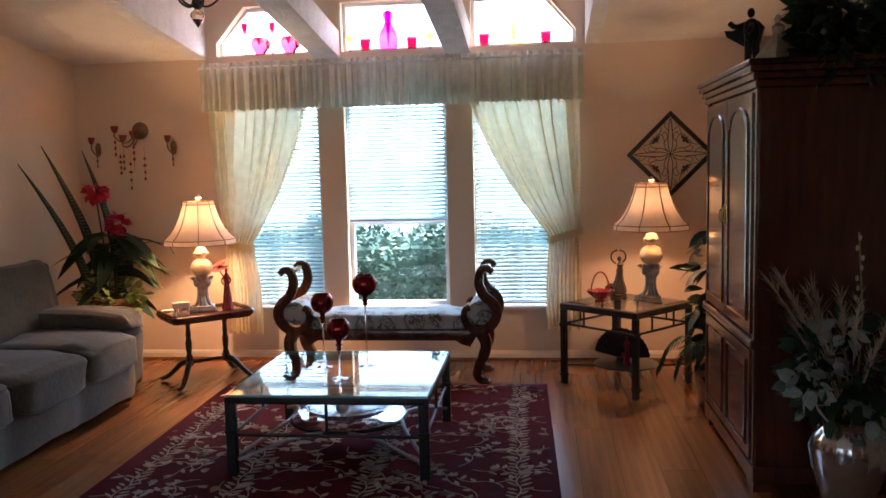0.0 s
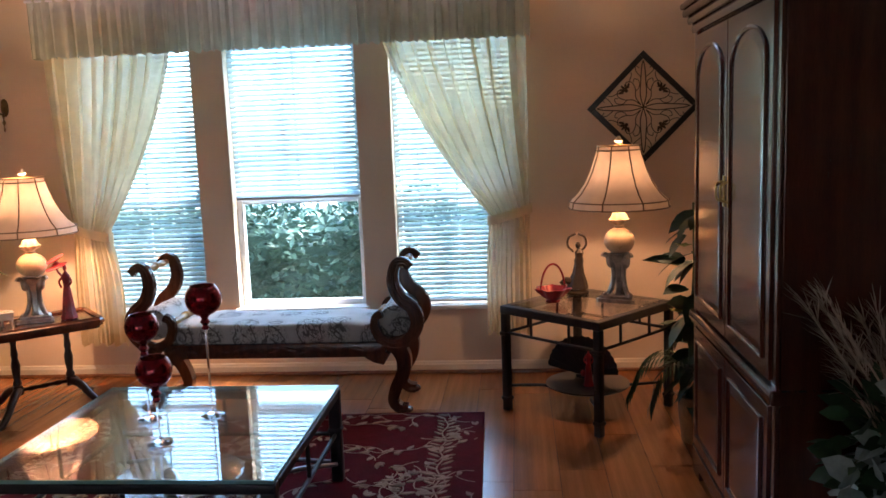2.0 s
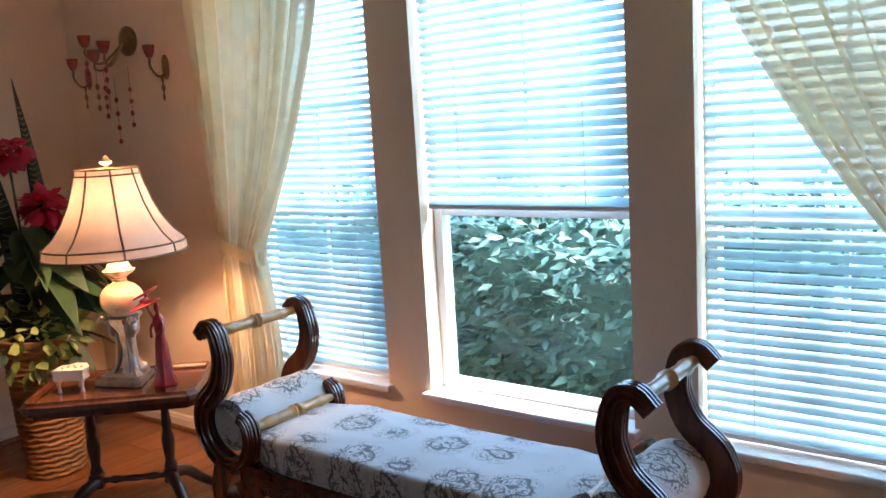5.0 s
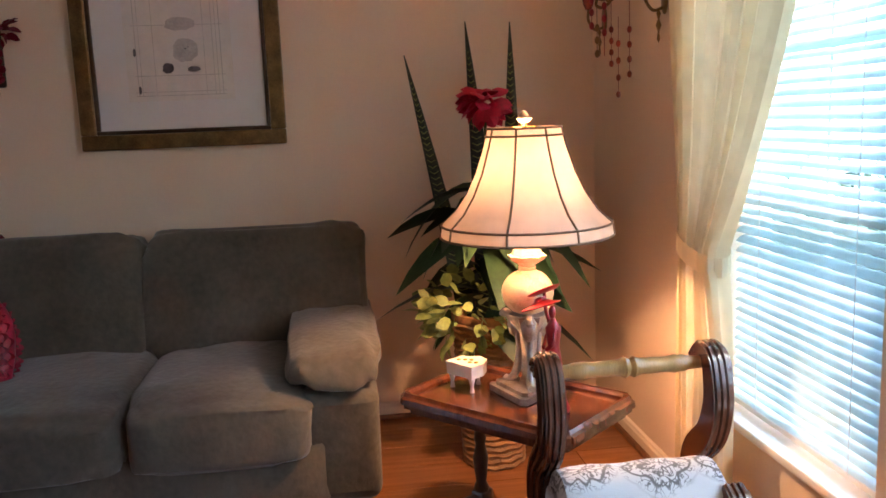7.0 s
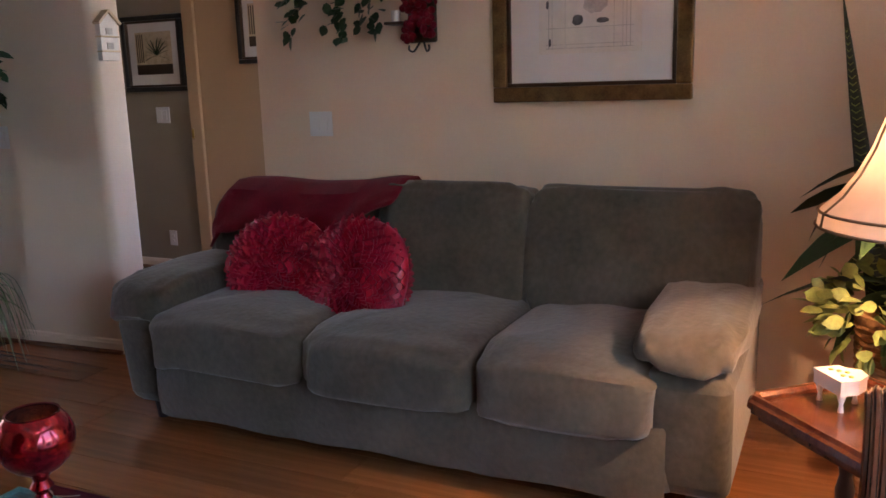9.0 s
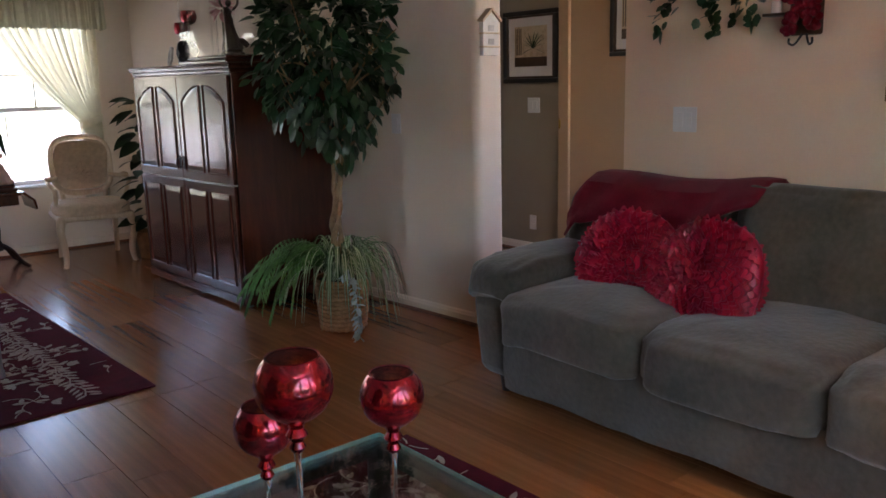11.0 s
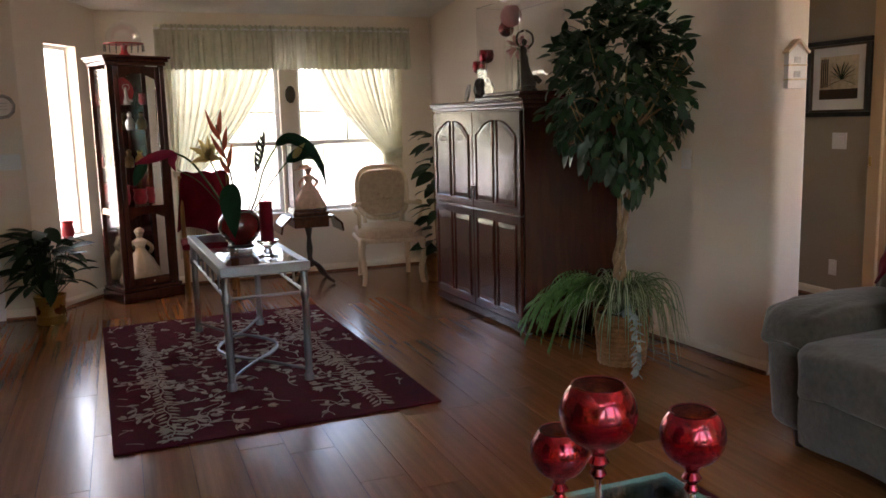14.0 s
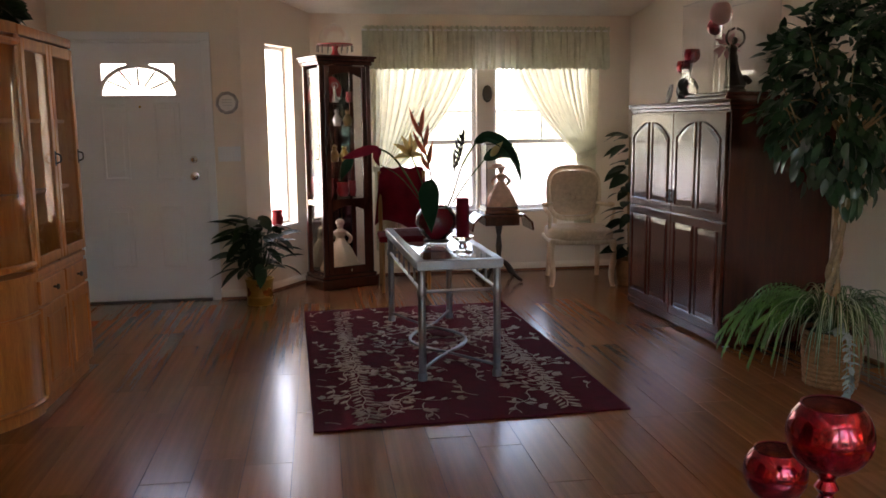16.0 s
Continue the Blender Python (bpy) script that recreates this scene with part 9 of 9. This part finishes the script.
rnd_h = random.Random(77)
for z in (0.696, 1.069, 1.419):
    for x in (-0.32, -0.20, 0.02, 0.13, 0.22, 0.38, 0.49, 0.58):
        r = rnd_h.uniform(0.03, 0.05)
        hh = rnd_h.uniform(0.08, 0.20)
        m = rnd_h.choice((REDPAINT, PORCELAIN, BRASS, REDPAINT, LEAF, CERAMIC))
        nm = {"red_glazed_resin": ("glass_keepsake", "ruby glass keepsake on a hutch shelf"), "white_porcelain": ("porcelain_cup", "white porcelain cup on a hutch shelf"), "aged_brass": ("brass_ornament", "small brass ornament on a hutch shelf"),
              "glossy_dark_green_leaf": ("green_bottle", "dark green bottle on a hutch shelf"), "crackled_cream_ceramic": ("ceramic_jar", "cream ceramic jar on a hutch shelf")}[m.name]
        o = tagged(part(nm[0], lathe([(0, 0), (r * 0.7, 0), (r, hh * 0.2), (r * 0.95, hh * 0.5), (r * 0.4, hh * 0.75), (r * 0.5, hh), (r * 0.42, hh), (0, hh * 0.5)], 18), m, None), nm[1], "ornament")
        o.location = on_hutch(x, 0.26, z)


def hutch_greenery():
    g = thing("artificial_garland", "dark leafy arrangement with dusky flowers on the hutch", "plant", pose(*on_hutch(0.30, 0.22, 1.851), 0, 0, -92))
    rnd = random.Random(61)
    part("bowl", lathe([(0, 0), (0.08, 0), (0.12, 0.06), (0.11, 0.06), (0, 0.02)], 20), DARKFR, g)
    bm = bmesh.new()
    clump(bm, (-0.20, 0, 0.10), (0.32, 0.15, 0.13), 260, 0.08, 0.045, rnd)
    for v in bm.verts:
        v.co.z = max(v.co.z, 0.004)
    part("leaves", bm, LEAF, g, kind="stuff")
    bm = bmesh.new()
    for c in ((-0.40, -0.08, 0.13), (-0.15, -0.10, 0.16)):
        for _ in range(30):
            d = Vector((rnd.gauss(0, 1), rnd.gauss(0, 1), rnd.gauss(0, 0.8))).normalized()
            leaf(bm, aim(Vector(c) + d * 0.02, d), 0.04, 0.035, 0.3, -0.2, 2)
    part("flowers", bm, WINECLOTH, g)


hutch_greenery()


# ---- small wall things ----
def round_plaque(m, r, label, oval=1.0, frame_mat=None):
    p = thing("wall_plaque", label, "plaque", m)
    part("rim", lathe([(r * 0.72, 0), (r, 0), (r * 1.02, 0.010), (r * 0.9, 0.018), (r * 0.75, 0.010)], 28, m=Matrix.Diagonal((oval, 1, 1, 1)) @ pose(0, 0, 0, 90), wobble=lambda a, i: 1 + 0.03 * math.sin(10 * a)), frame_mat or PEWTER, p)
    part("face", lathe([(0, 0), (r * 0.76, 0), (r * 0.76, 0.008), (0, 0.010)], 28, m=Matrix.Diagonal((oval, 1, 1, 1)) @ pose(0, 0, 0, 90)), PORCELAIN if oval == 1 else DARKFR, p)
    if oval == 1:
        for k in range(3):
            part("writing_bar", bx(-r * 0.42, r * 0.42, -0.0125, -0.010, r * (0.25 - 0.25 * k), r * (0.32 - 0.25 * k)), SKETCH, p)


round_plaque(pose(2.265, -1.83, 1.555, 0, 0, 180), 0.085, "round pewter-rimmed white plaque with unreadable lines")
round_plaque(pose(0.035, YS, 1.645, 0, 0, 180), 0.075, "small dark oval medallion between the windows", 0.6, DARKFR)
switch_plate(pose(2.265, -1.83, 1.16, 0, 0, 180), 3, "white triple light switch by the front door")
ANG2 = math.degrees(math.atan2(WA.y - WB.y, WA.x - WB.x))
switch_plate(pose(-1.557, 0.92, 1.12, 0, 0, ANG2), 1, "white light switch on the pale wall")
switch_plate(pose(-3.30, 0.37, 1.16, 0, 0, 90), 2, "white light switch on the olive hall wall")


def outlet(m, label):
    o = thing("wall_outlet", label, "outlet", m)
    part("plate", bx(-0.035, 0.035, -0.006, 0, -0.057, 0.057, 0.002), PLATE, o)
    for z in (-0.02, 0.02):
        part("socket", bx(-0.014, 0.014, -0.0085, -0.005, z - 0.012, z + 0.012, 0.003), PLATE, o)


outlet(pose(-3.30, 0.36, 0.24, 0, 0, 90), "white outlet low on the olive hall wall")
outlet(pose(-0.83, YS, 0.28, 0, 0, 180), "white outlet below the double window")


def palm_content(f, hw, hh):
    part("print", bx(-hw * 0.68, hw * 0.68, -0.0118, -0.0102, -hh * 0.62, hh * 0.66), CERAMIC, f, "sepia botanical print")
    pr = [c for c in f.children if c.name.startswith("print")][0]
    part("band", bx(-hw * 0.68, hw * 0.68, -0.0128, -0.0119, -hh * 0.62, -hh * 0.32), DARKFR, pr)
    bm = bmesh.new()
    for k in range(13):
        a = radians(-10 + 200 * k / 12)
        leaf(bm, aim((hw * 0.12, -0.014, -hh * 0.05), (math.cos(a), 0, math.sin(a))), 0.13, 0.022, 0.15, 0.0, 4)
    part("palm", bm, LEAF, pr, "dark palm tree shape")
    for k in range(4):
        part("lattice", bx(-hw * 0.64 + k * 0.018, -hw * 0.60 + k * 0.018, -0.0128, -0.0119, -hh * 0.25, hh * 0.6), DARKFR, pr)


framed_print("framed_picture", pose(-3.30, 0.345, 1.60, 0, 0, 90), 0.57, 0.54, 0.035, BLACKRES, DARKFR, "dark-framed square palm print with a cream mat", palm_content)
framed_print("framed_picture", pose(-3.30, 1.34, 1.75, 0, 0, 90), 0.44, 0.50, 0.030, BLACKRES, DARKFR, "dark-framed print on the tan hall wall", palm_content)


def house_ornament():
    h = thing("wall_ornament", "small faded cream wooden house ornament with two shelves", "wall decor", pose(-1.685, 1.58, 1.62, 0, 0, 180))
    part("house", prism([(-0.055, -0.13), (0.055, -0.13), (0.055, 0.05), (0.0, 0.10), (-0.055, 0.05)], -0.03, 0), PORCELAIN, h, smooth=False)
    for s in (-1, 1):
        part("roof", band([(0.0, 0.108), (s * 0.068, 0.046)], 0.012, -0.045, 0), CREAMWOOD, h, smooth=False)
    for z in (-0.02, -0.09):
        part("shelf", bx(-0.06, 0.06, -0.04, 0, z, z + 0.008, 0.002), CREAMRES, h)
        part("window_hole", bx(-0.02, 0.02, -0.033, -0.029, z + 0.015, z + 0.045), SKETCH, h)


house_ornament()
sp = thing("ceiling_sprinkler", "small nickel sprinkler head on the ceiling", "sprinkler", pose(0.07, -1.95, ceiling_z(-1.95) + 0.003))
part("plate", lathe([(0, -0.008), (0.035, -0.008), (0.04, 0.0), (0, 0.0)], 18), CHROME, sp)
part("head", lathe([(0, -0.045), (0.014, -0.043), (0.014, -0.038), (0.006, -0.034), (0.008, -0.008), (0, -0.008)], 12), CHROME, sp)

floor()
